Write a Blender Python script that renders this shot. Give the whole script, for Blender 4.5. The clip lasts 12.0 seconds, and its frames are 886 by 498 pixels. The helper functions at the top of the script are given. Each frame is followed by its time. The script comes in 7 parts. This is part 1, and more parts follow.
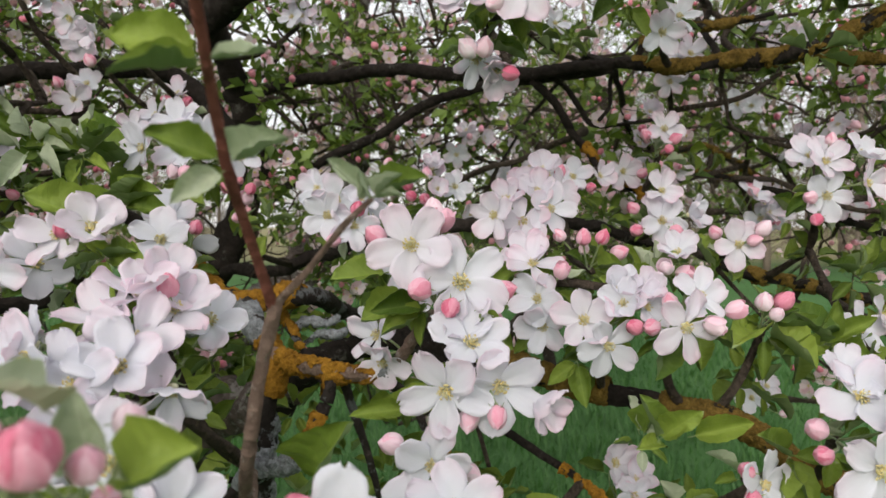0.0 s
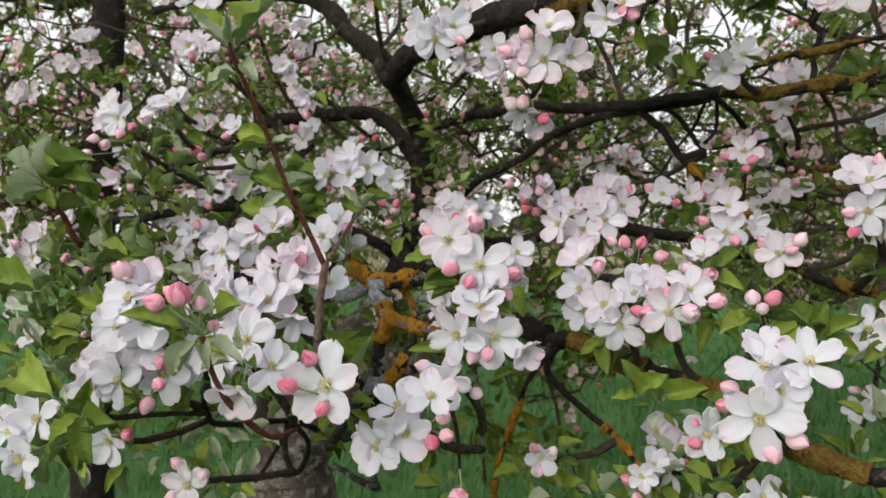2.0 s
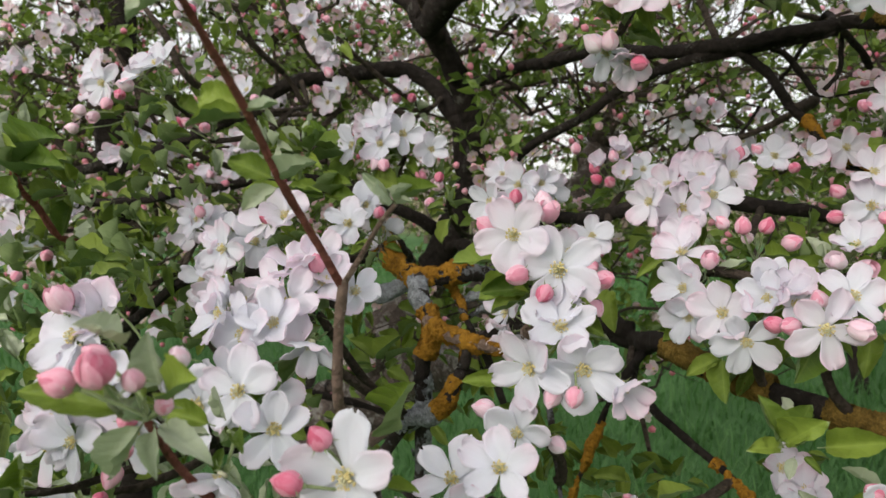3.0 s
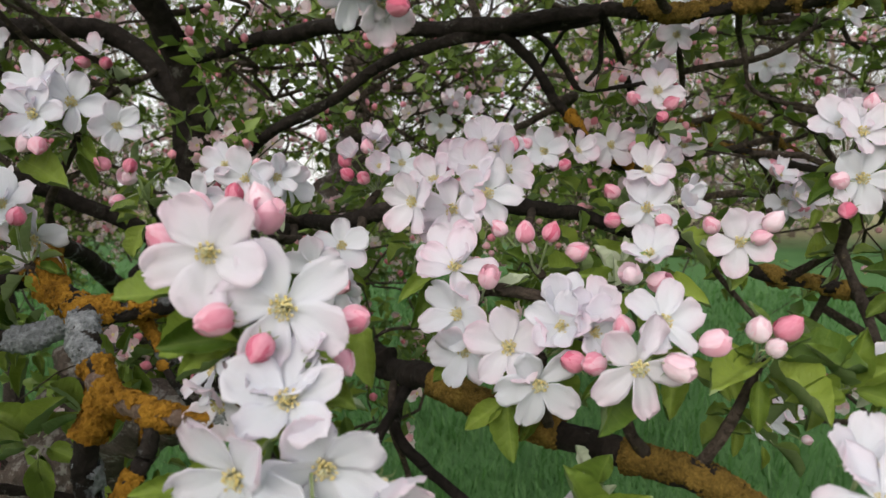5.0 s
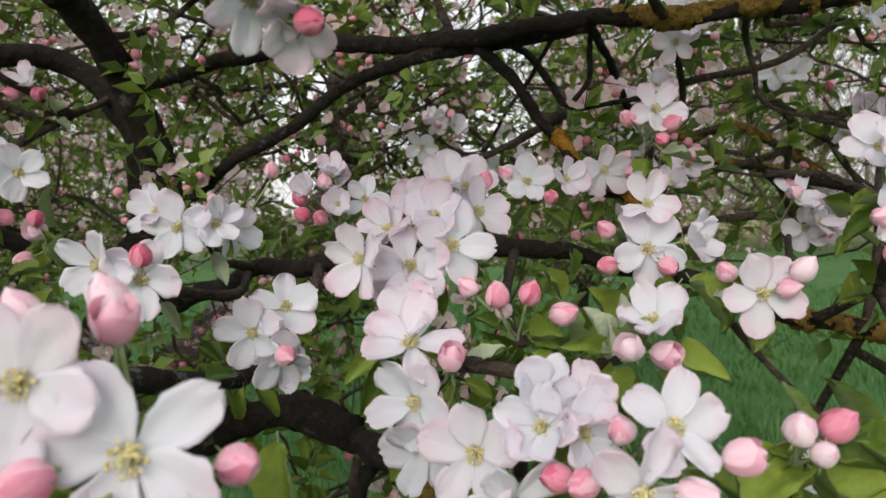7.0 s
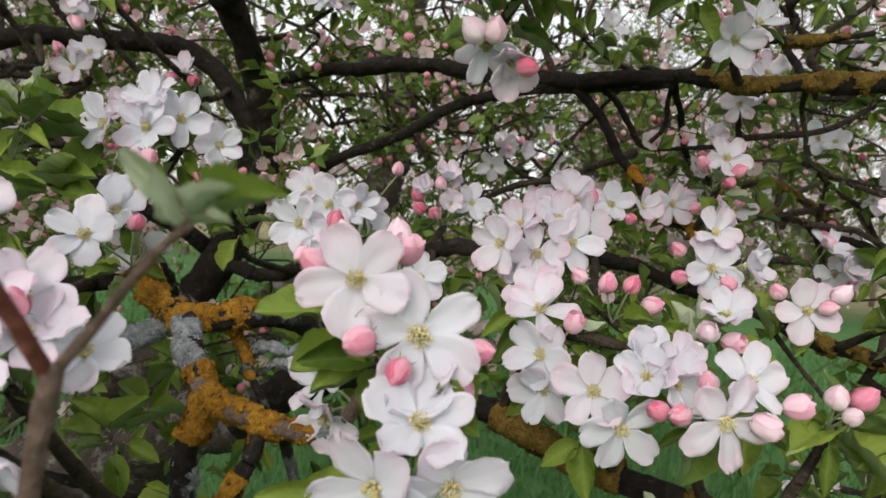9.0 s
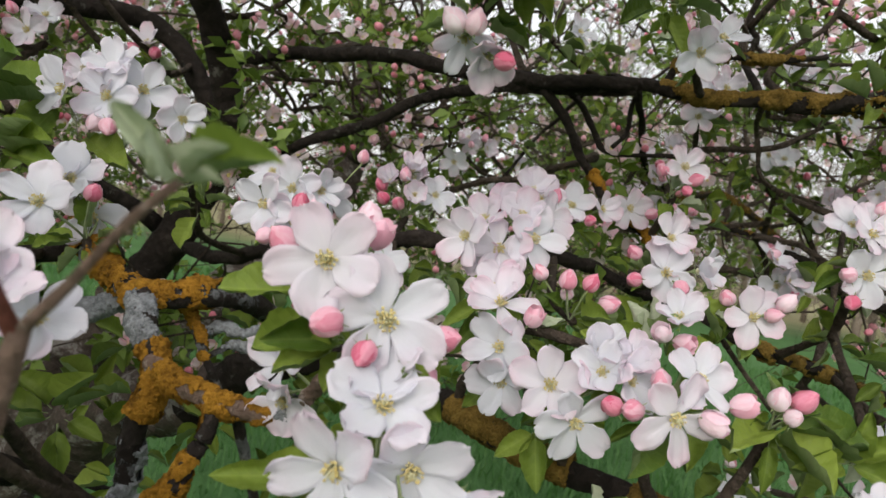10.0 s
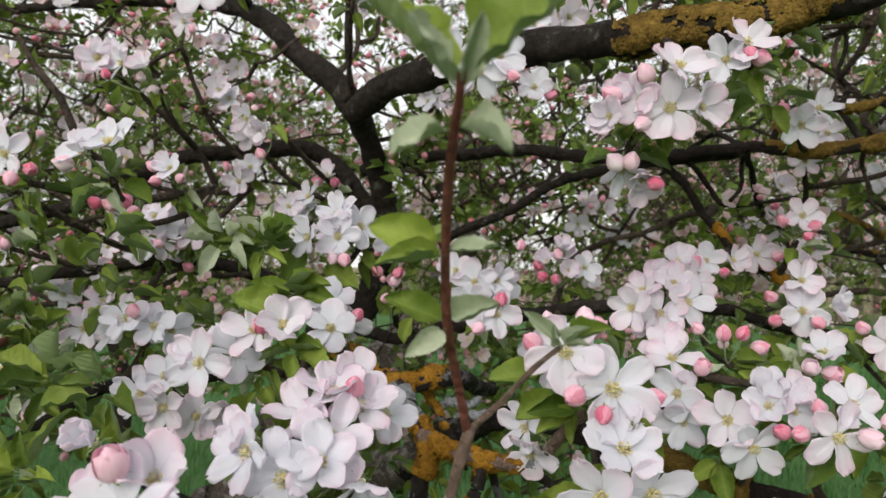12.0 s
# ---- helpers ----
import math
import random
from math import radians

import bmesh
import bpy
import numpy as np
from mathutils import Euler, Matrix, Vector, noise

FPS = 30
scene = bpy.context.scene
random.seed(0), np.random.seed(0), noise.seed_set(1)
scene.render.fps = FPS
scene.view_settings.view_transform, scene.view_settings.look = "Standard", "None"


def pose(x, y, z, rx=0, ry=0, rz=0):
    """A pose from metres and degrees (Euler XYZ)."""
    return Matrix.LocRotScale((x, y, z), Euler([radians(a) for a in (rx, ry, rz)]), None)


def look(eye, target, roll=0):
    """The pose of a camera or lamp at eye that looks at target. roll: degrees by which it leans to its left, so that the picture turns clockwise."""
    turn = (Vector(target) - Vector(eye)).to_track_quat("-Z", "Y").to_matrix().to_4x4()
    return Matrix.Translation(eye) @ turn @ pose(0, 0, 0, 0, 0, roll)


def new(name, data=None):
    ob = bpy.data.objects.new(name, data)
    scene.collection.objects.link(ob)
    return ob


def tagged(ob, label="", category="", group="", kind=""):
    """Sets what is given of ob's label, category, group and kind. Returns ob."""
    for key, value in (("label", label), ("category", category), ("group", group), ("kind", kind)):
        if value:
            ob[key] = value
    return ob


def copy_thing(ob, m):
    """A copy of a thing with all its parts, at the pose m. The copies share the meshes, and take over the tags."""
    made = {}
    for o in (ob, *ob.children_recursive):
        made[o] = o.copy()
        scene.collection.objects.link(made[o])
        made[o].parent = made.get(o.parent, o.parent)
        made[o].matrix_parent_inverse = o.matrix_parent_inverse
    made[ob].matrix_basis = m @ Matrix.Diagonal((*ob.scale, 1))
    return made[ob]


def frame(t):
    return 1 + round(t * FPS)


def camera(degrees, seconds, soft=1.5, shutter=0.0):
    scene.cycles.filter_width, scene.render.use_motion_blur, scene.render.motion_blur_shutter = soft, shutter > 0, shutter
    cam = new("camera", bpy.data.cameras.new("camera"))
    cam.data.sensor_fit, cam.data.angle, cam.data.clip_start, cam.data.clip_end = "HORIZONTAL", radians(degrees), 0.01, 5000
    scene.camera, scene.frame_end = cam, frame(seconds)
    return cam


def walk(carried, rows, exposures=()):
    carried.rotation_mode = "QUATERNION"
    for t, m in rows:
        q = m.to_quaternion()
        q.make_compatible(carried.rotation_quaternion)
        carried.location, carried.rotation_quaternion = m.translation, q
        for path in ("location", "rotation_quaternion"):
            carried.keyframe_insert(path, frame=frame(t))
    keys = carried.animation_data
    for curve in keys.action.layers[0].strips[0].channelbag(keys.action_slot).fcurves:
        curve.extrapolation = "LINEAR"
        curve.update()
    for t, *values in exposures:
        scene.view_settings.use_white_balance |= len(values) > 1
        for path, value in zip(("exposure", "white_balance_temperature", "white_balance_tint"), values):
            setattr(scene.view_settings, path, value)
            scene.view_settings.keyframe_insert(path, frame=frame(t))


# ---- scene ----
cam = camera(68.6, 12.0)
METRES, EYE, TILT, LEAN, TURN = 1.2, 1.4, -2.0, 0.0, 0.0
ROWS = [
    (0.0, 0.0, 0.0, 0.0, 0.0, 0.0, -0.0),
    (0.5, 0.0149, -0.0149, 0.002, 5.94, 0.31, -0.38),
    (1.0, 0.0436, -0.0919, -0.0127, 10.39, 1.15, -1.12),
    (1.5, 0.0972, -0.1678, -0.0248, 14.07, 1.24, -2.81),
    (2.0, 0.1519, -0.1293, -0.0132, 21.13, 1.02, -2.15),
    (2.5, 0.145, -0.0771, 0.0075, 23.93, -0.64, -1.45),
    (4.5, 0.062, 0.0738, 0.0147, 10.06, -1.57, -0.07),
    (5.0, 0.0744, 0.1056, 0.0126, 3.57, -2.32, -0.52),
    (5.5, 0.0692, 0.1566, 0.0158, 5.65, -2.96, -1.9),
    (6.0, 0.08, 0.1758, 0.0162, 4.11, -3.49, -1.89),
    (6.5, 0.0748, 0.193, 0.0131, 5.5, -5.45, -1.23),
    (7.0, 0.092, 0.1722, 0.0344, 3.84, -1.42, 1.25),
    (7.5, 0.0733, 0.1289, 0.0493, 4.92, 1.88, 0.89),
    (9.5, 0.0062, 0.0818, -0.0011, 2.76, 0.15, -10.24),
    (10.0, 0.0256, 0.0816, 0.0093, 0.07, 0.76, -9.07),
    (10.5, 0.0208, 0.0746, 0.0126, 3.24, -0.31, -5.33),
    (11.0, 0.009, 0.049, 0.0323, 5.22, 1.89, -3.2),
    (11.5, -0.0269, -0.0068, 0.0367, 8.75, 3.69, -3.11),
    (12.0, -0.027, -0.0341, 0.0328, 8.86, 3.66, -1.38),
]
EDGES = [
    (2.7, look((0.144, -0.060, 1.412), (-0.703, 1.746, 1.266), 0.1)),
    (4.3, look((0.077, 0.072, 1.417), (-0.383, 2.014, 1.290), -0.5)),
    (7.7, look((0.093, 0.169, 1.429), (-0.095, 2.158, 1.340), -1.7)),
    (9.3, look((0.017, 0.093, 1.404), (-0.108, 2.089, 1.354), 8.6)),
]
POSES = [(t, pose(0, 0, EYE, TILT, LEAN, TURN) @ pose(METRES * x, METRES * y, METRES * z, 90 + pitch, roll, yaw)) for t, x, y, z, yaw, pitch, roll in ROWS]
walk(cam, sorted(POSES + EDGES, key=lambda row: row[0]))

# ---------------------------------------------------------------- world and light
cam.data.dof.use_dof, cam.data.dof.focus_distance, cam.data.dof.aperture_fstop = True, 0.48, 13.5
scene.view_settings.exposure = 0.305
SUN_ELEV, SUN_ROT = radians(28), radians(197)
world = bpy.data.worlds.new("sky")
scene.world = world
world.use_nodes = True
wn, wl = world.node_tree.nodes, world.node_tree.links
wn.clear()
sky = wn.new("ShaderNodeTexSky")
sky.sky_type, sky.sun_disc = "NISHITA", False
sky.sun_elevation, sky.sun_rotation = SUN_ELEV, SUN_ROT
sky.air_density, sky.dust_density = 1.0, 4.0
veil = wn.new("ShaderNodeMix")
veil.data_type = "RGBA"
veil.inputs[0].default_value = 0.72
veil.inputs[7].default_value = (9.95, 9.85, 9.65, 1)
wl.new(sky.outputs[0], veil.inputs[6])
back = wn.new("ShaderNodeBackground")
back.inputs[1].default_value = 0.112
wl.new(veil.outputs[2], back.inputs[0])
wout = wn.new("ShaderNodeOutputWorld")
wl.new(back.outputs[0], wout.inputs[0])

sun_data = bpy.data.lights.new("sun", "SUN")
sun_data.energy, sun_data.angle, sun_data.color = 1.5, radians(40), (1.0, 0.98, 0.95)
sun = new("sun", sun_data)
sun.matrix_world = look((-1.2, -3.5, 3.5), (0, 0.5, 1.3))


# ---------------------------------------------------------------- materials
class Nodes:
    """A small help to write node materials."""

    def __init__(self, name):
        self.mat = bpy.data.materials.new(name)
        self.mat.use_nodes = True
        self.tree = self.mat.node_tree
        self.tree.nodes.clear()
        self.out = self.tree.nodes.new("ShaderNodeOutputMaterial")

    def add(self, what, **values):
        node = self.tree.nodes.new("ShaderNode" + what)
        for key, value in values.items():
            if key == "op":
                node.operation = value
            elif key == "kind":
                node.data_type = value
            elif key == "blend":
                node.blend_type = value
        return node

    def link(self, a, b):
        self.tree.links.new(a, b)

    def set(self, socket, value):
        if hasattr(value, "links"):
            self.link(value, socket)
        else:
            socket.default_value = value

    def noise(self, scale, detail=3.0, rough=0.6, vector=None, distortion=0.0):
        n = self.add("TexNoise")
        n.inputs["Scale"].default_value, n.inputs["Detail"].default_value = scale, detail
        n.inputs["Roughness"].default_value, n.inputs["Distortion"].default_value = rough, distortion
        if vector is not None:
            self.link(vector, n.inputs["Vector"])
        return n.outputs["Fac"]

    def coords(self, which="Object"):
        return self.add("TexCoord").outputs[which]

    def ramp(self, fac, stops):
        n = self.add("ValToRGB")
        e = n.color_ramp.elements
        while len(e) < len(stops):
            e.new(0.5)
        for item, (at, colour) in zip(e, stops):
            item.position = at
            item.color = (*colour, 1) if len(colour) == 3 else colour
        self.link(fac, n.inputs[0])
        return n.outputs[0]

    def math(self, op, a, b=0.0, clamp=False):
        n = self.add("Math", op=op)
        n.use_clamp = clamp
        self.set(n.inputs[0], a)
        self.set(n.inputs[1], b)
        return n.outputs[0]

    def mix(self, fac, a, b, blend="MIX"):
        n = self.add("Mix", kind="RGBA", blend=blend)
        self.set(n.inputs[0], fac)
        for socket, v in ((n.inputs[6], a), (n.inputs[7], b)):
            self.set(socket, (*v, 1) if isinstance(v, tuple) and len(v) == 3 else v)
        return n.outputs[2]

    def bump(self, height, strength=0.3, distance=0.01):
        n = self.add("Bump")
        n.inputs["Strength"].default_value, n.inputs["Distance"].default_value = strength, distance
        self.link(height, n.inputs["Height"])
        return n.outputs[0]

    def finish(self, colour, rough=0.6, normal=None, translucent=0.0, through_colour=None, spec=0.4, sheen=0.0):
        p = self.add("BsdfPrincipled")
        self.set(p.inputs["Base Color"], (*colour, 1) if isinstance(colour, tuple) and len(colour) == 3 else colour)
        self.set(p.inputs["Roughness"], rough)
        p.inputs["Specular IOR Level"].default_value = spec
        p.inputs["Sheen Weight"].default_value = sheen
        if normal is not None:
            self.link(normal, p.inputs["Normal"])
        last = p.outputs[0]
        if translucent:
            t = self.add("BsdfTranslucent")
            self.set(t.inputs[0], colour if through_colour is None else through_colour)
            m = self.add("MixShader")
            m.inputs[0].default_value = translucent
            self.link(last, m.inputs[1])
            self.link(t.outputs[0], m.inputs[2])
            last = m.outputs[0]
        self.link(last, self.out.inputs[0])
        return self.mat


def petal_material(name, white, pink, low, high, island=False):
    """Petal skin: white with a pink flush that grows towards tip and rim; each petal differs."""
    k = Nodes(name)
    co = k.coords("Object")
    rnd = k.add("NewGeometry").outputs["Random Per Island"] if island else k.add("ObjectInfo").outputs["Random"]
    sep = k.add("SeparateXYZ")
    k.link(co, sep.inputs[0])
    along = sep.outputs[0] if not island else rnd
    blot = k.noise(2.2 if not island else 60, 3, 0.6, co)
    if island:
        flush = k.math("ADD", k.math("MULTIPLY", along, 0.45), k.math("MULTIPLY", blot, 0.55))
    else:
        rim = k.math("ADD", k.math("MULTIPLY", along, 1.0), k.math("MULTIPLY", k.math("ABSOLUTE", sep.outputs[1]), 0.9))
        flush = k.math("MULTIPLY", k.math("POWER", k.math("MULTIPLY", rim, 0.85), 3.4), k.math("ADD", blot, 0.25))
    flush = k.math("MULTIPLY", flush, k.math("ADD", k.math("MULTIPLY", rnd, high - low), low))
    mapping = k.add("Mapping")
    mapping.inputs["Scale"].default_value = (1.2, 16, 1)
    k.link(co, mapping.inputs[0])
    vein = k.noise(2.0 if not island else 40, 4, 0.7, mapping.outputs[0])
    colour = k.mix(k.math("MULTIPLY", flush, 1.0, True), white, pink)
    colour = k.mix(k.math("MULTIPLY", vein, 0.07), colour, tuple(c * 0.97 for c in pink))
    return k.finish(colour, 0.55, k.bump(vein, 0.25, 0.02 if not island else 0.002), 0.55, None, 0.15, 0.1)


def leaf_material(name, dark, light, gloss, island=False, scale=1.0, veined=True):
    """Leaf skin: green with paler midrib and faint side veins; each leaf differs."""
    k = Nodes(name)
    co = k.coords("UV" if veined else "Object")
    rnd = k.add("NewGeometry").outputs["Random Per Island"] if island else k.add("ObjectInfo").outputs["Random"]
    blot = k.noise(5 * scale, 4, 0.65, co)
    f = k.math("ADD", k.math("MULTIPLY", rnd, 0.70), k.math("MULTIPLY", blot, 0.35), True)
    colour = k.ramp(f, [(0.1, dark), (0.55, tuple((a + b) / 2 for a, b in zip(dark, light))), (1.0, light)])
    normal = None
    if veined:
        sep = k.add("SeparateXYZ")
        k.link(co, sep.inputs[0])
        across = k.math("ABSOLUTE", sep.outputs[1])
        rib = k.math("SUBTRACT", 1.0, k.math("MULTIPLY", across, 45.0), True)
        w = k.math("ADD", k.math("SUBTRACT", sep.outputs[0], k.math("MULTIPLY", across, 0.9)), k.math("MULTIPLY", blot, 0.12))
        side = k.math("ABSOLUTE", k.math("SINE", k.math("MULTIPLY", w, 22.0)))
        vein = k.math("MAXIMUM", rib, k.math("MULTIPLY", k.math("SUBTRACT", 1.0, k.math("MULTIPLY", side, 5.0), True), 0.5))
        colour = k.mix(k.math("MULTIPLY", vein, 0.22), colour, tuple(min(1, c * 1.3 + 0.03) for c in light))
        rimv = k.math("MULTIPLY", k.math("SUBTRACT", across, 0.19), 4.0, True)
        colour = k.mix(rimv, colour, tuple(c * 1.15 for c in light))
        fine = k.noise(26, 4, 0.65, co)
        normal = k.bump(k.math("ADD", k.math("MULTIPLY", side, 0.35), fine), 0.3, 0.012)
    return k.finish(colour, gloss, normal, 0.3, k.mix(0.5, colour, (0.26, 0.40, 0.02)), 0.28)


def bark_material(name, dark, light, lichen, amount, scale=1.0):
    """Rough bark: cracked plates, fine grain, and grey crust lichen in patches."""
    k = Nodes(name)
    co = k.coords("Object")
    grain = k.noise(110 * scale, 6, 0.75, co, 0.8)
    big = k.noise(16 * scale, 4, 0.65, co)
    vor = k.add("TexVoronoi")
    vor.inputs["Scale"].default_value = 85 * scale
    vor.inputs["Randomness"].default_value = 1.0
    k.link(co, vor.inputs["Vector"])
    mixv = k.math("ADD", k.math("MULTIPLY", grain, 0.55), k.math("MULTIPLY", big, 0.45))
    colour = k.ramp(mixv, [(0.30, dark), (0.52, tuple(0.6 * a + 0.4 * b for a, b in zip(dark, light))), (0.70, light)])
    patch = k.ramp(k.noise(38 * scale, 6, 0.75, co), [(max(0.01, 0.70 - amount), (0, 0, 0)), (min(0.99, 0.76 - amount), (1, 1, 1))])
    speck = k.math("MULTIPLY", patch, k.math("ADD", grain, 0.15), True)
    colour = k.mix(speck, colour, lichen)
    h = k.math("ADD", k.math("ADD", grain, k.math("MULTIPLY", big, 0.8)), k.math("MULTIPLY", vor.outputs["Distance"], 0.8))
    return k.finish(colour, 0.9, k.bump(h, 1.0, 0.008), 0, None, 0.15)


M_PETAL = petal_material("petal_upper", (0.888, 0.912, 0.958), (0.90, 0.58, 0.70), 0.04, 0.66)
M_BLUSH = petal_material("petal_blush", (0.905, 0.895, 0.94), (0.90, 0.55, 0.68), 0.28, 0.90)
M_PETAL_BACK = petal_material("petal_lower", (0.895, 0.905, 0.95), (0.89, 0.52, 0.65), 0.05, 0.52)
M_PETAL_FAR = petal_material("petal_far", (0.90, 0.82, 0.84), (0.84, 0.42, 0.53), 0.1, 0.9, True)


def bud_material(name, island, deep, rose, pale):
    """Bud skin: deep rose at the foot and on some petals, paler on others, softly streaked."""
    k = Nodes(name)
    co = k.coords("Object")
    rnd = k.add("NewGeometry").outputs["Random Per Island"] if island else k.add("ObjectInfo").outputs["Random"]
    mapping = k.add("Mapping")
    mapping.inputs["Scale"].default_value = (4, 4, 1.0)
    k.link(co, mapping.inputs[0])
    streak = k.noise(2.0 if not island else 30, 3, 0.55, mapping.outputs[0])
    f = k.math("ADD", k.math("MULTIPLY", rnd, 0.50), k.math("MULTIPLY", streak, 0.42), True)
    if not island:
        fold = k.add("NewGeometry").outputs["Random Per Island"]
        f = k.math("ADD", f, k.math("MULTIPLY", k.math("SUBTRACT", fold, 0.5), 0.45), True)
    colour = k.ramp(f, [(0.10, deep), (0.45, rose), (0.85, pale)])
    return k.finish(colour, 0.6, k.bump(streak, 0.15, 0.02) if not island else None, 0.22, None, 0.2, 0.15)


M_BUD = bud_material("bud_pink", False, (0.67, 0.14, 0.24), (0.81, 0.36, 0.47), (0.88, 0.68, 0.76))
M_BUD_PALE = bud_material("bud_pale", False, (0.81, 0.42, 0.53), (0.87, 0.64, 0.72), (0.88, 0.80, 0.85))
M_BUD_FAR = bud_material("bud_pink_far", True, (0.66, 0.12, 0.20), (0.82, 0.34, 0.42), (0.87, 0.62, 0.68))
k = Nodes("anther")
M_ANTHER = k.finish(k.ramp(k.noise(6, 2, 0.5, k.coords()), [(0.3, (0.60, 0.47, 0.15)), (0.7, (0.82, 0.72, 0.38))]), 0.7)
k = Nodes("filament")
M_FILAMENT = k.finish(k.ramp(k.noise(5, 2, 0.5, k.coords()), [(0.3, (0.66, 0.64, 0.38)), (0.8, (0.82, 0.80, 0.62))]), 0.6, None, 0.2)
k = Nodes("green_stalk")
M_STALK = k.finish(k.ramp(k.noise(180, 3, 0.6, k.coords()), [(0.3, (0.16, 0.22, 0.07)), (0.75, (0.34, 0.40, 0.20))]), 0.75, None, 0.1, None, 0.2, 0.3)
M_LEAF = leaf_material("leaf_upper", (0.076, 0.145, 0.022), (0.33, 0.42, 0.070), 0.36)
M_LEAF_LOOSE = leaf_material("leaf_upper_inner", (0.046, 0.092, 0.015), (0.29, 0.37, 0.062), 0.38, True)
M_LEAF_BACK = leaf_material("leaf_lower", (0.17, 0.25, 0.095), (0.36, 0.44, 0.20), 0.7)
M_LEAF_YOUNG = leaf_material("leaf_young", (0.40, 0.47, 0.31), (0.62, 0.66, 0.50), 0.8)
M_LEAF_FAR = leaf_material("leaf_far", (0.028, 0.062, 0.012), (0.25, 0.35, 0.075), 0.45, True, 8, False)
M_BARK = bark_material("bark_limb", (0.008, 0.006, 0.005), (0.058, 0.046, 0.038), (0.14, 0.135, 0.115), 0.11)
M_BARK_GREY = bark_material("bark_grey", (0.018, 0.014, 0.012), (0.075, 0.060, 0.052), (0.27, 0.28, 0.29), 0.18)
M_BARK_TRUNK = bark_material("bark_trunk", (0.035, 0.027, 0.022), (0.23, 0.18, 0.155), (0.36, 0.34, 0.32), 0.18, 0.8)
M_TWIG = bark_material("bark_twig", (0.030, 0.023, 0.018), (0.17, 0.13, 0.10), (0.22, 0.18, 0.09), 0.10, 2)
M_SHOOT = bark_material("bark_young_shoot", (0.18, 0.055, 0.040), (0.38, 0.155, 0.110), (0.42, 0.28, 0.22), 0.06, 2)
M_SHOOT_OLD = bark_material("bark_shoot_grey", (0.19, 0.125, 0.095), (0.42, 0.300, 0.235), (0.52, 0.44, 0.38), 0.15, 2)
M_BARK_FAR = bark_material("bark_far", (0.13, 0.10, 0.08), (0.30, 0.245, 0.195), (0.3, 0.3, 0.28), 0.1, 0.15)

k = Nodes("orange_lichen")
co_ = k.coords()
lic = k.math("ADD", k.math("MULTIPLY", k.noise(70, 4, 0.7, co_), 0.6), k.math("MULTIPLY", k.noise(500, 3, 0.7, co_), 0.4))
M_LICHEN = k.finish(k.ramp(lic, [(0.32, (0.055, 0.028, 0.006)), (0.48, (0.24, 0.115, 0.012)), (0.70, (0.42, 0.22, 0.028))]), 0.9, k.bump(lic, 0.9, 0.004), 0, None, 0.15)
k = Nodes("brown_lichen")
co_ = k.coords()
lic = k.math("ADD", k.math("MULTIPLY", k.noise(70, 4, 0.7, co_), 0.6), k.math("MULTIPLY", k.noise(500, 3, 0.7, co_), 0.4))
M_LICHEN_BROWN = k.finish(k.ramp(lic, [(0.32, (0.035, 0.024, 0.008)), (0.48, (0.135, 0.085, 0.020)), (0.70, (0.27, 0.175, 0.042))]), 0.95, k.bump(lic, 0.9, 0.004), 0, None, 0.1)
k = Nodes("grey_lichen")
co_ = k.coords()
lic = k.noise(260, 4, 0.7, co_)
M_LICHEN_GREY = k.finish(k.ramp(lic, [(0.3, (0.10, 0.105, 0.105)), (0.7, (0.30, 0.315, 0.33))]), 0.9, k.bump(lic, 0.8, 0.003), 0, None, 0.15)
k = Nodes("grass_blades")
rnd_ = k.add("NewGeometry").outputs["Random Per Island"]
gcol = k.ramp(k.math("ADD", k.math("MULTIPLY", rnd_, 0.6), k.math("MULTIPLY", k.noise(1.3, 3, 0.6, k.coords()), 0.5)), [(0.15, (0.040, 0.102, 0.029)), (0.6, (0.068, 0.164, 0.047)), (0.95, (0.13, 0.24, 0.08))])
M_GRASS = k.finish(gcol, 0.5, None, 0.3, k.mix(0.4, gcol, (0.08, 0.28, 0.02)), 0.3)
k = Nodes("meadow_soil")
co_ = k.coords()
gf = k.math("ADD", k.math("MULTIPLY", k.noise(0.5, 4, 0.6, co_), 0.5), k.math("MULTIPLY", k.noise(14, 4, 0.7, co_), 0.5))
near_c = k.ramp(gf, [(0.3, (0.042, 0.100, 0.031)), (0.65, (0.076, 0.162, 0.052)), (0.85, (0.12, 0.22, 0.078))])
far_c = k.ramp(gf, [(0.3, (0.16, 0.15, 0.07)), (0.7, (0.30, 0.27, 0.15))])
sep_ = k.add("SeparateXYZ")
k.link(co_, sep_.inputs[0])
edge = k.math("ADD", sep_.outputs[1], k.math("MULTIPLY", k.noise(0.35, 3, 0.6, co_), 6.0))
fade = k.ramp(k.math("MULTIPLY", edge, 0.02), [(0.46, (0, 0, 0)), (0.66, (1, 1, 1))])
M_GROUND = k.finish(k.mix(fade, near_c, far_c), 0.9, k.bump(gf, 0.6, 0.05), 0, None, 0.1)

# ---------------------------------------------------------------- building helpers
rng = random.Random(7)
TREE = Vector((-0.46, 0.98, 0.0))


def mesh(name, verts, faces, mats, slots=None, smooth=True):
    me = bpy.data.meshes.new(name)
    me.from_pydata([tuple(v) for v in verts], [], faces)
    for m in mats:
        me.materials.append(m)
    if slots is not None:
        me.polygons.foreach_set("material_index", slots)
    if smooth:
        me.polygons.foreach_set("use_smooth", [True] * len(me.polygons))
    me.update()
    return me


def part(name, me, parent, m=None, label=""):
    ob = new(name, me)
    ob.parent = parent
    if m is not None:
        ob.matrix_basis = m
    return tagged(ob, label)


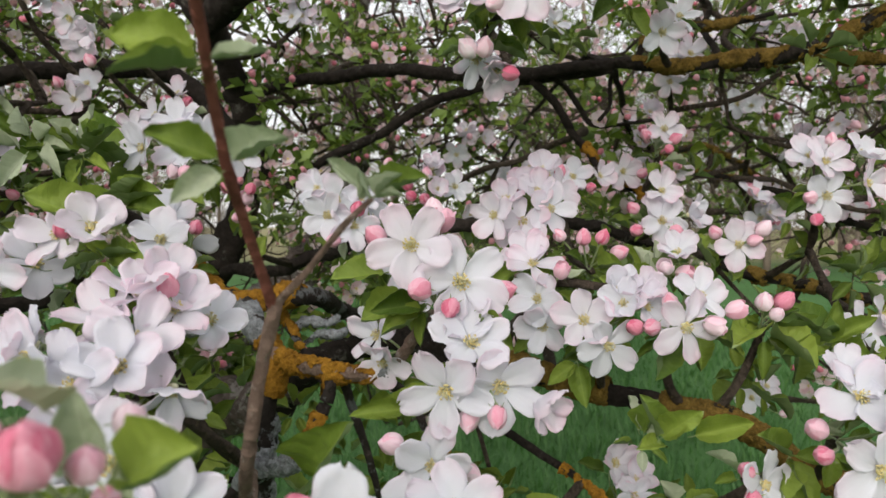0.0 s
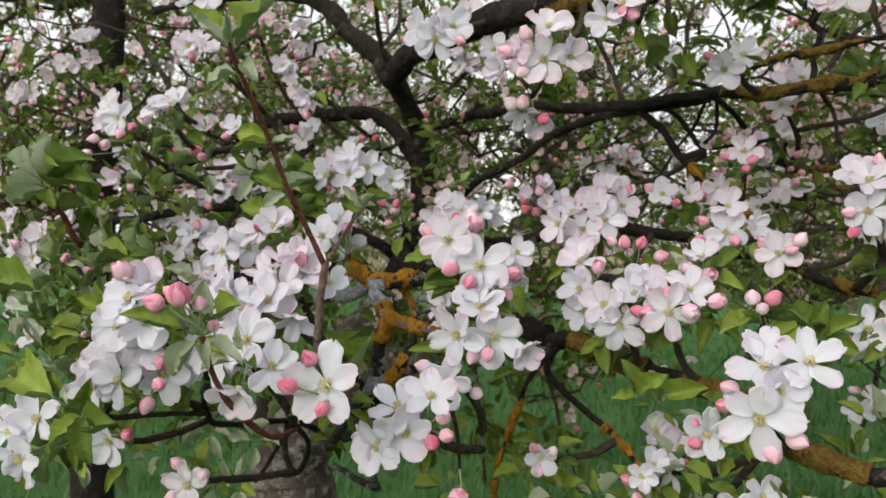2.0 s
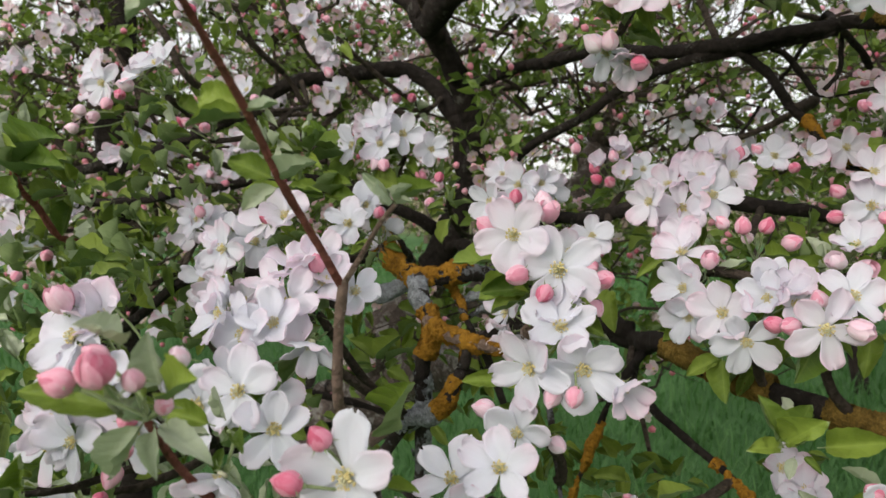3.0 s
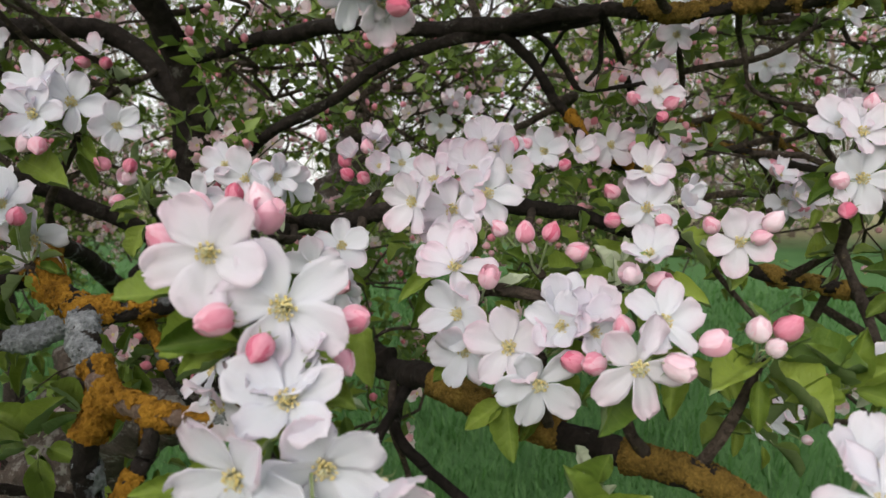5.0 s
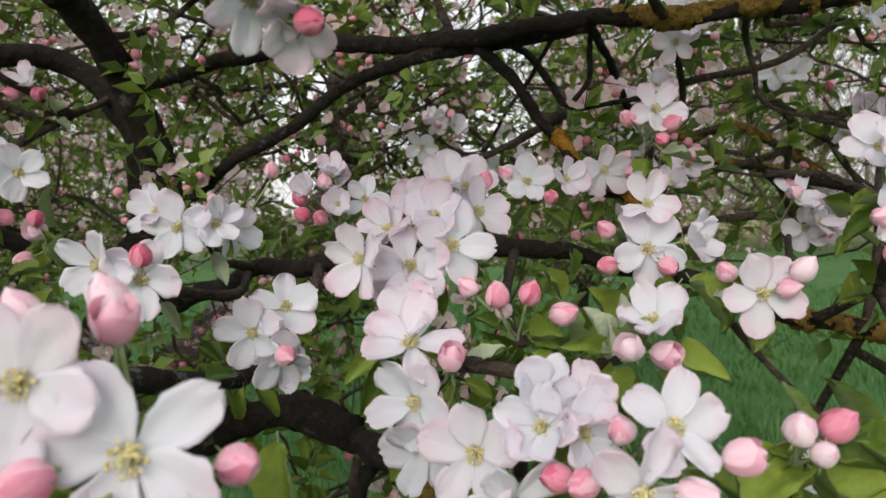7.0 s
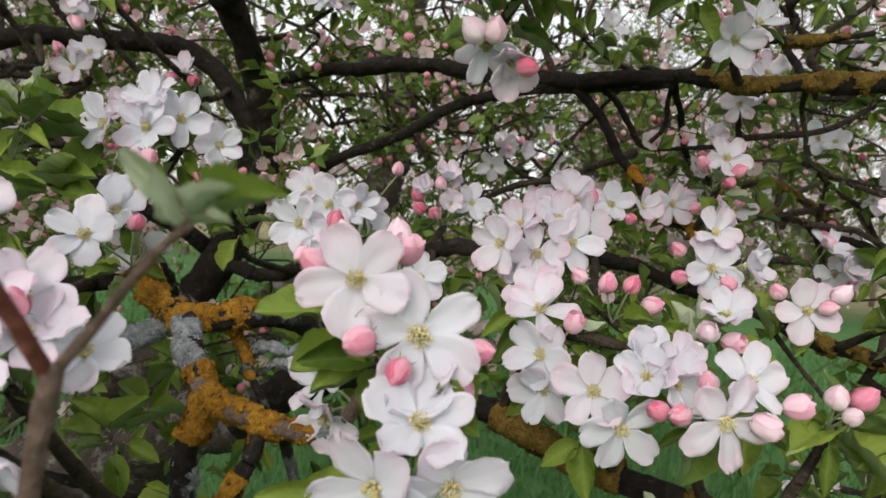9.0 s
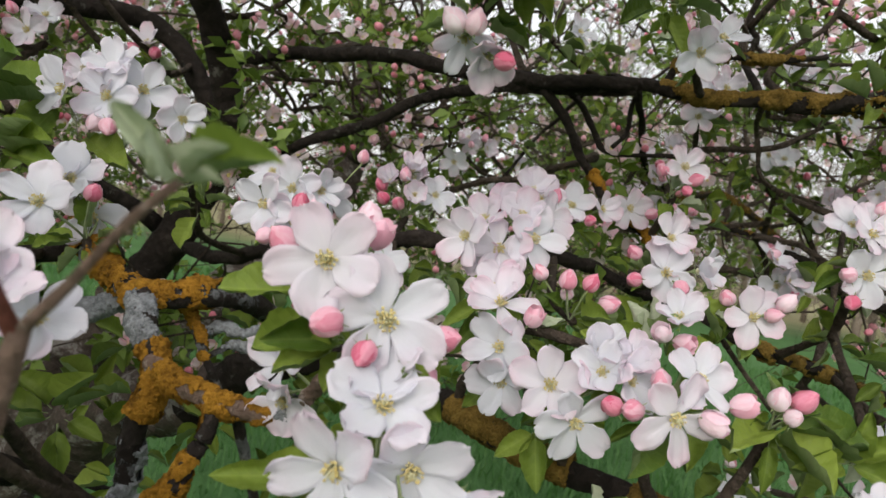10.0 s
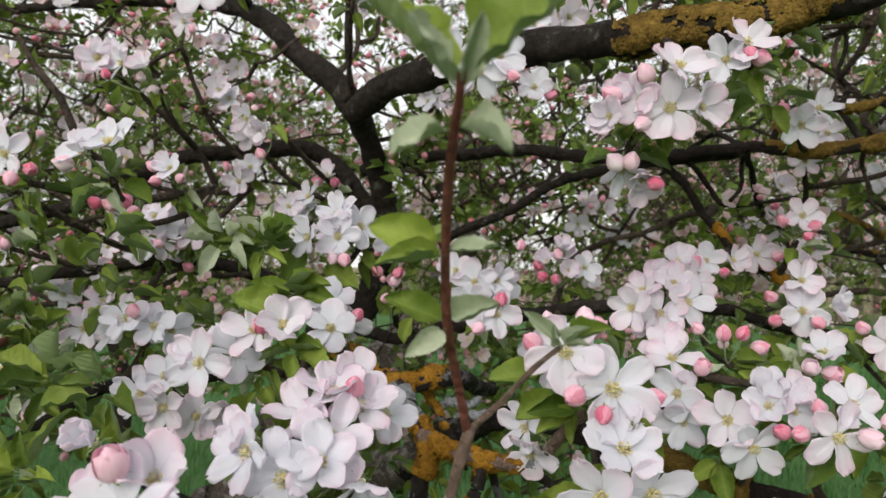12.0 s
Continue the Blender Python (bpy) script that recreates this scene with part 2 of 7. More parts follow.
def frame_on(n, spin=0.0):
    """A turn whose z axis is n."""
    n = Vector(n).normalized()
    a = Vector((0, 0, 1)) if abs(n.z) < 0.9 else Vector((0, 1, 0))
    x = a.cross(n).normalized()
    y = n.cross(x)
    return Matrix((x, y, n)).transposed().to_4x4() @ Matrix.Rotation(spin, 4, "Z")


def smooth_line(points, per):
    """A Catmull-Rom line through points with per steps between two of them."""
    p = [Vector(q) for q in points]
    p = [p[0] * 2 - p[1], *p, p[-1] * 2 - p[-2]]
    out = []
    for i in range(1, len(p) - 2):
        a, b, c, d = p[i - 1 : i + 3]
        for s in range(per):
            t = s / per
            out.append(0.5 * (2 * b + (c - a) * t + (2 * a - 5 * b + 4 * c - d) * t * t + (3 * b - a - 3 * c + d) * t**3))
    return out + [p[-2]]


def tube(line, radii, sides=8, rough=0.0, seed=0.0, caps=True):
    """Vertices and faces of a tube along a line, with an uneven skin."""
    verts, faces = [], []
    up = Vector((0.31, 0.2, 0.93)).normalized()
    n = len(line)
    for i, q in enumerate(line):
        d = (line[min(i + 1, n - 1)] - line[max(i - 1, 0)]).normalized()
        x = d.cross(up)
        x = x.normalized() if x.length > 1e-4 else Vector((1, 0, 0))
        y = d.cross(x)
        for s in range(sides):
            a = 2 * math.pi * s / sides
            o = x * math.cos(a) + y * math.sin(a)
            r = radii[i]
            if rough:
                w = (q + o * r * 1.5) * (0.35 / max(r, 0.003)) + Vector((seed, seed * 0.7, 0))
                r *= 1 + rough * (noise.noise(w) + 0.5 * noise.noise(w * 2.3) + 0.3 * noise.noise(w * 5.1))
            verts.append(q + o * r)
    for i in range(n - 1):
        for s in range(sides):
            a, b = i * sides + s, i * sides + (s + 1) % sides
            faces.append((a, b, b + sides, a + sides))
    if caps:
        faces.append(tuple(range(sides))[::-1])
        faces.append(tuple(range((n - 1) * sides, n * sides)))
    return verts, faces


ANCHORS = []


def nearest(q):
    """The nearest place on the limbs built so far."""
    return min(ANCHORS, key=lambda a: (a - q).length_squared)


def limb(name, points, r0, r1, mat, parent, label="", per=8, sides=14, rough=0.22, wobble=0.0):
    """A branch with knots and uneven bark; returns the object, its line and radii."""
    line = smooth_line(points, per)
    n = len(line)
    radii = [r0 + (r1 - r0) * i / (n - 1) for i in range(n)]
    seed = rng.uniform(0, 50)
    for i in range(n):
        w = line[i] * 14 + Vector((seed, 0, 0))
        line[i] = line[i] + wobble * radii[i] * Vector((noise.noise(w), noise.noise(w + Vector((9, 0, 0))), noise.noise(w + Vector((0, 9, 0)))))
        radii[i] *= 1 + 0.16 * noise.noise(line[i] * 22 + Vector((0, seed, 0)))
    if r0 > 0.0035:
        ANCHORS.extend(line[1:-1:2])
    v, f = tube([q - TREE for q in line], radii, sides, rough, seed)
    return part(name, mesh(name, v, f, [mat]), parent, None, label), line, radii


# ---------------------------------------------------------------- ground
def meadow():
    verts, faces = [], []
    xs = [-900, -300, -100, -40] + [i * 0.5 for i in range(-40, 41)] + [40, 100, 300, 900]
    ys = [-900, -200, -50, -15] + [i * 0.5 for i in range(-12, 61)] + [40, 60, 100, 300, 900]
    for y in ys:
        for x in xs:
            near = max(0.0, 1 - max(abs(x), abs(y - 10)) / 30)
            verts.append((x, y, near * 0.05 * noise.noise(Vector((x * 0.5, y * 0.5, 0)))))
    w = len(xs)
    for j in range(len(ys) - 1):
        for i in range(w - 1):
            faces.append((j * w + i, j * w + i + 1, (j + 1) * w + i + 1, (j + 1) * w + i))
    ob = new("ground", mesh("ground", verts, faces, [M_GROUND]))
    tagged(ob, "green spring meadow turning to dry pale litter under far trees", "ground", "", "structure")


def grass():
    """Blades in tufts, thinning out with distance."""
    r = np.random.default_rng(3)
    count = 96000
    reach, turn = 11.0 * r.random(count) ** 0.85, r.random(count) * 2 * np.pi
    reach *= 1 + 0.25 * np.sin(turn * 3 + 1.0) * r.random(count)
    x, y = 0.3 + reach * np.cos(turn), 2.2 + reach * np.sin(turn)
    tuft = np.array([noise.noise(Vector((a * 3.0, b * 3.0, 2.0))) for a, b in zip(x, y)])
    h = (0.09 + 0.10 * r.random(count)) * (1 + 0.7 * tuft)
    ang = r.random(count) * 2 * np.pi
    lean = (0.2 + 0.7 * r.random(count)) * h
    wid = 0.0022 + 0.0016 * r.random(count) + 0.0006 * np.abs(y)
    z0 = np.full(count, -0.03)
    side = np.stack([np.cos(ang + 1.57), np.sin(ang + 1.57), 0 * ang], 1) * wid[:, None]
    way = np.stack([np.cos(ang), np.sin(ang), 0 * ang], 1)
    base = np.stack([x, y, z0], 1)
    mid = base + way * (lean * 0.35)[:, None] + np.stack([0 * h, 0 * h, h * 0.62], 1)
    tip = base + way * lean[:, None] + np.stack([0 * h, 0 * h, h], 1)
    v = np.stack([base - side, base + side, mid - side * 0.8, mid + side * 0.8, tip], 1).reshape(-1, 3)
    i = np.arange(count)[:, None] * 5
    faces = np.concatenate([i + np.array([0, 1, 3]), i + np.array([0, 3, 2]), i + np.array([2, 3, 4])], 1).reshape(-1, 3)
    ob = new("grass", mesh("grass", v.tolist(), faces.tolist(), [M_GRASS]))
    tagged(ob, "tall fresh green grass blades growing in tufts", "grass", "", "stuff")


meadow()
grass()

# ---------------------------------------------------------------- flower pieces, built once and shared
def petal_mesh(seed, mats):
    """One petal along x, a unit long: narrow claw, broad round cupped blade, faintly notched tip, two skins."""
    r = random.Random(seed)
    rows, cols = 10, 8
    cup, roll_, twist = r.uniform(0.08, 0.28), r.uniform(-0.05, 0.26), r.uniform(-0.12, 0.12)
    broad, centre, dent = r.uniform(0.31, 0.405), r.uniform(0.55, 0.68), r.uniform(-0.02, 0.09)
    lop, curl = r.uniform(-0.12, 0.12), r.uniform(-0.35, 0.5)
    verts, faces, slots = [], [], []
    for skin in (0, 1):
        for i in range(rows + 1):
            s = 1 - (1 - i / rows) ** 1.55
            x = 0.05 + 0.95 * s
            if x > centre:
                w = broad * max(0.0, 1 - ((x - centre) / (1.0 - centre)) ** 2.3) ** 0.5
            else:
                e = (x - 0.05) / (centre - 0.05)
                w = 0.06 + (broad - 0.06) * math.sin(e * math.pi / 2) ** 1.15
            w = max(w, 0.05 if i < rows else 0.10)
            for j in range(cols + 1):
                u = 2 * j / cols - 1
                px = x - dent * math.exp(-u * u * 14) * s**8 - (0.03 * u * u if i == rows else 0)
                wave = (0.070 * noise.noise(Vector((x * 3.0, u * 2.2, seed * 3.7))) + 0.045 * noise.noise(Vector((x * 7.0, u * 5.0, seed * 1.9)))) * (0.2 + s) - 0.015 * math.exp(-u * u * 20)
                wave += 0.15 * abs(u) ** 3 * s * noise.noise(Vector((x * 5.0, u * 1.5, seed * 5.3))) + curl * 0.16 * abs(u) ** 4 * s
                z = cup * (u * u) * w * 1.4 + roll_ * s * s * 0.35 - 0.12 * max(0, s - 0.7) * roll_ + wave + twist * u * s * w * 2
                verts.append((px + s**3 * (0.05 * noise.noise(Vector((u * 2.6, seed * 1.3, 4.0))) + 0.03 * noise.noise(Vector((u * 7.0, seed * 2.1, 8.0)))), u * w * (1 + 0.20 * noise.noise(Vector((s * 5, u * 1.3, seed)))) + lop * w * s, z - 0.014 * skin * (1 if 0 < i < rows and 0 < j < cols else 0.3)))
    row, size = cols + 1, (rows + 1) * (cols + 1)
    for i in range(rows):
        for j in range(cols):
            a = i * row + j
            faces.append((a, a + row, a + row + 1, a + 1))
            slots.append(0)
            b = a + size
            faces.append((b, b + 1, b + row + 1, b + row))
            slots.append(1)
    rim = [j for j in range(cols + 1)] + [i * row + cols for i in range(1, rows + 1)] + [rows * row + j for j in range(cols - 1, -1, -1)] + [i * row for i in range(rows - 1, 0, -1)]
    for a, b in zip(rim, rim[1:] + rim[:1]):
        faces.append((a, b, b + size, a + size))
        slots.append(1)
    return mesh("petal", verts, faces, mats, slots)


def stamen_mesh(seed):
    """A ring of pale filaments with yellow anthers round greenish styles."""
    r = random.Random(seed)
    verts, faces, slots = [], [], []

    def add(v, f, slot):
        o = len(verts)
        verts.extend(v)
        faces.extend(tuple(i + o for i in q) for q in f)
        slots.extend([slot] * len(f))

    for i in range(34):
        a = 2 * math.pi * (i + r.uniform(-0.35, 0.35)) / 34
        out, up = r.uniform(0.04, 0.18), r.uniform(0.10, 0.20)
        p0, p2 = Vector((0.05 * math.cos(a), 0.05 * math.sin(a), 0.0)), Vector((out * math.cos(a), out * math.sin(a), up))
        v, f = tube([p0, (p0 + p2) / 2 + Vector((0, 0, 0.03)), p2], [0.014, 0.012, 0.010], 3, caps=False)
        add(v, f, 1)
        e = r.uniform(0.022, 0.034)
        c = [p2 + Vector(d) * e for d in ((1, 0, 0), (-1, 0, 0), (0, 1, 0), (0, -1, 0), (0, 0, 1.5), (0, 0, -1))]
        add(c, [(0, 2, 4), (2, 1, 4), (1, 3, 4), (3, 0, 4), (2, 0, 5), (1, 2, 5), (3, 1, 5), (0, 3, 5)], 0)
    for i in range(5):
        a = 2 * math.pi * i / 5
        v, f = tube([Vector((0, 0, 0)), Vector((0.05 * math.cos(a), 0.05 * math.sin(a), 0.26))], [0.02, 0.014], 3)
        add(v, f, 1)
    v, f = tube([Vector((0, 0, -0.03)), Vector((0, 0, 0.035))], [0.13, 0.09], 10)
    add(v, f, 1)
    return mesh("stamen_ring", verts, faces, [M_ANTHER, M_FILAMENT], slots)


def bud_mesh(seed, open_, mats):
    """A bud along z, a unit long: an egg of petals wrapped over one another; open_ loosens its tip."""
    r = random.Random(seed)
    verts, faces, slots = [], [], []
    close = 0.925 - 0.22 * open_
    for shell in range(5):
        turn, lift = 2 * math.pi * shell * 2 / 5 + r.uniform(-0.25, 0.25), 0.004 + 0.014 * shell
        rows, cols, span = 10, 6, r.uniform(1.05, 1.35)
        tall = (1.0 - 0.10 * open_ * r.random()) * (1 - 0.02 * shell)
        o = len(verts)
        for i in range(rows + 1):
            s = i / rows
            prof = 0.40 * math.sin(math.pi * (0.06 + close * s**0.80)) ** 0.85
            for j in range(cols + 1):
                u = 2 * j / cols - 1
                narrow = 1.0 if s < 0.5 else max(0.12, 1 - ((s - 0.5) / 0.53) ** 2.2)
                a = turn + u * span * narrow + 0.8 * s
                edge = 0.035 * max(0.0, u - 0.4) / 0.6 + 0.10 * open_ * s**3 + 0.03 * s * max(0.0, abs(u) - 0.6)
                q = prof + (lift + edge) * (1 - s**6 * (1 - 0.8 * min(1, open_))) + 0.016 * noise.noise(Vector((a * 1.2, s * 3, seed)))
                verts.append((q * math.cos(a), q * math.sin(a), s * tall * (0.95 + 0.05 * narrow)))
        w = cols + 1
        for i in range(rows):
            for j in range(cols):
                a = o + i * w + j
                faces.append((a, a + 1, a + w + 1, a + w))
    o, rows, cols = len(verts), 8, 10
    for i in range(rows + 1):
        s = i / rows
        q = 0.385 * math.sin(math.pi * (0.06 + 0.93 * s**0.80)) ** 0.85 + 0.004
        verts += [(q * math.cos(2 * math.pi * j / cols), q * math.sin(2 * math.pi * j / cols), s * (0.975 - 0.05 * open_)) for j in range(cols)]
    for i in range(rows):
        for j in range(cols):
            a, b = o + i * cols + j, o + i * cols + (j + 1) % cols
            faces.append((a, b, b + cols, a + cols))
    faces.append(tuple(range(o + rows * cols, o + (rows + 1) * cols)))
    return mesh("bud", verts, faces, mats)


def give_uv(me, places):
    """Lays a map over a mesh, one place a vertex."""
    layer = me.uv_layers.new(name="map")
    idx = np.zeros(len(me.loops), dtype=np.int32)
    me.loops.foreach_get("vertex_index", idx)
    layer.data.foreach_set("uv", np.array(places, dtype=np.float32)[idx].ravel())


def leaf_mesh(seed, mats, rows=14, half=3):
    """A leaf along x, a unit long: oval with a pointed tip, toothed rim, folded at the midrib, with a short stalk."""
    r = random.Random(seed)
    fold, arch, wid, twist, curl = r.uniform(0.15, 0.95), r.uniform(-0.2, 0.75), r.uniform(0.21, 0.27), r.uniform(-1.0, 1.0), r.uniform(0.1, 1.2)
    verts, faces, slots = [], [], []
    row = 2 * half + 1
    for skin in (0, 1):
        for i in range(rows + 1):
            s = i / rows
            w = wid * (math.sin(math.pi * s ** 0.85) ** 0.72 if 0 < s < 1 else 0.0) + 0.006
            for j in range(row):
                u = j / half - 1
                tooth = 0.055 * (1 if i % 2 else -0.4) * (abs(u) == 1) * (0 < i < rows)
                y = u * w * (1 + tooth)
                wave = (0.16 * noise.noise(Vector((s * 4.5, u * 1.5, seed * 2.3))) + 0.07 * noise.noise(Vector((s * 11.0, u * 2.5, seed * 1.1)))) * abs(u) + curl * w * u**4
                z = abs(u) * w * fold - arch * s * s * 0.5 + wave + twist * u * w * s
                verts.append((0.12 + 0.88 * s + 0.02 * abs(u) * tooth, y, z - 0.012 * skin * (0 < i < rows and 0 < j < row - 1)))
    size = (rows + 1) * row
    for i in range(rows):
        for j in range(row - 1):
            a = i * row + j
            faces.append((a, a + row, a + row + 1, a + 1))
            slots.append(0)
            b = a + size
            faces.append((b, b + 1, b + row + 1, b + row))
            slots.append(1)
    v, f = tube([Vector((0, 0, 0.01)), Vector((0.07, 0, 0.0)), Vector((0.16, 0, -0.005))], [0.014, 0.012, 0.012], 4)
    o = len(verts)
    verts += v
    faces += [tuple(i + o for i in q) for q in f]
    slots += [2] * len(f)
    me = mesh("leaf", verts, faces, [*mats, M_STALK], slots)
    give_uv(me, [(q[0], q[1]) for q in verts])
    return me


PETALS = [petal_mesh(i + 1, (M_PETAL, M_PETAL_BACK)) for i in range(10)]
BLUSH = [petal_mesh(i + 11, (M_BLUSH, M_PETAL_BACK)) for i in range(8)]
STAMENS = [stamen_mesh(i + 31) for i in range(3)]
BUDS = [bud_mesh(i + 51, i * 0.05, [M_BUD if i % 3 else M_BUD_PALE]) for i in range(6)]
HALF = [bud_mesh(i + 61, 0.75 + 0.15 * i, [M_BUD_PALE]) for i in range(4)]
LEAVES = [leaf_mesh(i + 71, (M_LEAF, M_LEAF_BACK)) for i in range(12)]
PLAIN = [leaf_mesh(i + 111, (M_LEAF, M_LEAF_BACK), 8, 2) for i in range(8)]
YOUNG = [leaf_mesh(i + 91, (M_LEAF_YOUNG, M_LEAF_YOUNG)) for i in range(4)]


def stalk_mesh(name, start, bend, end, r, calyx):
    """A hairy stalk from the spur to the flower, in the flower's own axes, with its green cup."""
    line = smooth_line([start, bend, end], 3)
    v, f = tube(line, [r] * len(line), 5)
    o = len(v)
    cv, cf = tube([end + Vector((0, 0, -2.2 * r)), end + Vector((0, 0, 0.6 * r)), end + Vector((0, 0, 2.4 * r))], [r * 1.1, r * 2.2, r * 1.9], 8)
    v += cv
    f += [tuple(i + o for i in q) for q in cf]
    for i in range(5):
        a = 2 * math.pi * i / 5 + 0.3
        d, e = Vector((math.cos(a), math.sin(a), 0)), Vector((-math.sin(a), math.cos(a), 0))
        o = len(v)
        q = end + Vector((0, 0, 1.5 * r)) + d * r * 1.8
        v += [q - e * r, q + e * r, q + d * calyx * 0.6 + Vector((0, 0, calyx * 0.25)) + e * r * 0.6, q + d * calyx * 0.6 + Vector((0, 0, calyx * 0.25)) - e * r * 0.6, q + d * calyx * 1.2 - Vector((0, 0, calyx * 0.1))]
        f += [(o, o + 1, o + 2, o + 3), (o + 3, o + 2, o + 4)]
    return mesh(name, v, f, [M_STALK])


# ---------------------------------------------------------------- the apple tree in bloom
apple_tree = new("apple_tree")
apple_tree.location = TREE
tagged(apple_tree, "old spreading apple tree in full white and pink bloom", "tree")


def blossom(x, y, z, wide, fx=0.0, fz=0.1, tilt=14, spur=None, spin=None, pink=0.3):
    """An open flower of five petals; wide in centimetres; it faces (fx, -1, fz); tilt raises the petals."""
    radius = wide / 200
    spin = rng.uniform(0, 6.28) if spin is None else spin
    turn = frame_on((fx, -1, fz), spin)
    m = Matrix.Translation(Vector((x, y, z)) - TREE) @ turn
    inv = (Matrix.Translation((x, y, z)) @ turn).inverted()
    spur = Vector(spur) if spur is not None else Vector((x, y + 0.025, z - 0.015))
    start = inv @ spur
    end = Vector((0, 0, -0.0045))
    bend = (start + end) / 2 + Vector((0, 0, -0.35 * min(0.03, (start - end).length)))
    ob = part("blossom", stalk_mesh("blossom_stalk", start, bend, end, 0.0009, 0.006), apple_tree, m)
    ob["label"] = "open apple blossom with white petals flushed pink" if tilt < 35 else "half-open apple blossom with cupped pink-white petals"
    skins = BLUSH if rng.random() < (pink + 0.4 if tilt > 30 else pink) else PETALS
    for i in range(5):
        a = 2 * math.pi * i / 5 + rng.uniform(-0.14, 0.14)
        up = radians(tilt + rng.uniform(-13, 13))
        s = radius * 1.15 * rng.uniform(0.93, 1.07)
        pm = Matrix.Rotation(a, 4, "Z") @ Matrix.Rotation(-up, 4, "Y") @ Matrix.Rotation(rng.uniform(-0.35, 0.35), 4, "X") @ Matrix.Diagonal((s, s * rng.uniform(0.88, 1.1), s, 1))
        part("petal", rng.choice(skins), ob, Matrix.Translation((0, 0, 0.0002 * i)) @ pm)
    s = radius * 1.12
    part("stamen_ring", rng.choice(STAMENS), ob, Matrix.Diagonal((s, s, s, 1)), "pale filaments with yellow anthers")
    return ob


def bud(x, y, z, long=1.5, dx=0.0, dy=-0.6, dz=0.6, spur=None):
    """A closed pink bud, long in centimetres, pointing along (dx, dy, dz)."""
    turn = frame_on((dx, dy, dz), rng.uniform(0, 6.28))
    half = long > 1.85
    size = long / 100 * (0.84 if half else 1.0)
    c = Vector((x, y, z)) - turn.to_3x3() @ Vector((0, 0, size * 0.5))
    spur = Vector(spur) if spur is not None else Vector((x, y + 0.02, z - 0.02))
    inv = (Matrix.Translation(c) @ turn).inverted()
    start = inv @ spur
    end = Vector((0, 0, 0))
    bend = (start + end) / 2 + Vector((0, 0, -0.3 * min(0.03, start.length)))
    m = Matrix.Translation(c - TREE) @ turn
    ob = part("bud", rng.choice(HALF if half else BUDS), apple_tree, m @ Matrix.Diagonal((size * 0.86, size * 0.86, size, 1)), "half-open pale pink flower bud" if half else "closed pink apple flower bud")
    st = stalk_mesh("bud_stalk", start, bend, end, 0.0008, 0.005)
    part("stalk", st, ob, Matrix.Diagonal((1 / (size * 0.86), 1 / (size * 0.86), 1 / size, 1)), "downy green stalk and calyx")
    return ob


LOOSE = []


def leaf(base, tip, face=(0, -0.6, 0.8), young=False, wide=1.0, loose=False):
    """A leaf from base to tip, its upper skin towards face."""
    b, t = Vector(base), Vector(tip)
    x = (t - b).normalized()
    n = Vector(face)
    n = (n - x * n.dot(x)).normalized()
    y = n.cross(x)
    s = (t - b).length
    m = Matrix.Translation(b - TREE) @ Matrix((x, y, n)).transposed().to_4x4() @ Matrix.Diagonal((s, s * wide, s, 1))
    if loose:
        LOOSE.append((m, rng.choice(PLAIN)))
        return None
    return part("leaf", rng.choice(YOUNG if young else LEAVES), apple_tree, m, "downy pale young leaf" if young else "fresh green apple leaf with toothed rim")


def rosette(spur, count, size=0.042, toward=(0, -0.3, 0.1), spread=1.0, loose=False, downy=0.16):
    """Leaves round a spur."""
    a0 = rng.uniform(0, 6.28)
    for i in range(count + (2 if count else 0)):
        a = a0 + i * 2.4 + rng.uniform(-0.4, 0.4)
        d = Vector((math.cos(a) * spread, rng.uniform(-0.5, 0.5), math.sin(a) * spread)) + Vector(toward)
        d.normalize()
        s = size * rng.uniform(0.42, 0.92)
        b = Vector(spur) + d * 0.006
        leaf(b, b + d * s, (rng.uniform(-0.5, 0.5), -0.7 + rng.uniform(-0.3, 0.5), 0.8), rng.random() < downy and not loose, rng.uniform(0.58, 0.92), loose)


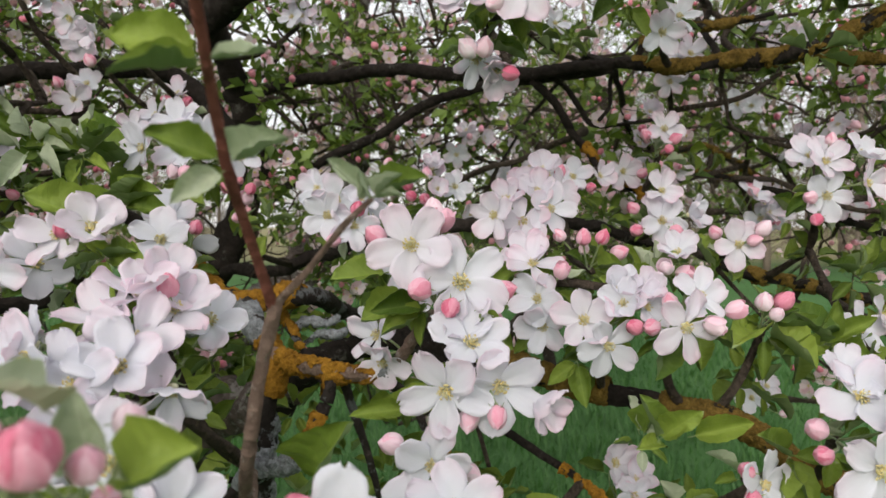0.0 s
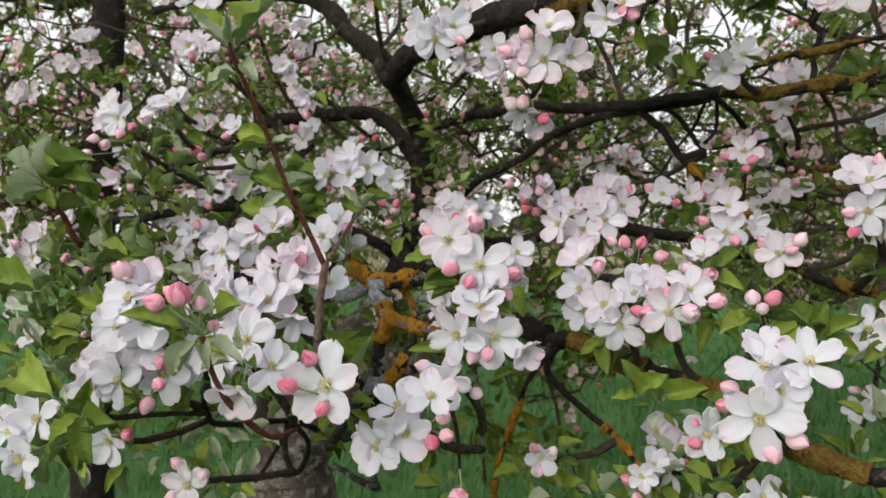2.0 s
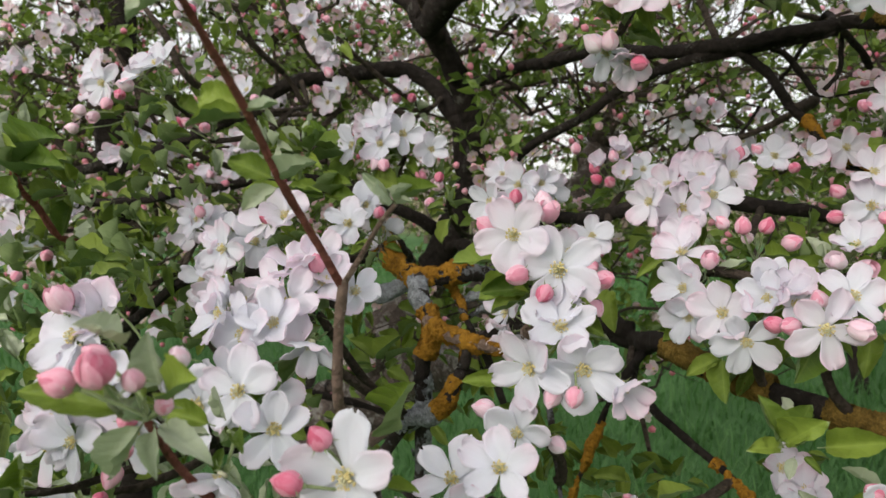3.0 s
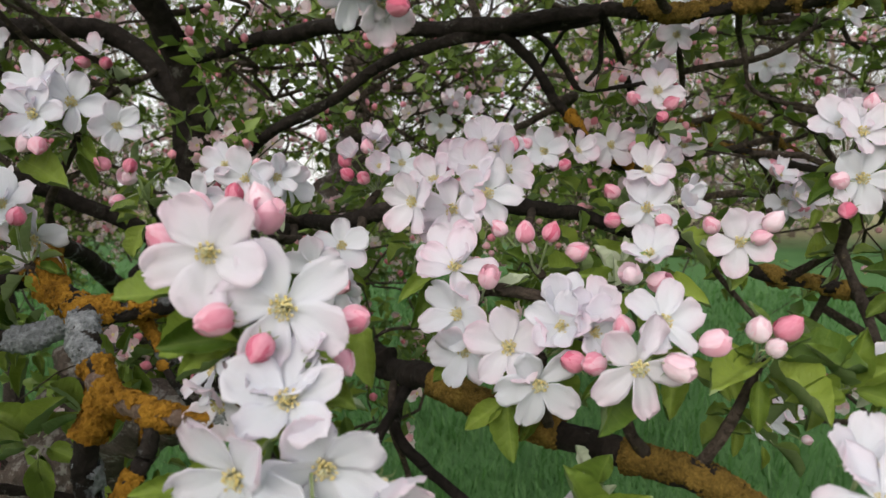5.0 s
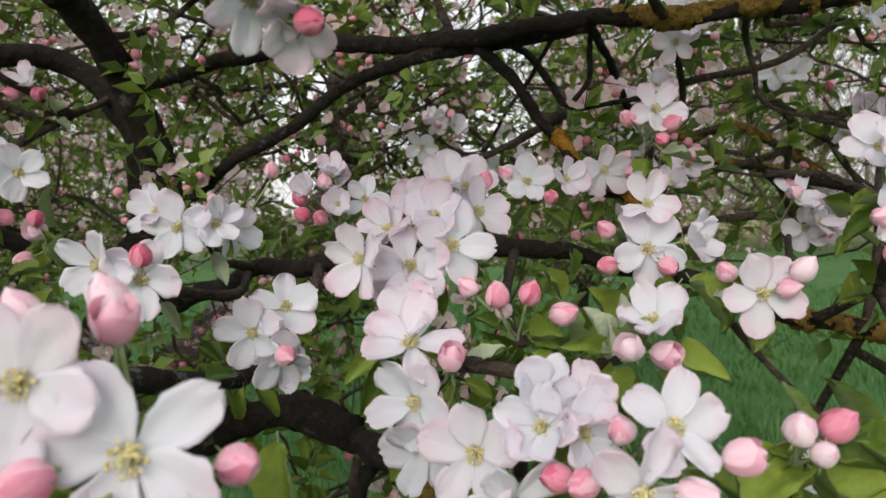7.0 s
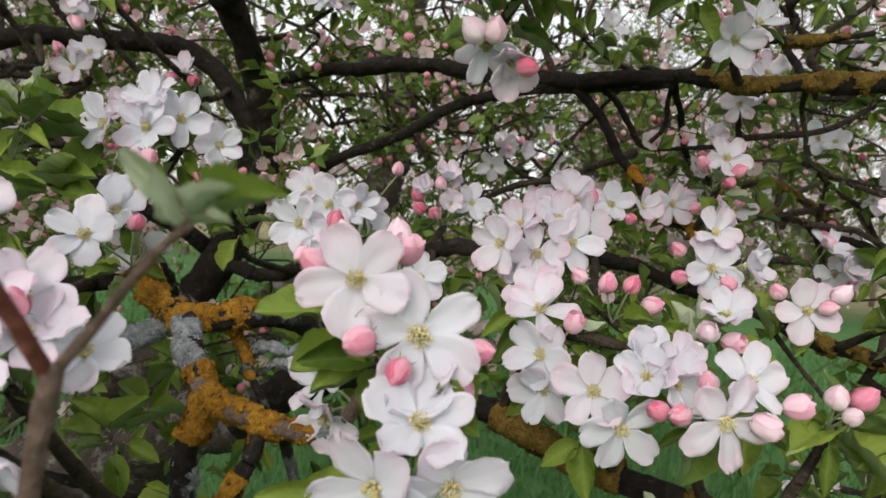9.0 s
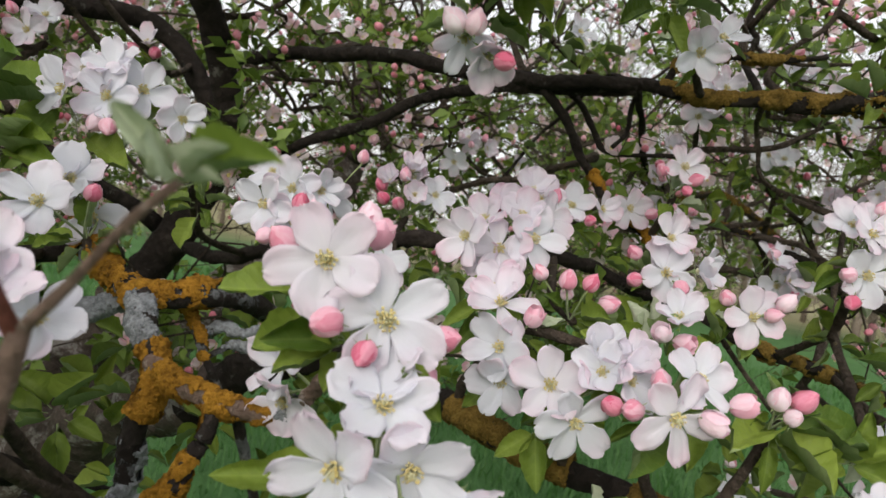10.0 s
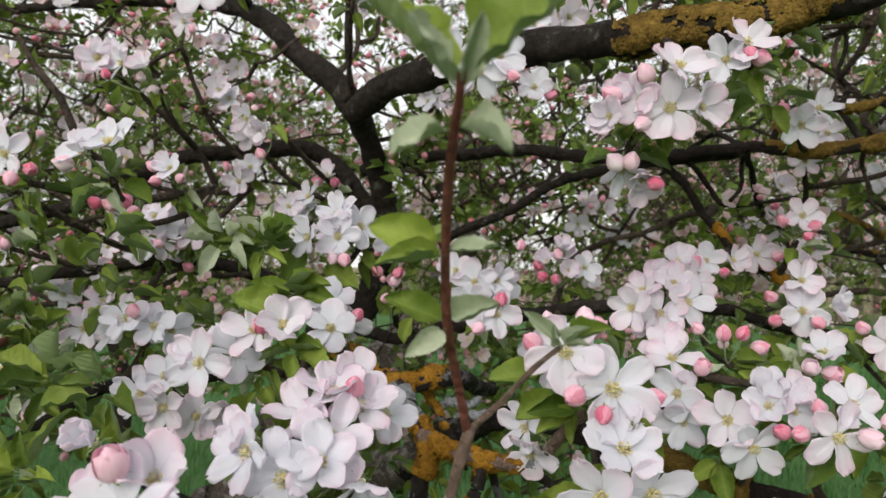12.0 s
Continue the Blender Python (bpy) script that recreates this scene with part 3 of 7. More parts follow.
def cluster(flowers, buds=(), leaves=4, spur=None, root=None, toward=(0, -0.3, -0.1), size=0.036, pink=0.3, loose=False):
    """A truss: flowers (x, y, z, wide, fx, fz, tilt), buds (x, y, z, long, dx, dz), leaves, and the spur twig to root."""
    every = [Vector(f[:3]) for f in (*flowers, *buds)]
    mid = sum(every, Vector()) / len(every)
    spur = Vector(spur) if spur is not None else mid + Vector((0.002, 0.030, -0.018))
    for f in flowers:
        blossom(*f[:3], *(f[3:7] or (4.3,)), spur=spur, pink=pink, spin=radians(f[7]) if len(f) > 7 else None)
    if len(flowers) > 2:
        for _ in range(1):
            f = rng.choice(flowers)
            out = Vector((f[0] - mid.x, 0, f[2] - mid.z)) + Vector((rng.gauss(0, 0.008), 0, rng.gauss(0.004, 0.008)))
            out = out.normalized() if out.length > 1e-4 else Vector((0, 0, 1))
            q = Vector(f[:3]) + out * 0.008 + Vector((0, 0.014, 0))
            blossom(*q, 3.9, out.x * 1.1, max(0.0, out.z * 1.1), rng.choice((16, 28, 44)), spur, None, pink)
    for b in buds:
        long, dx, dz = (*b[3:], *(1.5, 0.0, 0.5)[len(b) - 3 :])
        bud(*b[:3], long, dx, -0.42, dz + 0.1, spur)
    rosette(spur, leaves, size, toward, 1.0, loose)
    if root is not None:
        root = Vector(root)
        hold = nearest(root)
        if (hold - spur).length > 0.015:
            root = hold
        bend = (spur + root) / 2 + Vector((rng.uniform(-1, 1), rng.uniform(-1, 1), -0.5)) * 0.12 * (spur - root).length
        limb("spur_twig", [root, bend, spur, spur + (spur - bend) * 0.02], 0.0042, 0.0026, M_TWIG, apple_tree, "short knotty dark spur twig", 5, 7, 0.3, 0.5)

# trunk and limbs
limb("trunk", [(-0.68, 1.02, -0.06), (-0.65, 1.0, 0.35), (-0.60, 0.98, 0.70), (-0.555, 0.965, 0.92), (-0.49, 0.965, 1.07), (-0.42, 0.97, 1.19), (-0.36, 0.976, 1.29)], 0.135, 0.029, M_BARK_TRUNK, apple_tree, "leaning trunk with cracked grey-brown bark", 22, 52, 0.30, 0.3)
limb("limb", [(-0.53, 0.96, 0.99), (-0.42, 0.92, 1.06), (-0.335, 0.85, 1.145), (-0.268, 0.8, 1.177), (-0.206, 0.75, 1.196), (-0.165, 0.725, 1.228)], 0.056, 0.020, M_BARK_TRUNK, apple_tree, "rising bough with cracked grey-brown bark", 14, 30, 0.32, 0.5)
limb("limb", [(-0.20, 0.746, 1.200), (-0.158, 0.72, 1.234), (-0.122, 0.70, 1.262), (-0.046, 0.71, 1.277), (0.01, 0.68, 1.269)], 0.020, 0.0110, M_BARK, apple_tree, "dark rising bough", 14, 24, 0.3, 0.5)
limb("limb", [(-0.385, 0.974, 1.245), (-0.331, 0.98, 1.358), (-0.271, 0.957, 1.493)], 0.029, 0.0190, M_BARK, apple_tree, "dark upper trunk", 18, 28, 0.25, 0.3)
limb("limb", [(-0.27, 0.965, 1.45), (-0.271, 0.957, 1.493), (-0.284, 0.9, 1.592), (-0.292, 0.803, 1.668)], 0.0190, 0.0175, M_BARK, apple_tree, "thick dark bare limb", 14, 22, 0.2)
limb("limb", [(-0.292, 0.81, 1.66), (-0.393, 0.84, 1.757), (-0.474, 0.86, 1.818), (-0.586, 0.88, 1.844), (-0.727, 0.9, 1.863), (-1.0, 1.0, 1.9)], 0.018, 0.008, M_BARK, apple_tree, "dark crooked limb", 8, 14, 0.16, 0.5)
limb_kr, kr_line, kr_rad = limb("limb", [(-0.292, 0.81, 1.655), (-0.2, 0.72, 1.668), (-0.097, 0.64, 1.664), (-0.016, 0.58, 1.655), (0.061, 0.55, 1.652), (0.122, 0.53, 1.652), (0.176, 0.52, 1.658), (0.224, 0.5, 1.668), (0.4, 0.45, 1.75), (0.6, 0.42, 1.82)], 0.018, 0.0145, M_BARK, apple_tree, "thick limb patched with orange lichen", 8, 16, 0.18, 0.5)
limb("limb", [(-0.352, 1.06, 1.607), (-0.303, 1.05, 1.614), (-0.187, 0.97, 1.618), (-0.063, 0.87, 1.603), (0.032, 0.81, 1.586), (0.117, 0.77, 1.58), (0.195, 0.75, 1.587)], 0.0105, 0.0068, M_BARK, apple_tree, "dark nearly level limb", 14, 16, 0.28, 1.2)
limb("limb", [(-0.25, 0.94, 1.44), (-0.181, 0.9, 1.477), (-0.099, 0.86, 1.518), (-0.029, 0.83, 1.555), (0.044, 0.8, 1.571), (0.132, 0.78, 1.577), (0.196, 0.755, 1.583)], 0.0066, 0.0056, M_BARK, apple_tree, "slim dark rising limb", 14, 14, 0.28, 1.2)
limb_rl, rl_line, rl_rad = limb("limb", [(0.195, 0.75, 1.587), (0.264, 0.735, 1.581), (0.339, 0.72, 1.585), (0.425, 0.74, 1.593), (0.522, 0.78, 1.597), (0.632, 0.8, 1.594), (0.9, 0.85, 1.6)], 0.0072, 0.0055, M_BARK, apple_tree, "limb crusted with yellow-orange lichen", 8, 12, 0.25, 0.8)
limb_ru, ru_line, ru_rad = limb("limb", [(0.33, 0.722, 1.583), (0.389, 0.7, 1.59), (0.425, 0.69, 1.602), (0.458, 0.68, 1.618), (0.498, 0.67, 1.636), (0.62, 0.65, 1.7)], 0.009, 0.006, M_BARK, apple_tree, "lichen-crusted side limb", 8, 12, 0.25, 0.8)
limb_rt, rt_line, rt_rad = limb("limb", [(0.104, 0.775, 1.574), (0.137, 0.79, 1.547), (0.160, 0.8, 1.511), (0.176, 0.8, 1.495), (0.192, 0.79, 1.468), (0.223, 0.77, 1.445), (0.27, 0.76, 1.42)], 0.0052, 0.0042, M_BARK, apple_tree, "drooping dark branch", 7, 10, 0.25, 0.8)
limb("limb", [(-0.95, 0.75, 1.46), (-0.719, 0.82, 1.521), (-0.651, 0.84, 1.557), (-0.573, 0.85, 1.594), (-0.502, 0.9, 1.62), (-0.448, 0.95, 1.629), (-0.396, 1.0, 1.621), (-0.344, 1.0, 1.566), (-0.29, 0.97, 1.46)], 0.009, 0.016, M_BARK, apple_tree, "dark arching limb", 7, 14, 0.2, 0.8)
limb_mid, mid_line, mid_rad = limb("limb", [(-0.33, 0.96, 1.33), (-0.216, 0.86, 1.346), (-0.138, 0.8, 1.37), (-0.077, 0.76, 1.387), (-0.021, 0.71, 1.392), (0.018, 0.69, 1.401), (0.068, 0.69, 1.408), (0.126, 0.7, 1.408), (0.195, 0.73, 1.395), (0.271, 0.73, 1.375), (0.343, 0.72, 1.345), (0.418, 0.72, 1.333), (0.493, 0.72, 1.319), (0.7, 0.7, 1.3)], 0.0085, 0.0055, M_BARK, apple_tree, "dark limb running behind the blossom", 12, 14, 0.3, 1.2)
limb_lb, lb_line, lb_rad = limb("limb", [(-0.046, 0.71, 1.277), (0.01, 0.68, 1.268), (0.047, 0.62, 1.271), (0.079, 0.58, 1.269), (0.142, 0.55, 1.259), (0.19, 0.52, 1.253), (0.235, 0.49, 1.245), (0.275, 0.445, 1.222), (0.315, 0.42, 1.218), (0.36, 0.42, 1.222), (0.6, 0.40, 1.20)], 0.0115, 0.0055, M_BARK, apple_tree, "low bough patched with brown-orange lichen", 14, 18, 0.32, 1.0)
limb("branch", [(0.019, 0.64, 1.262), (0.024, 0.6, 1.24), (0.036, 0.6, 1.203), (0.05, 0.59, 1.16), (0.064, 0.58, 1.125), (0.07, 0.57, 1.07)], 0.0032, 0.0008, M_TWIG, apple_tree, "thin hanging twig", 6, 8, 0.25, 1.2)
limb_d2, d2_line, d2_rad = limb("branch", [(0.02, 0.64, 1.26), (0.03, 0.59, 1.238), (0.069, 0.56, 1.212), (0.11, 0.53, 1.192), (0.138, 0.5, 1.174), (0.18, 0.46, 1.15), (0.26, 0.42, 1.10)], 0.005, 0.0012, M_BARK, apple_tree, "low lichen-spotted branch", 6, 10, 0.25, 1.0)
limb_d3, d3_line, d3_rad = limb("branch", [(0.03, 0.63, 1.262), (0.017, 0.56, 1.241), (-0.006, 0.56, 1.184), (-0.026, 0.57, 1.116), (-0.03, 0.58, 1.04)], 0.0042, 0.001, M_BARK, apple_tree, "hanging branch with orange lichen", 6, 10, 0.25, 1.0)
limb("limb", [(-0.52, 0.98, 1.00), (-0.43, 1.30, 1.16), (-0.33, 1.68, 1.33), (-0.275, 1.88, 1.52), (-0.255, 1.93, 1.72), (-0.26, 1.96, 1.95), (-0.24, 2.0, 2.3), (-0.2, 2.05, 2.7)], 0.058, 0.030, M_BARK_TRUNK, apple_tree, "pale grey second stem rising behind", 14, 28, 0.22, 0.3)
limb("branch", [(-0.474, 0.86, 1.818), (-0.40, 0.62, 1.85), (-0.31, 0.44, 1.79), (-0.255, 0.385, 1.70), (-0.24, 0.372, 1.645)], 0.006, 0.0025, M_BARK, apple_tree, "slim arching branch", 8, 10, 0.25, 0.8)
# crooked limbs deeper in the crown
DEEP = [
    ([(0.315, 0.99, 1.517), (0.345, 1.1, 1.525), (0.391, 1.2, 1.535), (0.478, 1.2, 1.546), (0.517, 1.2, 1.528), (0.55, 1.2, 1.51), (0.589, 1.2, 1.485), (0.628, 1.2, 1.461), (0.68, 1.2, 1.439), (0.85, 1.25, 1.38)], 0.008, 0.0085, "mossy yellow-lichened limb"),
    ([(0.195, 0.75, 1.585), (0.23, 0.85, 1.575), (0.27, 0.95, 1.545), (0.322, 1.0, 1.514), (0.376, 1.0, 1.487), (0.45, 1.0, 1.469), (0.487, 1.0, 1.46), (0.534, 1.0, 1.445), (0.60, 1.0, 1.41), (0.8, 1.05, 1.36)], 0.0050, 0.0085, "dark crooked limb"),
    ([(0.22, 0.78, 1.395), (0.302, 0.9, 1.403), (0.34, 0.9, 1.412), (0.369, 0.9, 1.417), (0.439, 0.9, 1.418), (0.476, 0.9, 1.425), (0.62, 0.95, 1.44)], 0.005, 0.007, "dark level limb"),
    ([(0.12, 0.775, 1.58), (0.15, 0.81, 1.575), (0.172, 0.82, 1.548), (0.183, 0.82, 1.53), (0.198, 0.82, 1.525), (0.225, 0.82, 1.529), (0.28, 0.84, 1.54)], 0.006, 0.0032, "dark forked side branch"),
    ([(0.317, 0.74, 1.586), (0.33, 0.78, 1.577), (0.342, 0.8, 1.566), (0.347, 0.8, 1.548), (0.351, 0.8, 1.527), (0.369, 0.8, 1.514), (0.42, 0.8, 1.505)], 0.0045, 0.0022, "drooping crooked side branch"),
    ([(0.205, 0.755, 1.590), (0.205, 0.8, 1.579), (0.203, 0.8, 1.549), (0.19, 0.8, 1.53)], 0.0042, 0.003, "drooping dark side branch"),
    ([(-0.187, 0.97, 1.618), (-0.13, 1.15, 1.69), (-0.053, 1.3, 1.673), (-0.006, 1.3, 1.64), (0.04, 1.3, 1.599), (0.094, 1.3, 1.559), (0.16, 1.3, 1.51), (0.22, 1.35, 1.49)], 0.007, 0.0042, "slim dark falling branch"),
    ([(0.195, 0.752, 1.588), (0.20, 0.95, 1.64), (0.172, 1.2, 1.618), (0.143, 1.2, 1.577), (0.114, 1.2, 1.528), (0.09, 1.22, 1.49)], 0.0055, 0.0035, "slim dark branch"),
    ([(0.165, 0.80, 1.508), (0.19, 0.90, 1.53), (0.16, 1.0, 1.518), (0.12, 1.0, 1.502), (0.074, 1.0, 1.491), (0.0, 1.05, 1.46)], 0.0075, 0.006, "short thick dark branch"),
    ([(0.31, 0.735, 1.590), (0.318, 0.8, 1.639), (0.327, 0.8, 1.664), (0.315, 0.8, 1.684), (0.33, 0.82, 1.74), (0.31, 0.85, 1.80)], 0.006, 0.003, "upright dark side branch"),
    ([(0.33, 0.73, 1.592), (0.338, 0.79, 1.621), (0.351, 0.8, 1.646), (0.364, 0.8, 1.666), (0.40, 0.8, 1.70), (0.43, 0.82, 1.78)], 0.0065, 0.003, "upright dark side branch"),
    ([(0.22, 0.75, 1.592), (0.231, 0.75, 1.612), (0.254, 0.75, 1.618), (0.285, 0.75, 1.625), (0.32, 0.76, 1.63), (0.40, 0.80, 1.66)], 0.0055, 0.004, "lichened side branch"),
    ([(0.319, 0.8, 1.642), (0.335, 0.86, 1.672), (0.355, 0.9, 1.702), (0.383, 0.9, 1.686), (0.42, 0.9, 1.682), (0.467, 0.9, 1.687), (0.6, 0.92, 1.71)], 0.0045, 0.003, "dark crooked branch"),
    ([(-1.17, 1.0, 1.62), (-1.02, 0.85, 1.56), (-0.93, 0.78, 1.50), (-0.86, 0.74, 1.46)], 0.006, 0.004, "dark slanting branch"),
]
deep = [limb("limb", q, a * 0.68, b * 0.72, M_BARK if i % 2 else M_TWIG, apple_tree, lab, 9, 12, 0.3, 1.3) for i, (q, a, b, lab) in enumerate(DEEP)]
# the old lichen-covered branch and its forks
limb_a, a_line, a_rad = limb("branch", [(-0.36, 0.9, 1.30), (-0.29, 0.68, 1.372), (-0.218, 0.56, 1.359), (-0.183, 0.54, 1.345), (-0.156, 0.52, 1.337), (-0.14, 0.53, 1.339), (-0.125, 0.545, 1.341), (-0.112, 0.58, 1.335), (-0.10, 0.66, 1.31), (-0.09, 0.75, 1.295)], 0.0105, 0.0075, M_BARK_GREY, apple_tree, "gnarled branch thick with orange lichen", 7, 14, 0.3, 0.8)
limb_b, b_line, b_rad = limb("branch", [(-0.158, 0.52, 1.338), (-0.15, 0.5, 1.334), (-0.141, 0.487, 1.325), (-0.134, 0.48, 1.316), (-0.126, 0.473, 1.307), (-0.122, 0.46, 1.292), (-0.126, 0.458, 1.278), (-0.128, 0.46, 1.254), (-0.129, 0.465, 1.22), (-0.15, 0.5, 1.12), (-0.24, 0.68, 1.03), (-0.45, 0.93, 0.95)], 0.0078, 0.0052, M_BARK_GREY, apple_tree, "forked branch with grey and orange lichen", 7, 14, 0.3, 0.5)
limb_d, d_line, d_rad = limb("branch", [(-0.126, 0.472, 1.306), (-0.105, 0.455, 1.302), (-0.089, 0.447, 1.302), (-0.074, 0.44, 1.3), (-0.057, 0.441, 1.299), (-0.044, 0.443, 1.301), (-0.035, 0.442, 1.304), (-0.025, 0.43, 1.318), (-0.013, 0.415, 1.336), (-0.005, 0.405, 1.345)], 0.0062, 0.0034, M_SHOOT_OLD, apple_tree, "knotty brown spur branch bearing blossom", 7, 12, 0.3, 0.6)
limb_c, c_line, c_rad = limb("branch", [(-0.077, 0.441, 1.301), (-0.076, 0.437, 1.292), (-0.079, 0.435, 1.281), (-0.084, 0.43, 1.268), (-0.089, 0.425, 1.255), (-0.105, 0.43, 1.241), (-0.137, 0.45, 1.223), (-0.206, 0.5, 1.147), (-0.33, 0.7, 1.08), (-0.44, 0.93, 1.02)], 0.0042, 0.0066, M_BARK_GREY, apple_tree, "crooked branch with grey and orange lichen", 7, 12, 0.3, 0.6)
limb_e, e_line, e_rad = limb("branch", [(-0.140, 0.531, 1.339), (-0.134, 0.545, 1.323), (-0.125, 0.54, 1.31), (-0.115, 0.53, 1.299), (-0.106, 0.53, 1.285), (-0.10, 0.55, 1.26)], 0.0036, 0.0022, M_BARK_GREY, apple_tree, "short lichened side branch", 8, 10, 0.3, 0.6)
limb_f, f_line, f_rad = limb("branch", [(-0.130, 0.545, 1.312), (-0.115, 0.55, 1.32), (-0.098, 0.55, 1.317), (-0.09, 0.56, 1.322)], 0.0026, 0.0012, M_BARK_GREY, apple_tree, "short grey lichened twig", 7, 8, 0.3, 0.6)
limb_g, g_line, g_rad = limb("branch", [(-0.120, 0.54, 1.300), (-0.105, 0.55, 1.308), (-0.092, 0.55, 1.306), (-0.082, 0.56, 1.31)], 0.0024, 0.0011, M_BARK_GREY, apple_tree, "short grey lichened twig", 7, 8, 0.3, 0.6)
limb("branch", [(-0.072, 0.458, 1.296), (-0.065, 0.47, 1.267), (-0.055, 0.48, 1.224), (-0.049, 0.5, 1.172), (-0.06, 0.55, 1.08), (-0.07, 0.6, 1.0)], 0.0042, 0.0008, M_BARK_GREY, apple_tree, "thin grey lichened branch", 6, 9, 0.3, 1.0)
limb("branch", [(-0.046, 0.452, 1.298), (-0.024, 0.45, 1.281), (-0.012, 0.44, 1.255), (0.0, 0.42, 1.22), (0.01, 0.41, 1.17)], 0.0042, 0.0012, M_BARK_GREY, apple_tree, "thin grey lichened branch", 6, 9, 0.3, 1.0)
limb("branch", [(-0.62, 0.55, 1.19), (-0.578, 0.5, 1.233), (-0.497, 0.5, 1.285), (-0.446, 0.5, 1.318), (-0.396, 0.5, 1.331), (-0.34, 0.53, 1.337), (-0.245, 0.58, 1.35)], 0.005, 0.007, M_BARK, apple_tree, "dark low branch", 6, 10, 0.25, 0.8)
limb("branch", [(-0.64, 0.62, 1.70), (-0.617, 0.62, 1.663), (-0.583, 0.62, 1.623), (-0.564, 0.64, 1.574), (-0.586, 0.74, 1.555)], 0.003, 0.006, M_TWIG, apple_tree, "dark upright side branch", 6, 8, 0.25, 0.8)
limb("branch", [(-0.9, 0.68, 1.40), (-0.742, 0.7, 1.411), (-0.644, 0.75, 1.432), (-0.564, 0.82, 1.441), (-0.5, 0.9, 1.439), (-0.36, 0.98, 1.36)], 0.006, 0.012, M_BARK, apple_tree, "dark level branch", 6, 10, 0.25, 0.8)
limb("branch", [(0.30, 0.73, 1.37), (0.261, 0.62, 1.362), (0.284, 0.6, 1.329), (0.309, 0.6, 1.305), (0.35, 0.58, 1.27), (0.40, 0.57, 1.22)], 0.0026, 0.0009, M_TWIG, apple_tree, "thin dark twig", 6, 8, 0.25, 1.0)

limb("branch", [(-0.52, 0.72, 1.16), (-0.42, 0.63, 1.178), (-0.36, 0.62, 1.175), (-0.31, 0.62, 1.172), (-0.275, 0.64, 1.158), (-0.22, 0.68, 1.13)], 0.006, 0.003, M_BARK, apple_tree, "black crooked low branch", 8, 10, 0.3, 1.0)
limb("branch", [(-0.37, 0.58, 1.05), (-0.335, 0.6, 1.115), (-0.324, 0.62, 1.136), (-0.315, 0.62, 1.172)], 0.0025, 0.004, M_BARK, apple_tree, "black crooked low branch", 8, 8, 0.3, 1.0)
lichen_stub, ls_line, ls_rad = limb("branch", [(-0.26, 0.53, 1.305), (-0.22, 0.52, 1.316), (-0.197, 0.52, 1.32), (-0.181, 0.53, 1.328), (-0.165, 0.535, 1.338)], 0.006, 0.007, M_BARK_GREY, apple_tree, "short grey lichened branch", 8, 12, 0.3, 0.8)
limb("branch", [(-0.47, 0.95, 1.0), (-0.40, 0.70, 1.10), (-0.33, 0.46, 1.165), (-0.29, 0.39, 1.205), (-0.27, 0.36, 1.235)], 0.0055, 0.002, M_BARK, apple_tree, "low dark branch", 8, 10, 0.25, 0.8)
limb("branch", [(-0.40, 0.70, 1.10), (-0.28, 0.52, 1.12), (-0.21, 0.44, 1.135), (-0.165, 0.39, 1.185), (-0.155, 0.345, 1.22)], 0.0042, 0.002, M_BARK, apple_tree, "low dark branch", 8, 10, 0.25, 0.8)
# the young shoot in front of the tree
limb("young_shoot", [(-0.12, 0.40, 1.245), (-0.095, 0.31, 1.262), (-0.083, 0.272, 1.298), (-0.074, 0.258, 1.335), (-0.064, 0.248, 1.371)], 0.0038, 0.0026, M_SHOOT_OLD, apple_tree, "grey-brown base of a forked young shoot", 8, 12, 0.2, 0.3)
limb("young_shoot", [(-0.065, 0.249, 1.368), (-0.068, 0.226, 1.398), (-0.069, 0.207, 1.421), (-0.067, 0.186, 1.446), (-0.062, 0.158, 1.470), (-0.056, 0.134, 1.488), (-0.055, 0.129, 1.493)], 0.0021, 0.0012, M_SHOOT, apple_tree, "slender red-brown young shoot", 8, 10, 0.15, 0.3)
limb("young_shoot", [(-0.064, 0.248, 1.370), (-0.050, 0.241, 1.384), (-0.036, 0.235, 1.400), (-0.025, 0.231, 1.410)], 0.0016, 0.0011, M_SHOOT_OLD, apple_tree, "short brown side shoot", 8, 9, 0.15, 0.3)
limb("spur_twig", [(-0.16, 0.36, 1.21), (-0.113, 0.26, 1.235), (-0.103, 0.205, 1.268), (-0.100, 0.178, 1.296), (-0.087, 0.150, 1.328)], 0.0024, 0.0017, M_SHOOT, apple_tree, "slim red-brown spur twig", 7, 9, 0.2, 0.4)


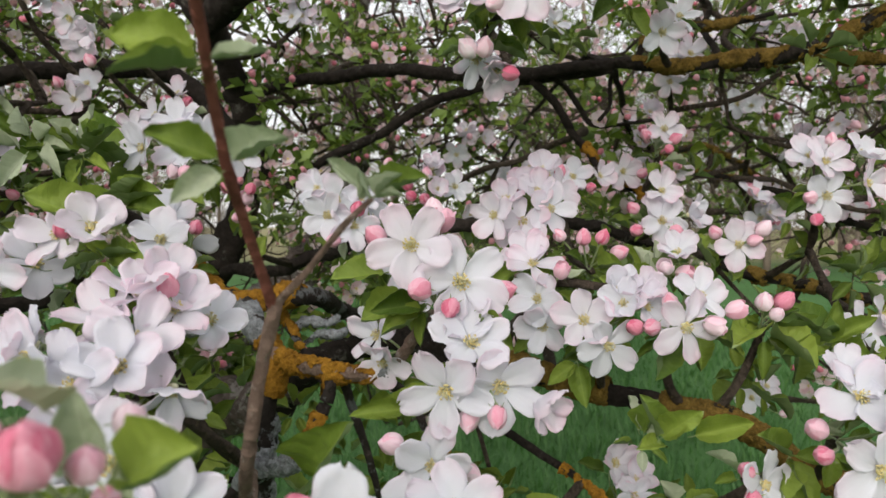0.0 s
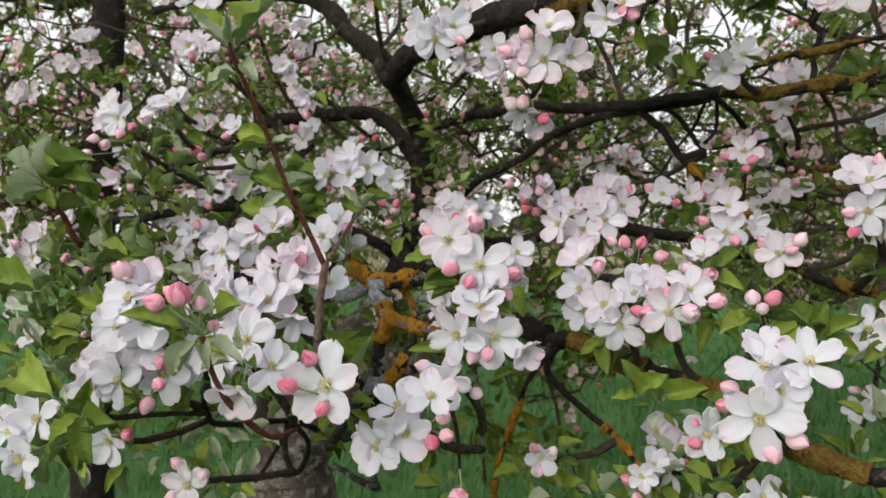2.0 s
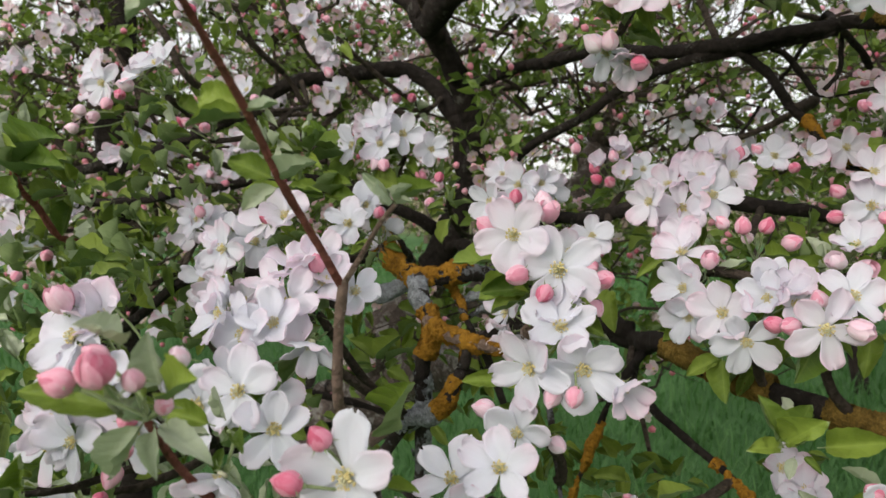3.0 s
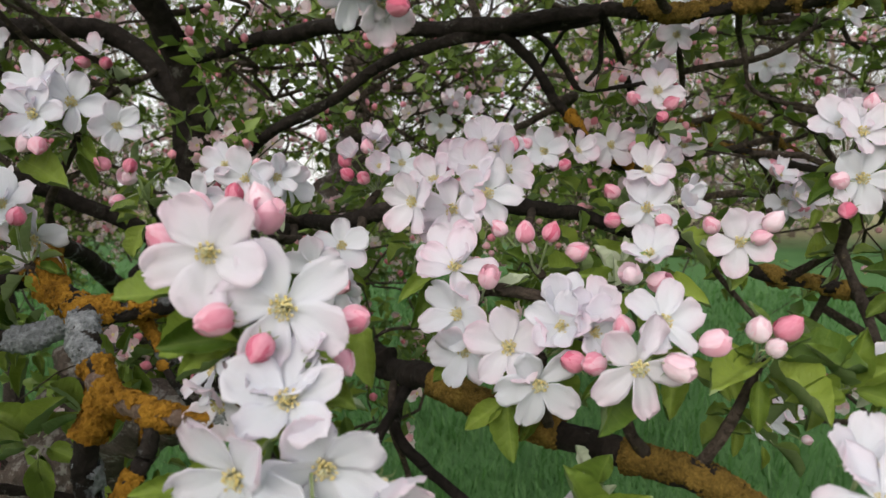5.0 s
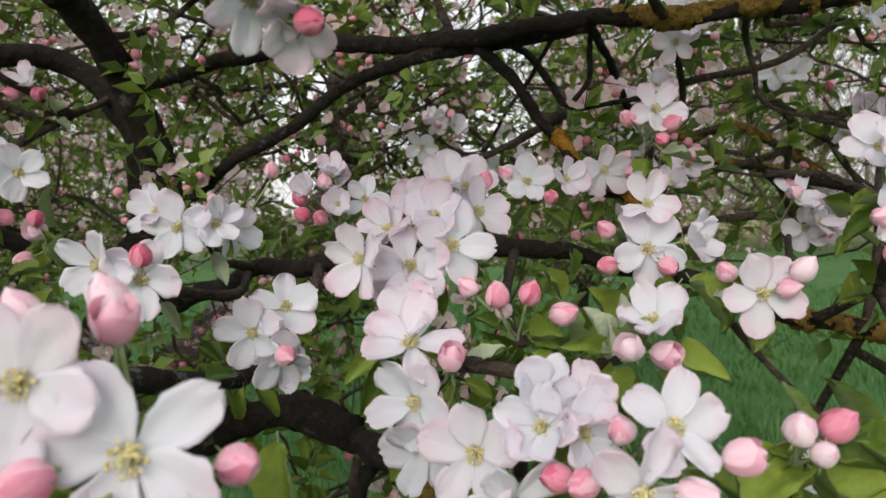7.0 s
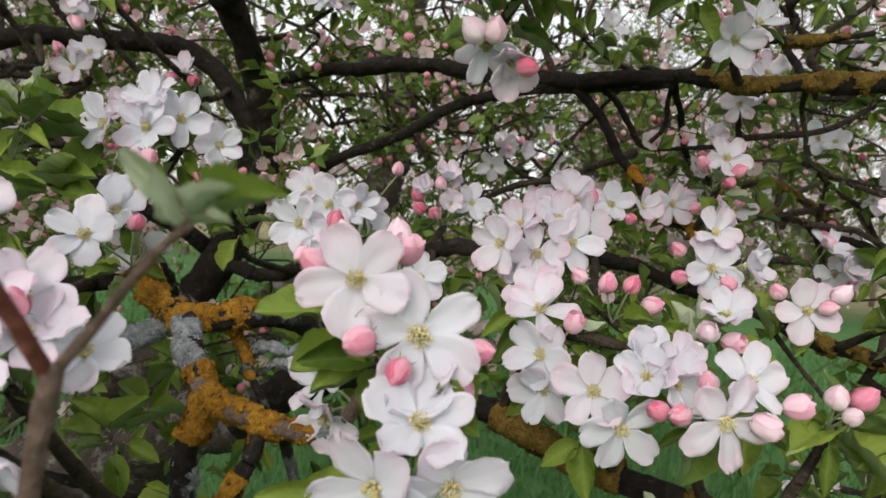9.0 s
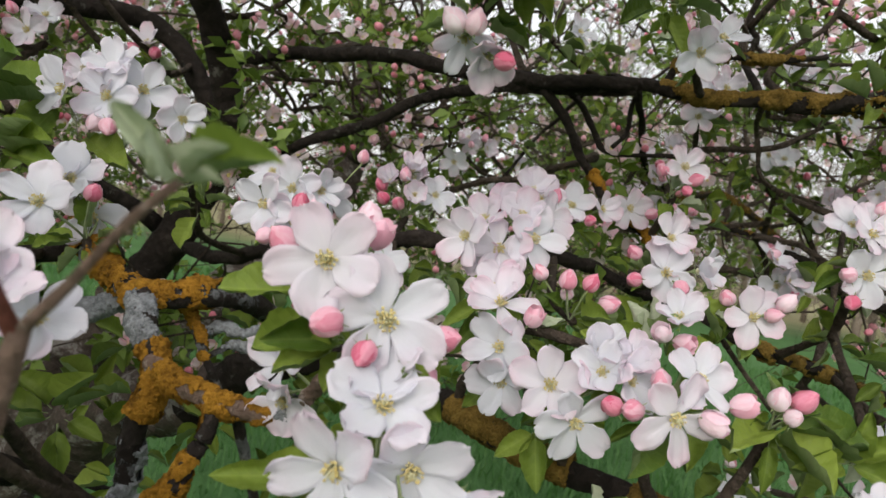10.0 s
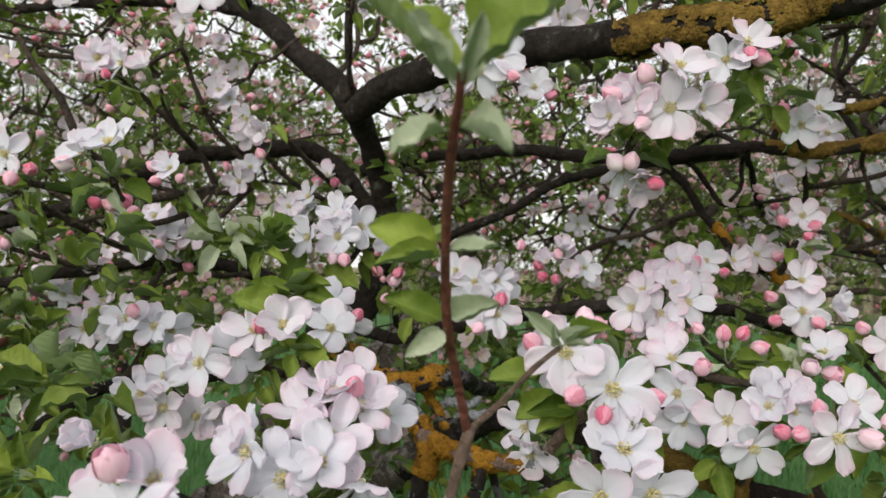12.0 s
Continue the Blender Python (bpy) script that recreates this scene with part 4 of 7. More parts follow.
def lichen(parent, line, radii, start, stop, count, mat, low, high, upper=0.25, label="", seed=0, bare=-0.12):
    """A lumpy crust of lichen with an uneven edge over a stretch of a branch, set with small lobes; upper leans it to the upper side."""
    r = random.Random(seed)
    verts, faces = [], []
    n = len(line)

    def crust_at(q, o, d, rad):
        w = q + o * rad * 1.6
        c = noise.noise(w * 48 + Vector((seed, 0, 0))) + 0.45 * noise.noise(w * 150 + Vector((0, seed, 0)))
        return c + 0.35 * upper * (o.z - 0.5 * o.y), 0.0008 + 0.0040 * max(0.0, c + 0.10) + 0.0016 * noise.noise(w * 380) + 0.0008 * noise.noise(w * 900)

    def at(t):
        i = min(int(t), n - 2)
        return line[i].lerp(line[i + 1], t - i), (line[i + 1] - line[i]).normalized(), radii[i] + (radii[i + 1] - radii[i]) * (t - i)

    t0, t1 = start * (n - 1), stop * (n - 1)
    reach = sum((at(t0 + (t1 - t0) * (i + 1) / 20)[0] - at(t0 + (t1 - t0) * i / 20)[0]).length for i in range(20))
    steps, sides = max(8, int(reach / 0.0012)), 30
    keep = []
    for i in range(steps + 1):
        q, d, rad = at(t0 + (t1 - t0) * i / steps)
        x = d.cross(Vector((0.31, 0.2, 0.93))).normalized()
        y = d.cross(x)
        fade = min(1.0, min(i, steps - i) / 5.0)
        for s in range(sides):
            o = x * math.cos(2 * math.pi * s / sides) + y * math.sin(2 * math.pi * s / sides)
            c, lift = crust_at(q, o, d, rad)
            c -= (1 - fade) * 0.35
            keep.append(c > bare)
            verts.append(q + o * (rad * 1.02 + lift * min(1.0, 0.3 + max(0.0, c - bare) * 4)) - TREE)
    for i in range(steps):
        for s in range(sides):
            f = (i * sides + s, i * sides + (s + 1) % sides, (i + 1) * sides + (s + 1) % sides, (i + 1) * sides + s)
            if all(keep[k_] for k_ in f):
                faces.append(f)
    for _ in range(int(count * 3.0)):
        q, d, rad = at(t0 + (t1 - t0) * r.random())
        o = Vector((r.gauss(0, 1), r.gauss(0, 1) - upper, r.gauss(0, 1) + upper))
        o = (o - d * o.dot(d)).normalized()
        c_, lift = crust_at(q, o, d, rad)
        if c_ < bare:
            continue
        c = q + o * (rad * 1.02 + lift * r.uniform(0.7, 1.05)) - TREE
        s = r.uniform(low, high) * 0.6
        turn = frame_on(o + Vector((r.uniform(-0.6, 0.6), r.uniform(-0.6, 0.6), r.uniform(-0.6, 0.6))), r.uniform(0, 6)).to_3x3()
        b = len(verts)
        ring = 5
        for k_ in range(ring):
            w = s * r.uniform(0.7, 1.25)
            verts.append(c + turn @ Vector((w * math.cos(2 * math.pi * k_ / ring), w * math.sin(2 * math.pi * k_ / ring), -0.2 * s)))
        verts.append(c + turn @ Vector((0, 0, 0.45 * s)))
        faces += [(b + k_, b + (k_ + 1) % ring, b + ring) for k_ in range(ring)]
    ob = part("lichen", mesh("lichen", verts, faces, [mat]), parent, None, label)
    return tagged(ob, "", "", "", "stuff")


# the crusts
ORANGE, GREY = "crusty orange lichen", "pale grey crust lichen"
lichen(limb_a, a_line, a_rad, 0.14, 0.68, 1900, M_LICHEN, 0.0012, 0.0030, 0.4, ORANGE, 1, -0.12)
lichen(lichen_stub, ls_line, ls_rad, 0.05, 0.95, 500, M_LICHEN_GREY, 0.0010, 0.0026, 0.3, GREY, 23, -0.2)
lichen(limb_b, b_line, b_rad, 0.04, 0.27, 420, M_LICHEN_GREY, 0.0010, 0.0024, 0.3, GREY, 3, -0.2)
lichen(limb_b, b_line, b_rad, 0.28, 0.52, 1100, M_LICHEN, 0.0012, 0.0030, 0.4, ORANGE, 2, -0.25)
lichen(limb_b, b_line, b_rad, 0.53, 0.78, 160, M_LICHEN_GREY, 0.0008, 0.0022, 0.0, GREY, 4, 0.05)
lichen(limb_d, d_line, d_rad, 0.06, 0.52, 1500, M_LICHEN, 0.0012, 0.0030, 0.3, ORANGE, 8, -0.25)
lichen(limb_d, d_line, d_rad, 0.53, 0.70, 260, M_LICHEN_GREY, 0.0008, 0.0022, 0.2, GREY, 9, -0.1)
lichen(limb_c, c_line, c_rad, 0.02, 0.20, 500, M_LICHEN, 0.0012, 0.0028, 0.3, ORANGE, 5, -0.15)
lichen(limb_c, c_line, c_rad, 0.28, 0.50, 900, M_LICHEN, 0.0012, 0.0030, 0.3, ORANGE, 6, -0.2)
lichen(limb_c, c_line, c_rad, 0.50, 0.68, 600, M_LICHEN_GREY, 0.0012, 0.0028, 0.3, GREY, 7, -0.15)
lichen(limb_e, e_line, e_rad, 0.04, 0.66, 800, M_LICHEN, 0.0010, 0.0026, 0.3, ORANGE, 20, -0.15)
lichen(limb_f, f_line, f_rad, 0.15, 0.98, 260, M_LICHEN_GREY, 0.0008, 0.0020, 0.2, GREY, 21, -0.1)
lichen(limb_g, g_line, g_rad, 0.15, 0.98, 260, M_LICHEN_GREY, 0.0008, 0.0020, 0.2, GREY, 22, -0.1)
lichen(limb_lb, lb_line, lb_rad, 0.246, 0.402, 1300, M_LICHEN_BROWN, 0.0012, 0.0030, 0.5, "brown-orange lichen crust", 10, -0.45)
lichen(limb_lb, lb_line, lb_rad, 0.48, 0.792, 1500, M_LICHEN_BROWN, 0.0012, 0.0028, 0.5, "brown-orange lichen crust", 11, -0.45)
lichen(limb_kr, kr_line, kr_rad, 0.40, 0.59, 1900, M_LICHEN_BROWN, 0.0014, 0.0034, 0.2, "brown-gold lichen crust", 12, -0.3)
lichen(limb_kr, kr_line, kr_rad, 0.60, 0.74, 1200, M_LICHEN_BROWN, 0.0014, 0.0034, 0.4, ORANGE, 13, -0.2)
lichen(limb_rl, rl_line, rl_rad, 0.05, 0.90, 2600, M_LICHEN_BROWN, 0.0012, 0.0028, 0.9, "brown-gold lichen crust", 14, -0.3)
lichen(limb_ru, ru_line, ru_rad, 0.05, 0.80, 1100, M_LICHEN_BROWN, 0.0012, 0.0028, 0.6, "brown-gold lichen crust", 15, 0.0)
lichen(limb_rt, rt_line, rt_rad, 0.45, 0.95, 600, M_LICHEN, 0.0010, 0.0024, 0.4, ORANGE, 16)
for i, a, b, seed in ((0, 0.10, 0.90, 31), (1, 0.30, 0.60, 32), (11, 0.05, 0.95, 33)):
    lichen(*deep[i], a, b, 900, M_LICHEN_BROWN, 0.0012, 0.0028, 0.5, "brown-gold lichen crust", seed, 0.0)
lichen(limb_mid, mid_line, mid_rad, 0.72, 0.98, 420, M_LICHEN_BROWN, 0.0011, 0.0026, 0.4, "brown-gold lichen crust", 17, 0.05)
lichen(limb_d3, d3_line, d3_rad, 0.35, 0.95, 500, M_LICHEN, 0.0010, 0.0024, 0.3, ORANGE, 18)
lichen(limb_d2, d2_line, d2_rad, 0.45, 0.95, 500, M_LICHEN, 0.0010, 0.0024, 0.3, ORANGE, 19)

# ---------------------------------------------------------------- trusses, one by one
# the large pair in the middle
blossom(-0.019, 0.378, 1.389, 4.6, 0.1, 0.2, 10, (-0.005, 0.405, 1.352), radians(50), 1.0)
blossom(0.010, 0.380, 1.368, 5.3, 0.2, 0.05, 9, (-0.005, 0.405, 1.352), radians(35), 0.0)
cluster([],
        [(-0.040, 0.381, 1.395, 1.6, -0.5, 0.4), (0.000, 0.392, 1.404, 2.0, 0.3, 0.8), (-0.006, 0.398, 1.411, 1.6, -0.1, 0.9), (-0.014, 0.367, 1.364, 1.7, -0.3, -0.2), (0.004, 0.367, 1.353, 1.4, -0.1, -0.4), (0.038, 0.388, 1.362, 1.6, 0.6, 0.1), (-0.03, 0.392, 1.408, 1.5, -0.2, 0.9), (0.032, 0.390, 1.342, 1.4, 0.4, -0.5)],
        3, (-0.005, 0.405, 1.352))
# the pale trio under it
cluster([(0.002, 0.350, 1.311, 4.8, -0.15, -0.1, 10, 120), (0.031, 0.361, 1.311, 4.8, 0.15, -0.1, 12, 40), (0.016, 0.366, 1.333, 4.6, 0.1, 0.9, 15, 20)],
        [(0.029, 0.345, 1.297, 1.4, 0.0, -0.6), (0.014, 0.352, 1.293, 1.5, -0.1, -0.6)],
        3, (0.012, 0.392, 1.325), (-0.010, 0.415, 1.34), pink=0.0)
blossom(0.052, 0.366, 1.302, 4.0, 0.8, -0.3, 58, (0.012, 0.392, 1.325))
blossom(-0.044, 0.440, 1.326, 3.9, -0.7, 0.3, 25, (-0.028, 0.44, 1.312))
blossom(-0.040, 0.436, 1.310, 3.9, -0.3, -0.5, 20, (-0.028, 0.44, 1.312))
cluster([(-0.006, 0.350, 1.270, 3.9, 0.05, 0.05, 10)], [(-0.029, 0.349, 1.282, 1.6, -0.6, 0.1), (0.016, 0.361, 1.261, 1.4, 0.6, -0.2)], 4, (-0.004, 0.385, 1.258), (0.0, 0.42, 1.22), pink=0.0)
cluster([(-0.035, 0.206, 1.295, 4.9, 0.15, 0.0, 8, 18)], [(-0.053, 0.187, 1.296, 1.4, -0.6, 0.1), (-0.034, 0.198, 1.280, 1.2, -0.1, -0.5), (-0.046, 0.20, 1.312, 1.3, -0.2, 0.6)], 4, (-0.04, 0.235, 1.275), (-0.09, 0.3, 1.24), pink=0.0)
cluster([(-0.012, 0.28, 1.247, 4.4, 0.2, 0.1, 12), (-0.033, 0.28, 1.234, 4.4, -0.2, 0.1, 12), (0.006, 0.285, 1.274, 4.0, 0.0, 0.8, 16), (-0.022, 0.288, 1.262, 4.2, 0.0, 0.7, 16)],
        [(0.018, 0.280, 1.262, 1.4, 0.6, 0.2), (0.012, 0.272, 1.244, 1.4, 0.3, -0.3), (0.022, 0.276, 1.250, 1.3, 0.6, 0.0)], 4, (-0.005, 0.305, 1.245), (-0.03, 0.36, 1.2), pink=0.1)
cluster([(-0.097, 0.197, 1.287, 3.8, 0.1, -0.6, 35)], [], 3, (-0.1, 0.205, 1.305))
# bright truss low on the other side
cluster([(0.226, 0.332, 1.274, 4.9, -0.1, 0.0, 8), (0.232, 0.358, 1.304, 4.6, -0.1, 0.9, 10), (0.257, 0.346, 1.312, 4.3, 0.2, 0.6, 14), (0.240, 0.345, 1.290, 3.8, 0.2, 0.5, 40)],
        [(0.208, 0.359, 1.287, 1.6, -0.6, 0.2), (0.204, 0.345, 1.277, 1.3, -0.6, 0.1), (0.250, 0.330, 1.262, 1.6, 0.5, -0.2), (0.236, 0.335, 1.250, 1.6, 0.1, -0.6)], 5, (0.235, 0.385, 1.272), (0.26, 0.45, 1.23), pink=0.05)
cluster([(0.195, 0.392, 1.243, 3.8, 0.4, 0.0, 16)], [(0.184, 0.39, 1.252, 1.3, -0.5, 0.3), (0.186, 0.385, 1.236, 1.3, -0.5, -0.1)], 4, (0.2, 0.42, 1.235), (0.27, 0.46, 1.228), pink=0.1)
cluster([(0.052, 0.454, 1.184, 3.2, 0.1, 0.1, 25)], [(0.045, 0.45, 1.194, 1.2, -0.4, 0.6), (0.064, 0.45, 1.194, 1.2, 0.4, 0.7), (0.052, 0.448, 1.172, 1.2, 0.0, -0.4)], 5, (0.055, 0.48, 1.175), (0.11, 0.53, 1.192))
cluster([(0.145, 0.426, 1.190, 3.0, 0.2, 0.3, 35), (0.155, 0.43, 1.200, 3.0, 0.4, 0.8, 50)], [(0.132, 0.425, 1.186, 1.1, -0.6, 0.2), (0.142, 0.425, 1.171, 1.1, 0.0, -0.2)], 5, (0.154, 0.45, 1.181), (0.15, 0.49, 1.17))
# the crowded row in the middle distance
cluster([(0.068, 0.560, 1.404, 4.3, 0.0, 0.1, 12), (0.091, 0.559, 1.415, 4.2, 0.2, 0.15, 12, 70), (0.044, 0.550, 1.409, 4.0, -0.6, 0.1, 22), (0.072, 0.585, 1.432, 3.8, -0.1, 0.7, 45), (0.105, 0.60, 1.432, 3.8, 0.4, 0.3, 20), (0.098, 0.62, 1.448, 3.8, 0.1, 0.5, 40)],
        [(0.062, 0.585, 1.436, 1.5, -0.2, 0.8), (0.110, 0.61, 1.452, 1.4, 0.2, 0.8)], 5, (0.08, 0.61, 1.398), (0.07, 0.69, 1.408), pink=0.85)
cluster([(0.072, 0.523, 1.369, 4.4, 0.0, 0.8, 12), (0.075, 0.512, 1.343, 4.2, -0.4, 0.1, 18), (0.080, 0.511, 1.322, 4.0, -0.6, -0.3, 25)],
        [(0.093, 0.507, 1.366, 1.9, 0.2, 0.5)], 3, (0.09, 0.545, 1.35), (0.09, 0.62, 1.32), pink=0.2)
cluster([(0.104, 0.478, 1.331, 4.4, -0.2, 0.2, 14), (0.119, 0.469, 1.314, 4.4, 0.2, -0.25, 10, 45), (0.132, 0.474, 1.343, 3.8, -0.3, 0.3, 38), (0.148, 0.473, 1.341, 3.6, 0.4, 0.3, 22)],
        [], 3, (0.125, 0.505, 1.318), (0.14, 0.55, 1.265))
blossom(0.163, 0.436, 1.333, 4.4, 0.1, -0.15, 8, (0.168, 0.478, 1.32), radians(70), 1.0)
blossom(0.178, 0.452, 1.351, 4.0, 0.3, 0.45, 12, (0.168, 0.478, 1.32), radians(75), 0.0)
cluster([],
        [(0.135, 0.457, 1.329, 1.5, -0.8, 0.2), (0.144, 0.448, 1.330, 1.5, -0.5, -0.1), (0.161, 0.460, 1.348, 1.4, -0.2, 0.7), (0.181, 0.428, 1.334, 2.0, 0.5, -0.2), (0.202, 0.443, 1.343, 2.0, 0.8, 0.3)],
        5, (0.168, 0.478, 1.32), (0.19, 0.52, 1.258))
cluster([], [(0.230, 0.463, 1.347, 1.6, -0.1, 0.6), (0.247, 0.467, 1.347, 1.7, 0.5, 0.5), (0.238, 0.46, 1.338, 1.3, 0.1, 0.2)], 5, (0.242, 0.49, 1.322), (0.25, 0.55, 1.30))
cluster([(0.190, 0.525, 1.378, 3.6, -0.3, 0.8, 35)], [(0.176, 0.513, 1.368, 1.9, -0.3, 0.2), (0.196, 0.523, 1.362, 2.0, 0.4, -0.1)], 6, (0.176, 0.545, 1.355), (0.2, 0.6, 1.36))
cluster([], [(0.115, 0.531, 1.392, 1.6, -0.1, 0.8), (0.132, 0.536, 1.392, 1.5, 0.3, 0.8), (0.151, 0.553, 1.378, 1.7, 0.8, 0.2), (0.099, 0.556, 1.393, 1.4, -0.6, 0.6), (0.118, 0.545, 1.382, 1.2, -0.1, 0.4)], 6, (0.128, 0.562, 1.362), (0.14, 0.66, 1.40), (0, -0.4, -0.5))
cluster([(0.215, 0.640, 1.406, 4.7, -0.05, 0.05, 10, -90), (0.216, 0.645, 1.434, 4.0, 0.1, 0.6, 24), (0.238, 0.630, 1.411, 4.0, 0.9, 0.3, 38)],
        [(0.190, 0.653, 1.419, 1.6, -0.6, 0.5), (0.224, 0.622, 1.395, 1.6, 0.1, -0.3), (0.186, 0.628, 1.396, 1.6, -0.6, -0.1)], 4, (0.215, 0.672, 1.40), (0.22, 0.73, 1.39), pink=0.15)
cluster([(0.261, 0.575, 1.384, 4.2, 0.0, 0.1, 8, 45)], [(0.279, 0.564, 1.399, 1.7, 0.5, 0.7), (0.272, 0.565, 1.388, 1.4, 0.7, 0.1), (0.248, 0.593, 1.395, 1.5, -0.5, 0.6)], 5, (0.265, 0.607, 1.372), (0.28, 0.70, 1.37), pink=0.1)
cluster([(0.336, 0.572, 1.427, 4.3, -0.1, 0.0, 12), (0.336, 0.575, 1.456, 4.1, 0.0, 0.5, 16), (0.362, 0.558, 1.437, 4.0, 0.5, 0.1, 20), (0.365, 0.57, 1.462, 3.8, 0.4, 0.8, 30)],
        [(0.318, 0.565, 1.425, 1.5, -0.7, 0.0), (0.322, 0.56, 1.405, 1.4, -0.3, -0.5), (0.345, 0.58, 1.478, 1.3, 0.0, 0.9)], 5, (0.345, 0.605, 1.43), (0.36, 0.72, 1.36))
cluster([(0.323, 0.504, 1.320, 4.0, 0.1, 0.4, 18), (0.345, 0.51, 1.33, 3.8, 0.5, 0.3, 22)], [(0.31, 0.5, 1.31, 1.3, -0.5, 0.1)], 5, (0.335, 0.535, 1.31), (0.36, 0.6, 1.28))
cluster([(0.142, 0.713, 1.454, 4.0, -0.1, 0.2, 26), (0.172, 0.72, 1.455, 3.6, 0.5, 0.4, 40)], [(0.160, 0.70, 1.442, 1.4, 0.2, -0.1), (0.125, 0.71, 1.462, 1.4, -0.6, 0.6)], 4, (0.15, 0.745, 1.44), (0.19, 0.79, 1.47))
cluster([(0.208, 0.758, 1.463, 4.2, 0.3, 0.2, 18)], [(0.19, 0.75, 1.455, 1.4, -0.7, 0.2), (0.232, 0.755, 1.462, 1.5, 0.7, 0.3)], 5, (0.215, 0.785, 1.445), (0.223, 0.77, 1.44))
cluster([(0.233, 0.691, 1.502, 4.0, 0.1, 0.3, 24)], [(0.212, 0.685, 1.497, 1.5, -0.6, 0.3), (0.243, 0.68, 1.492, 1.5, 0.5, 0.2), (0.236, 0.68, 1.480, 1.3, 0.0, -0.3)], 5, (0.235, 0.715, 1.475), (0.24, 0.77, 1.44))
cluster([(-0.010, 0.735, 1.456, 3.6, 0.0, 0.7, 45), (0.012, 0.73, 1.444, 3.6, 0.4, 0.2, 20)], [(-0.040, 0.725, 1.447, 1.6, -0.6, 0.5), (-0.036, 0.715, 1.434, 1.6, -0.3, 0.1), (-0.020, 0.712, 1.431, 1.6, 0.0, 0.1), (-0.018, 0.72, 1.460, 1.5, 0.1, 0.8)], 6, (-0.015, 0.755, 1.418), (-0.03, 0.71, 1.395), (0, -0.3, -0.3))
# behind the pair
cluster([(-0.106, 0.653, 1.427, 4.4, 0.1, 0.0, 10), (-0.085, 0.665, 1.428, 4.0, 0.6, 0.2, 20), (-0.128, 0.668, 1.438, 4.0, -0.5, 0.4, 22)], [(-0.06, 0.72, 1.47, 1.5, 0.1, 0.8)], 5, (-0.1, 0.69, 1.415), (-0.09, 0.77, 1.385), pink=0.1)
cluster([(-0.036, 0.600, 1.361, 4.2, 0.1, 0.0, 14), (-0.018, 0.61, 1.375, 4.0, 0.4, 0.4, 20), (-0.02, 0.605, 1.345, 4.0, 0.3, -0.4, 20)], [(-0.012, 0.59, 1.348, 1.7, 0.4, -0.2)], 4, (-0.025, 0.635, 1.355), (-0.02, 0.705, 1.39), pink=0.05)
cluster([(-0.095, 0.540, 1.409, 4.0, -0.1, 0.0, 16), (-0.075, 0.545, 1.40, 4.0, 0.3, 0.2, 18)], [(-0.09, 0.53, 1.388, 1.5, -0.2, -0.3), (-0.07, 0.535, 1.415, 1.5, 0.2, 0.6)], 4, (-0.085, 0.575, 1.392), (-0.1, 0.78, 1.38))
# the group beside the young shoot
cluster([(-0.149, 0.315, 1.344, 4.7, 0.25, 0.35, 14, 0), (-0.141, 0.342, 1.355, 4.4, 0.2, 1.3, 20, 20), (-0.169, 0.328, 1.352, 4.4, -0.4, 1.0, 24, 60), (-0.156, 0.335, 1.364, 4.2, 0.0, 1.6, 30)],
        [(-0.143, 0.336, 1.370, 1.5, 0.1, 0.8)], 4, (-0.148, 0.350, 1.328), (-0.15, 0.43, 1.225), pink=0.95)
cluster([(-0.168, 0.295, 1.327, 4.7, -0.1, 0.1, 10, 30), (-0.152, 0.303, 1.333, 4.2, 0.2, 0.6, 26), (-0.132, 0.366, 1.346, 4.0, 0.5, 0.7, 16), (-0.176, 0.285, 1.296, 4.4, 0.0, 0.0, 12), (-0.153, 0.300, 1.288, 4.3, 0.2, 0.1, 14), (-0.131, 0.312, 1.322, 3.9, 0.3, -0.9, 34), (-0.190, 0.298, 1.338, 4.2, -0.5, 0.3, 20)],
        [], 5, (-0.152, 0.335, 1.312), (-0.15, 0.43, 1.225), pink=0.0)
cluster([(-0.253, 0.406, 1.377, 4.4, 0.1, 0.1, 12), (-0.269, 0.385, 1.372, 4.5, -0.1, 0.0, 10), (-0.212, 0.392, 1.398, 4.2, 0.4, 0.8, 35), (-0.236, 0.40, 1.393, 4.2, 0.1, 0.8, 16)],
        [(-0.225, 0.385, 1.40, 1.5, 0.0, 0.8)], 6, (-0.24, 0.425, 1.365), (-0.25, 0.55, 1.36), pink=0.15)
cluster([(-0.215, 0.550, 1.383, 4.7, 0.1, -0.3, 12), (-0.203, 0.47, 1.390, 4.3, 0.1, 0.3, 18), (-0.225, 0.535, 1.405, 4.2, 0.2, 0.5, 22)], [(-0.19, 0.50, 1.40, 1.4, 0.4, 0.6)], 6, (-0.212, 0.54, 1.366), (-0.2, 0.52, 1.355), pink=0.05)
cluster([(-0.218, 0.601, 1.481, 4.5, 0.3, 0.1, 10), (-0.236, 0.585, 1.470, 4.4, 0.0, 0.1, 14), (-0.262, 0.572, 1.468, 4.2, -0.4, 0.1, 18), (-0.24, 0.595, 1.492, 4.2, 0.0, 0.7, 24), (-0.19, 0.61, 1.465, 3.8, 0.7, -0.1, 26)],
        [(-0.238, 0.575, 1.448, 1.7, -0.1, -0.5), (-0.225, 0.57, 1.446, 1.6, 0.2, -0.6)], 6, (-0.228, 0.62, 1.455), (-0.28, 0.8, 1.45), pink=0.2)
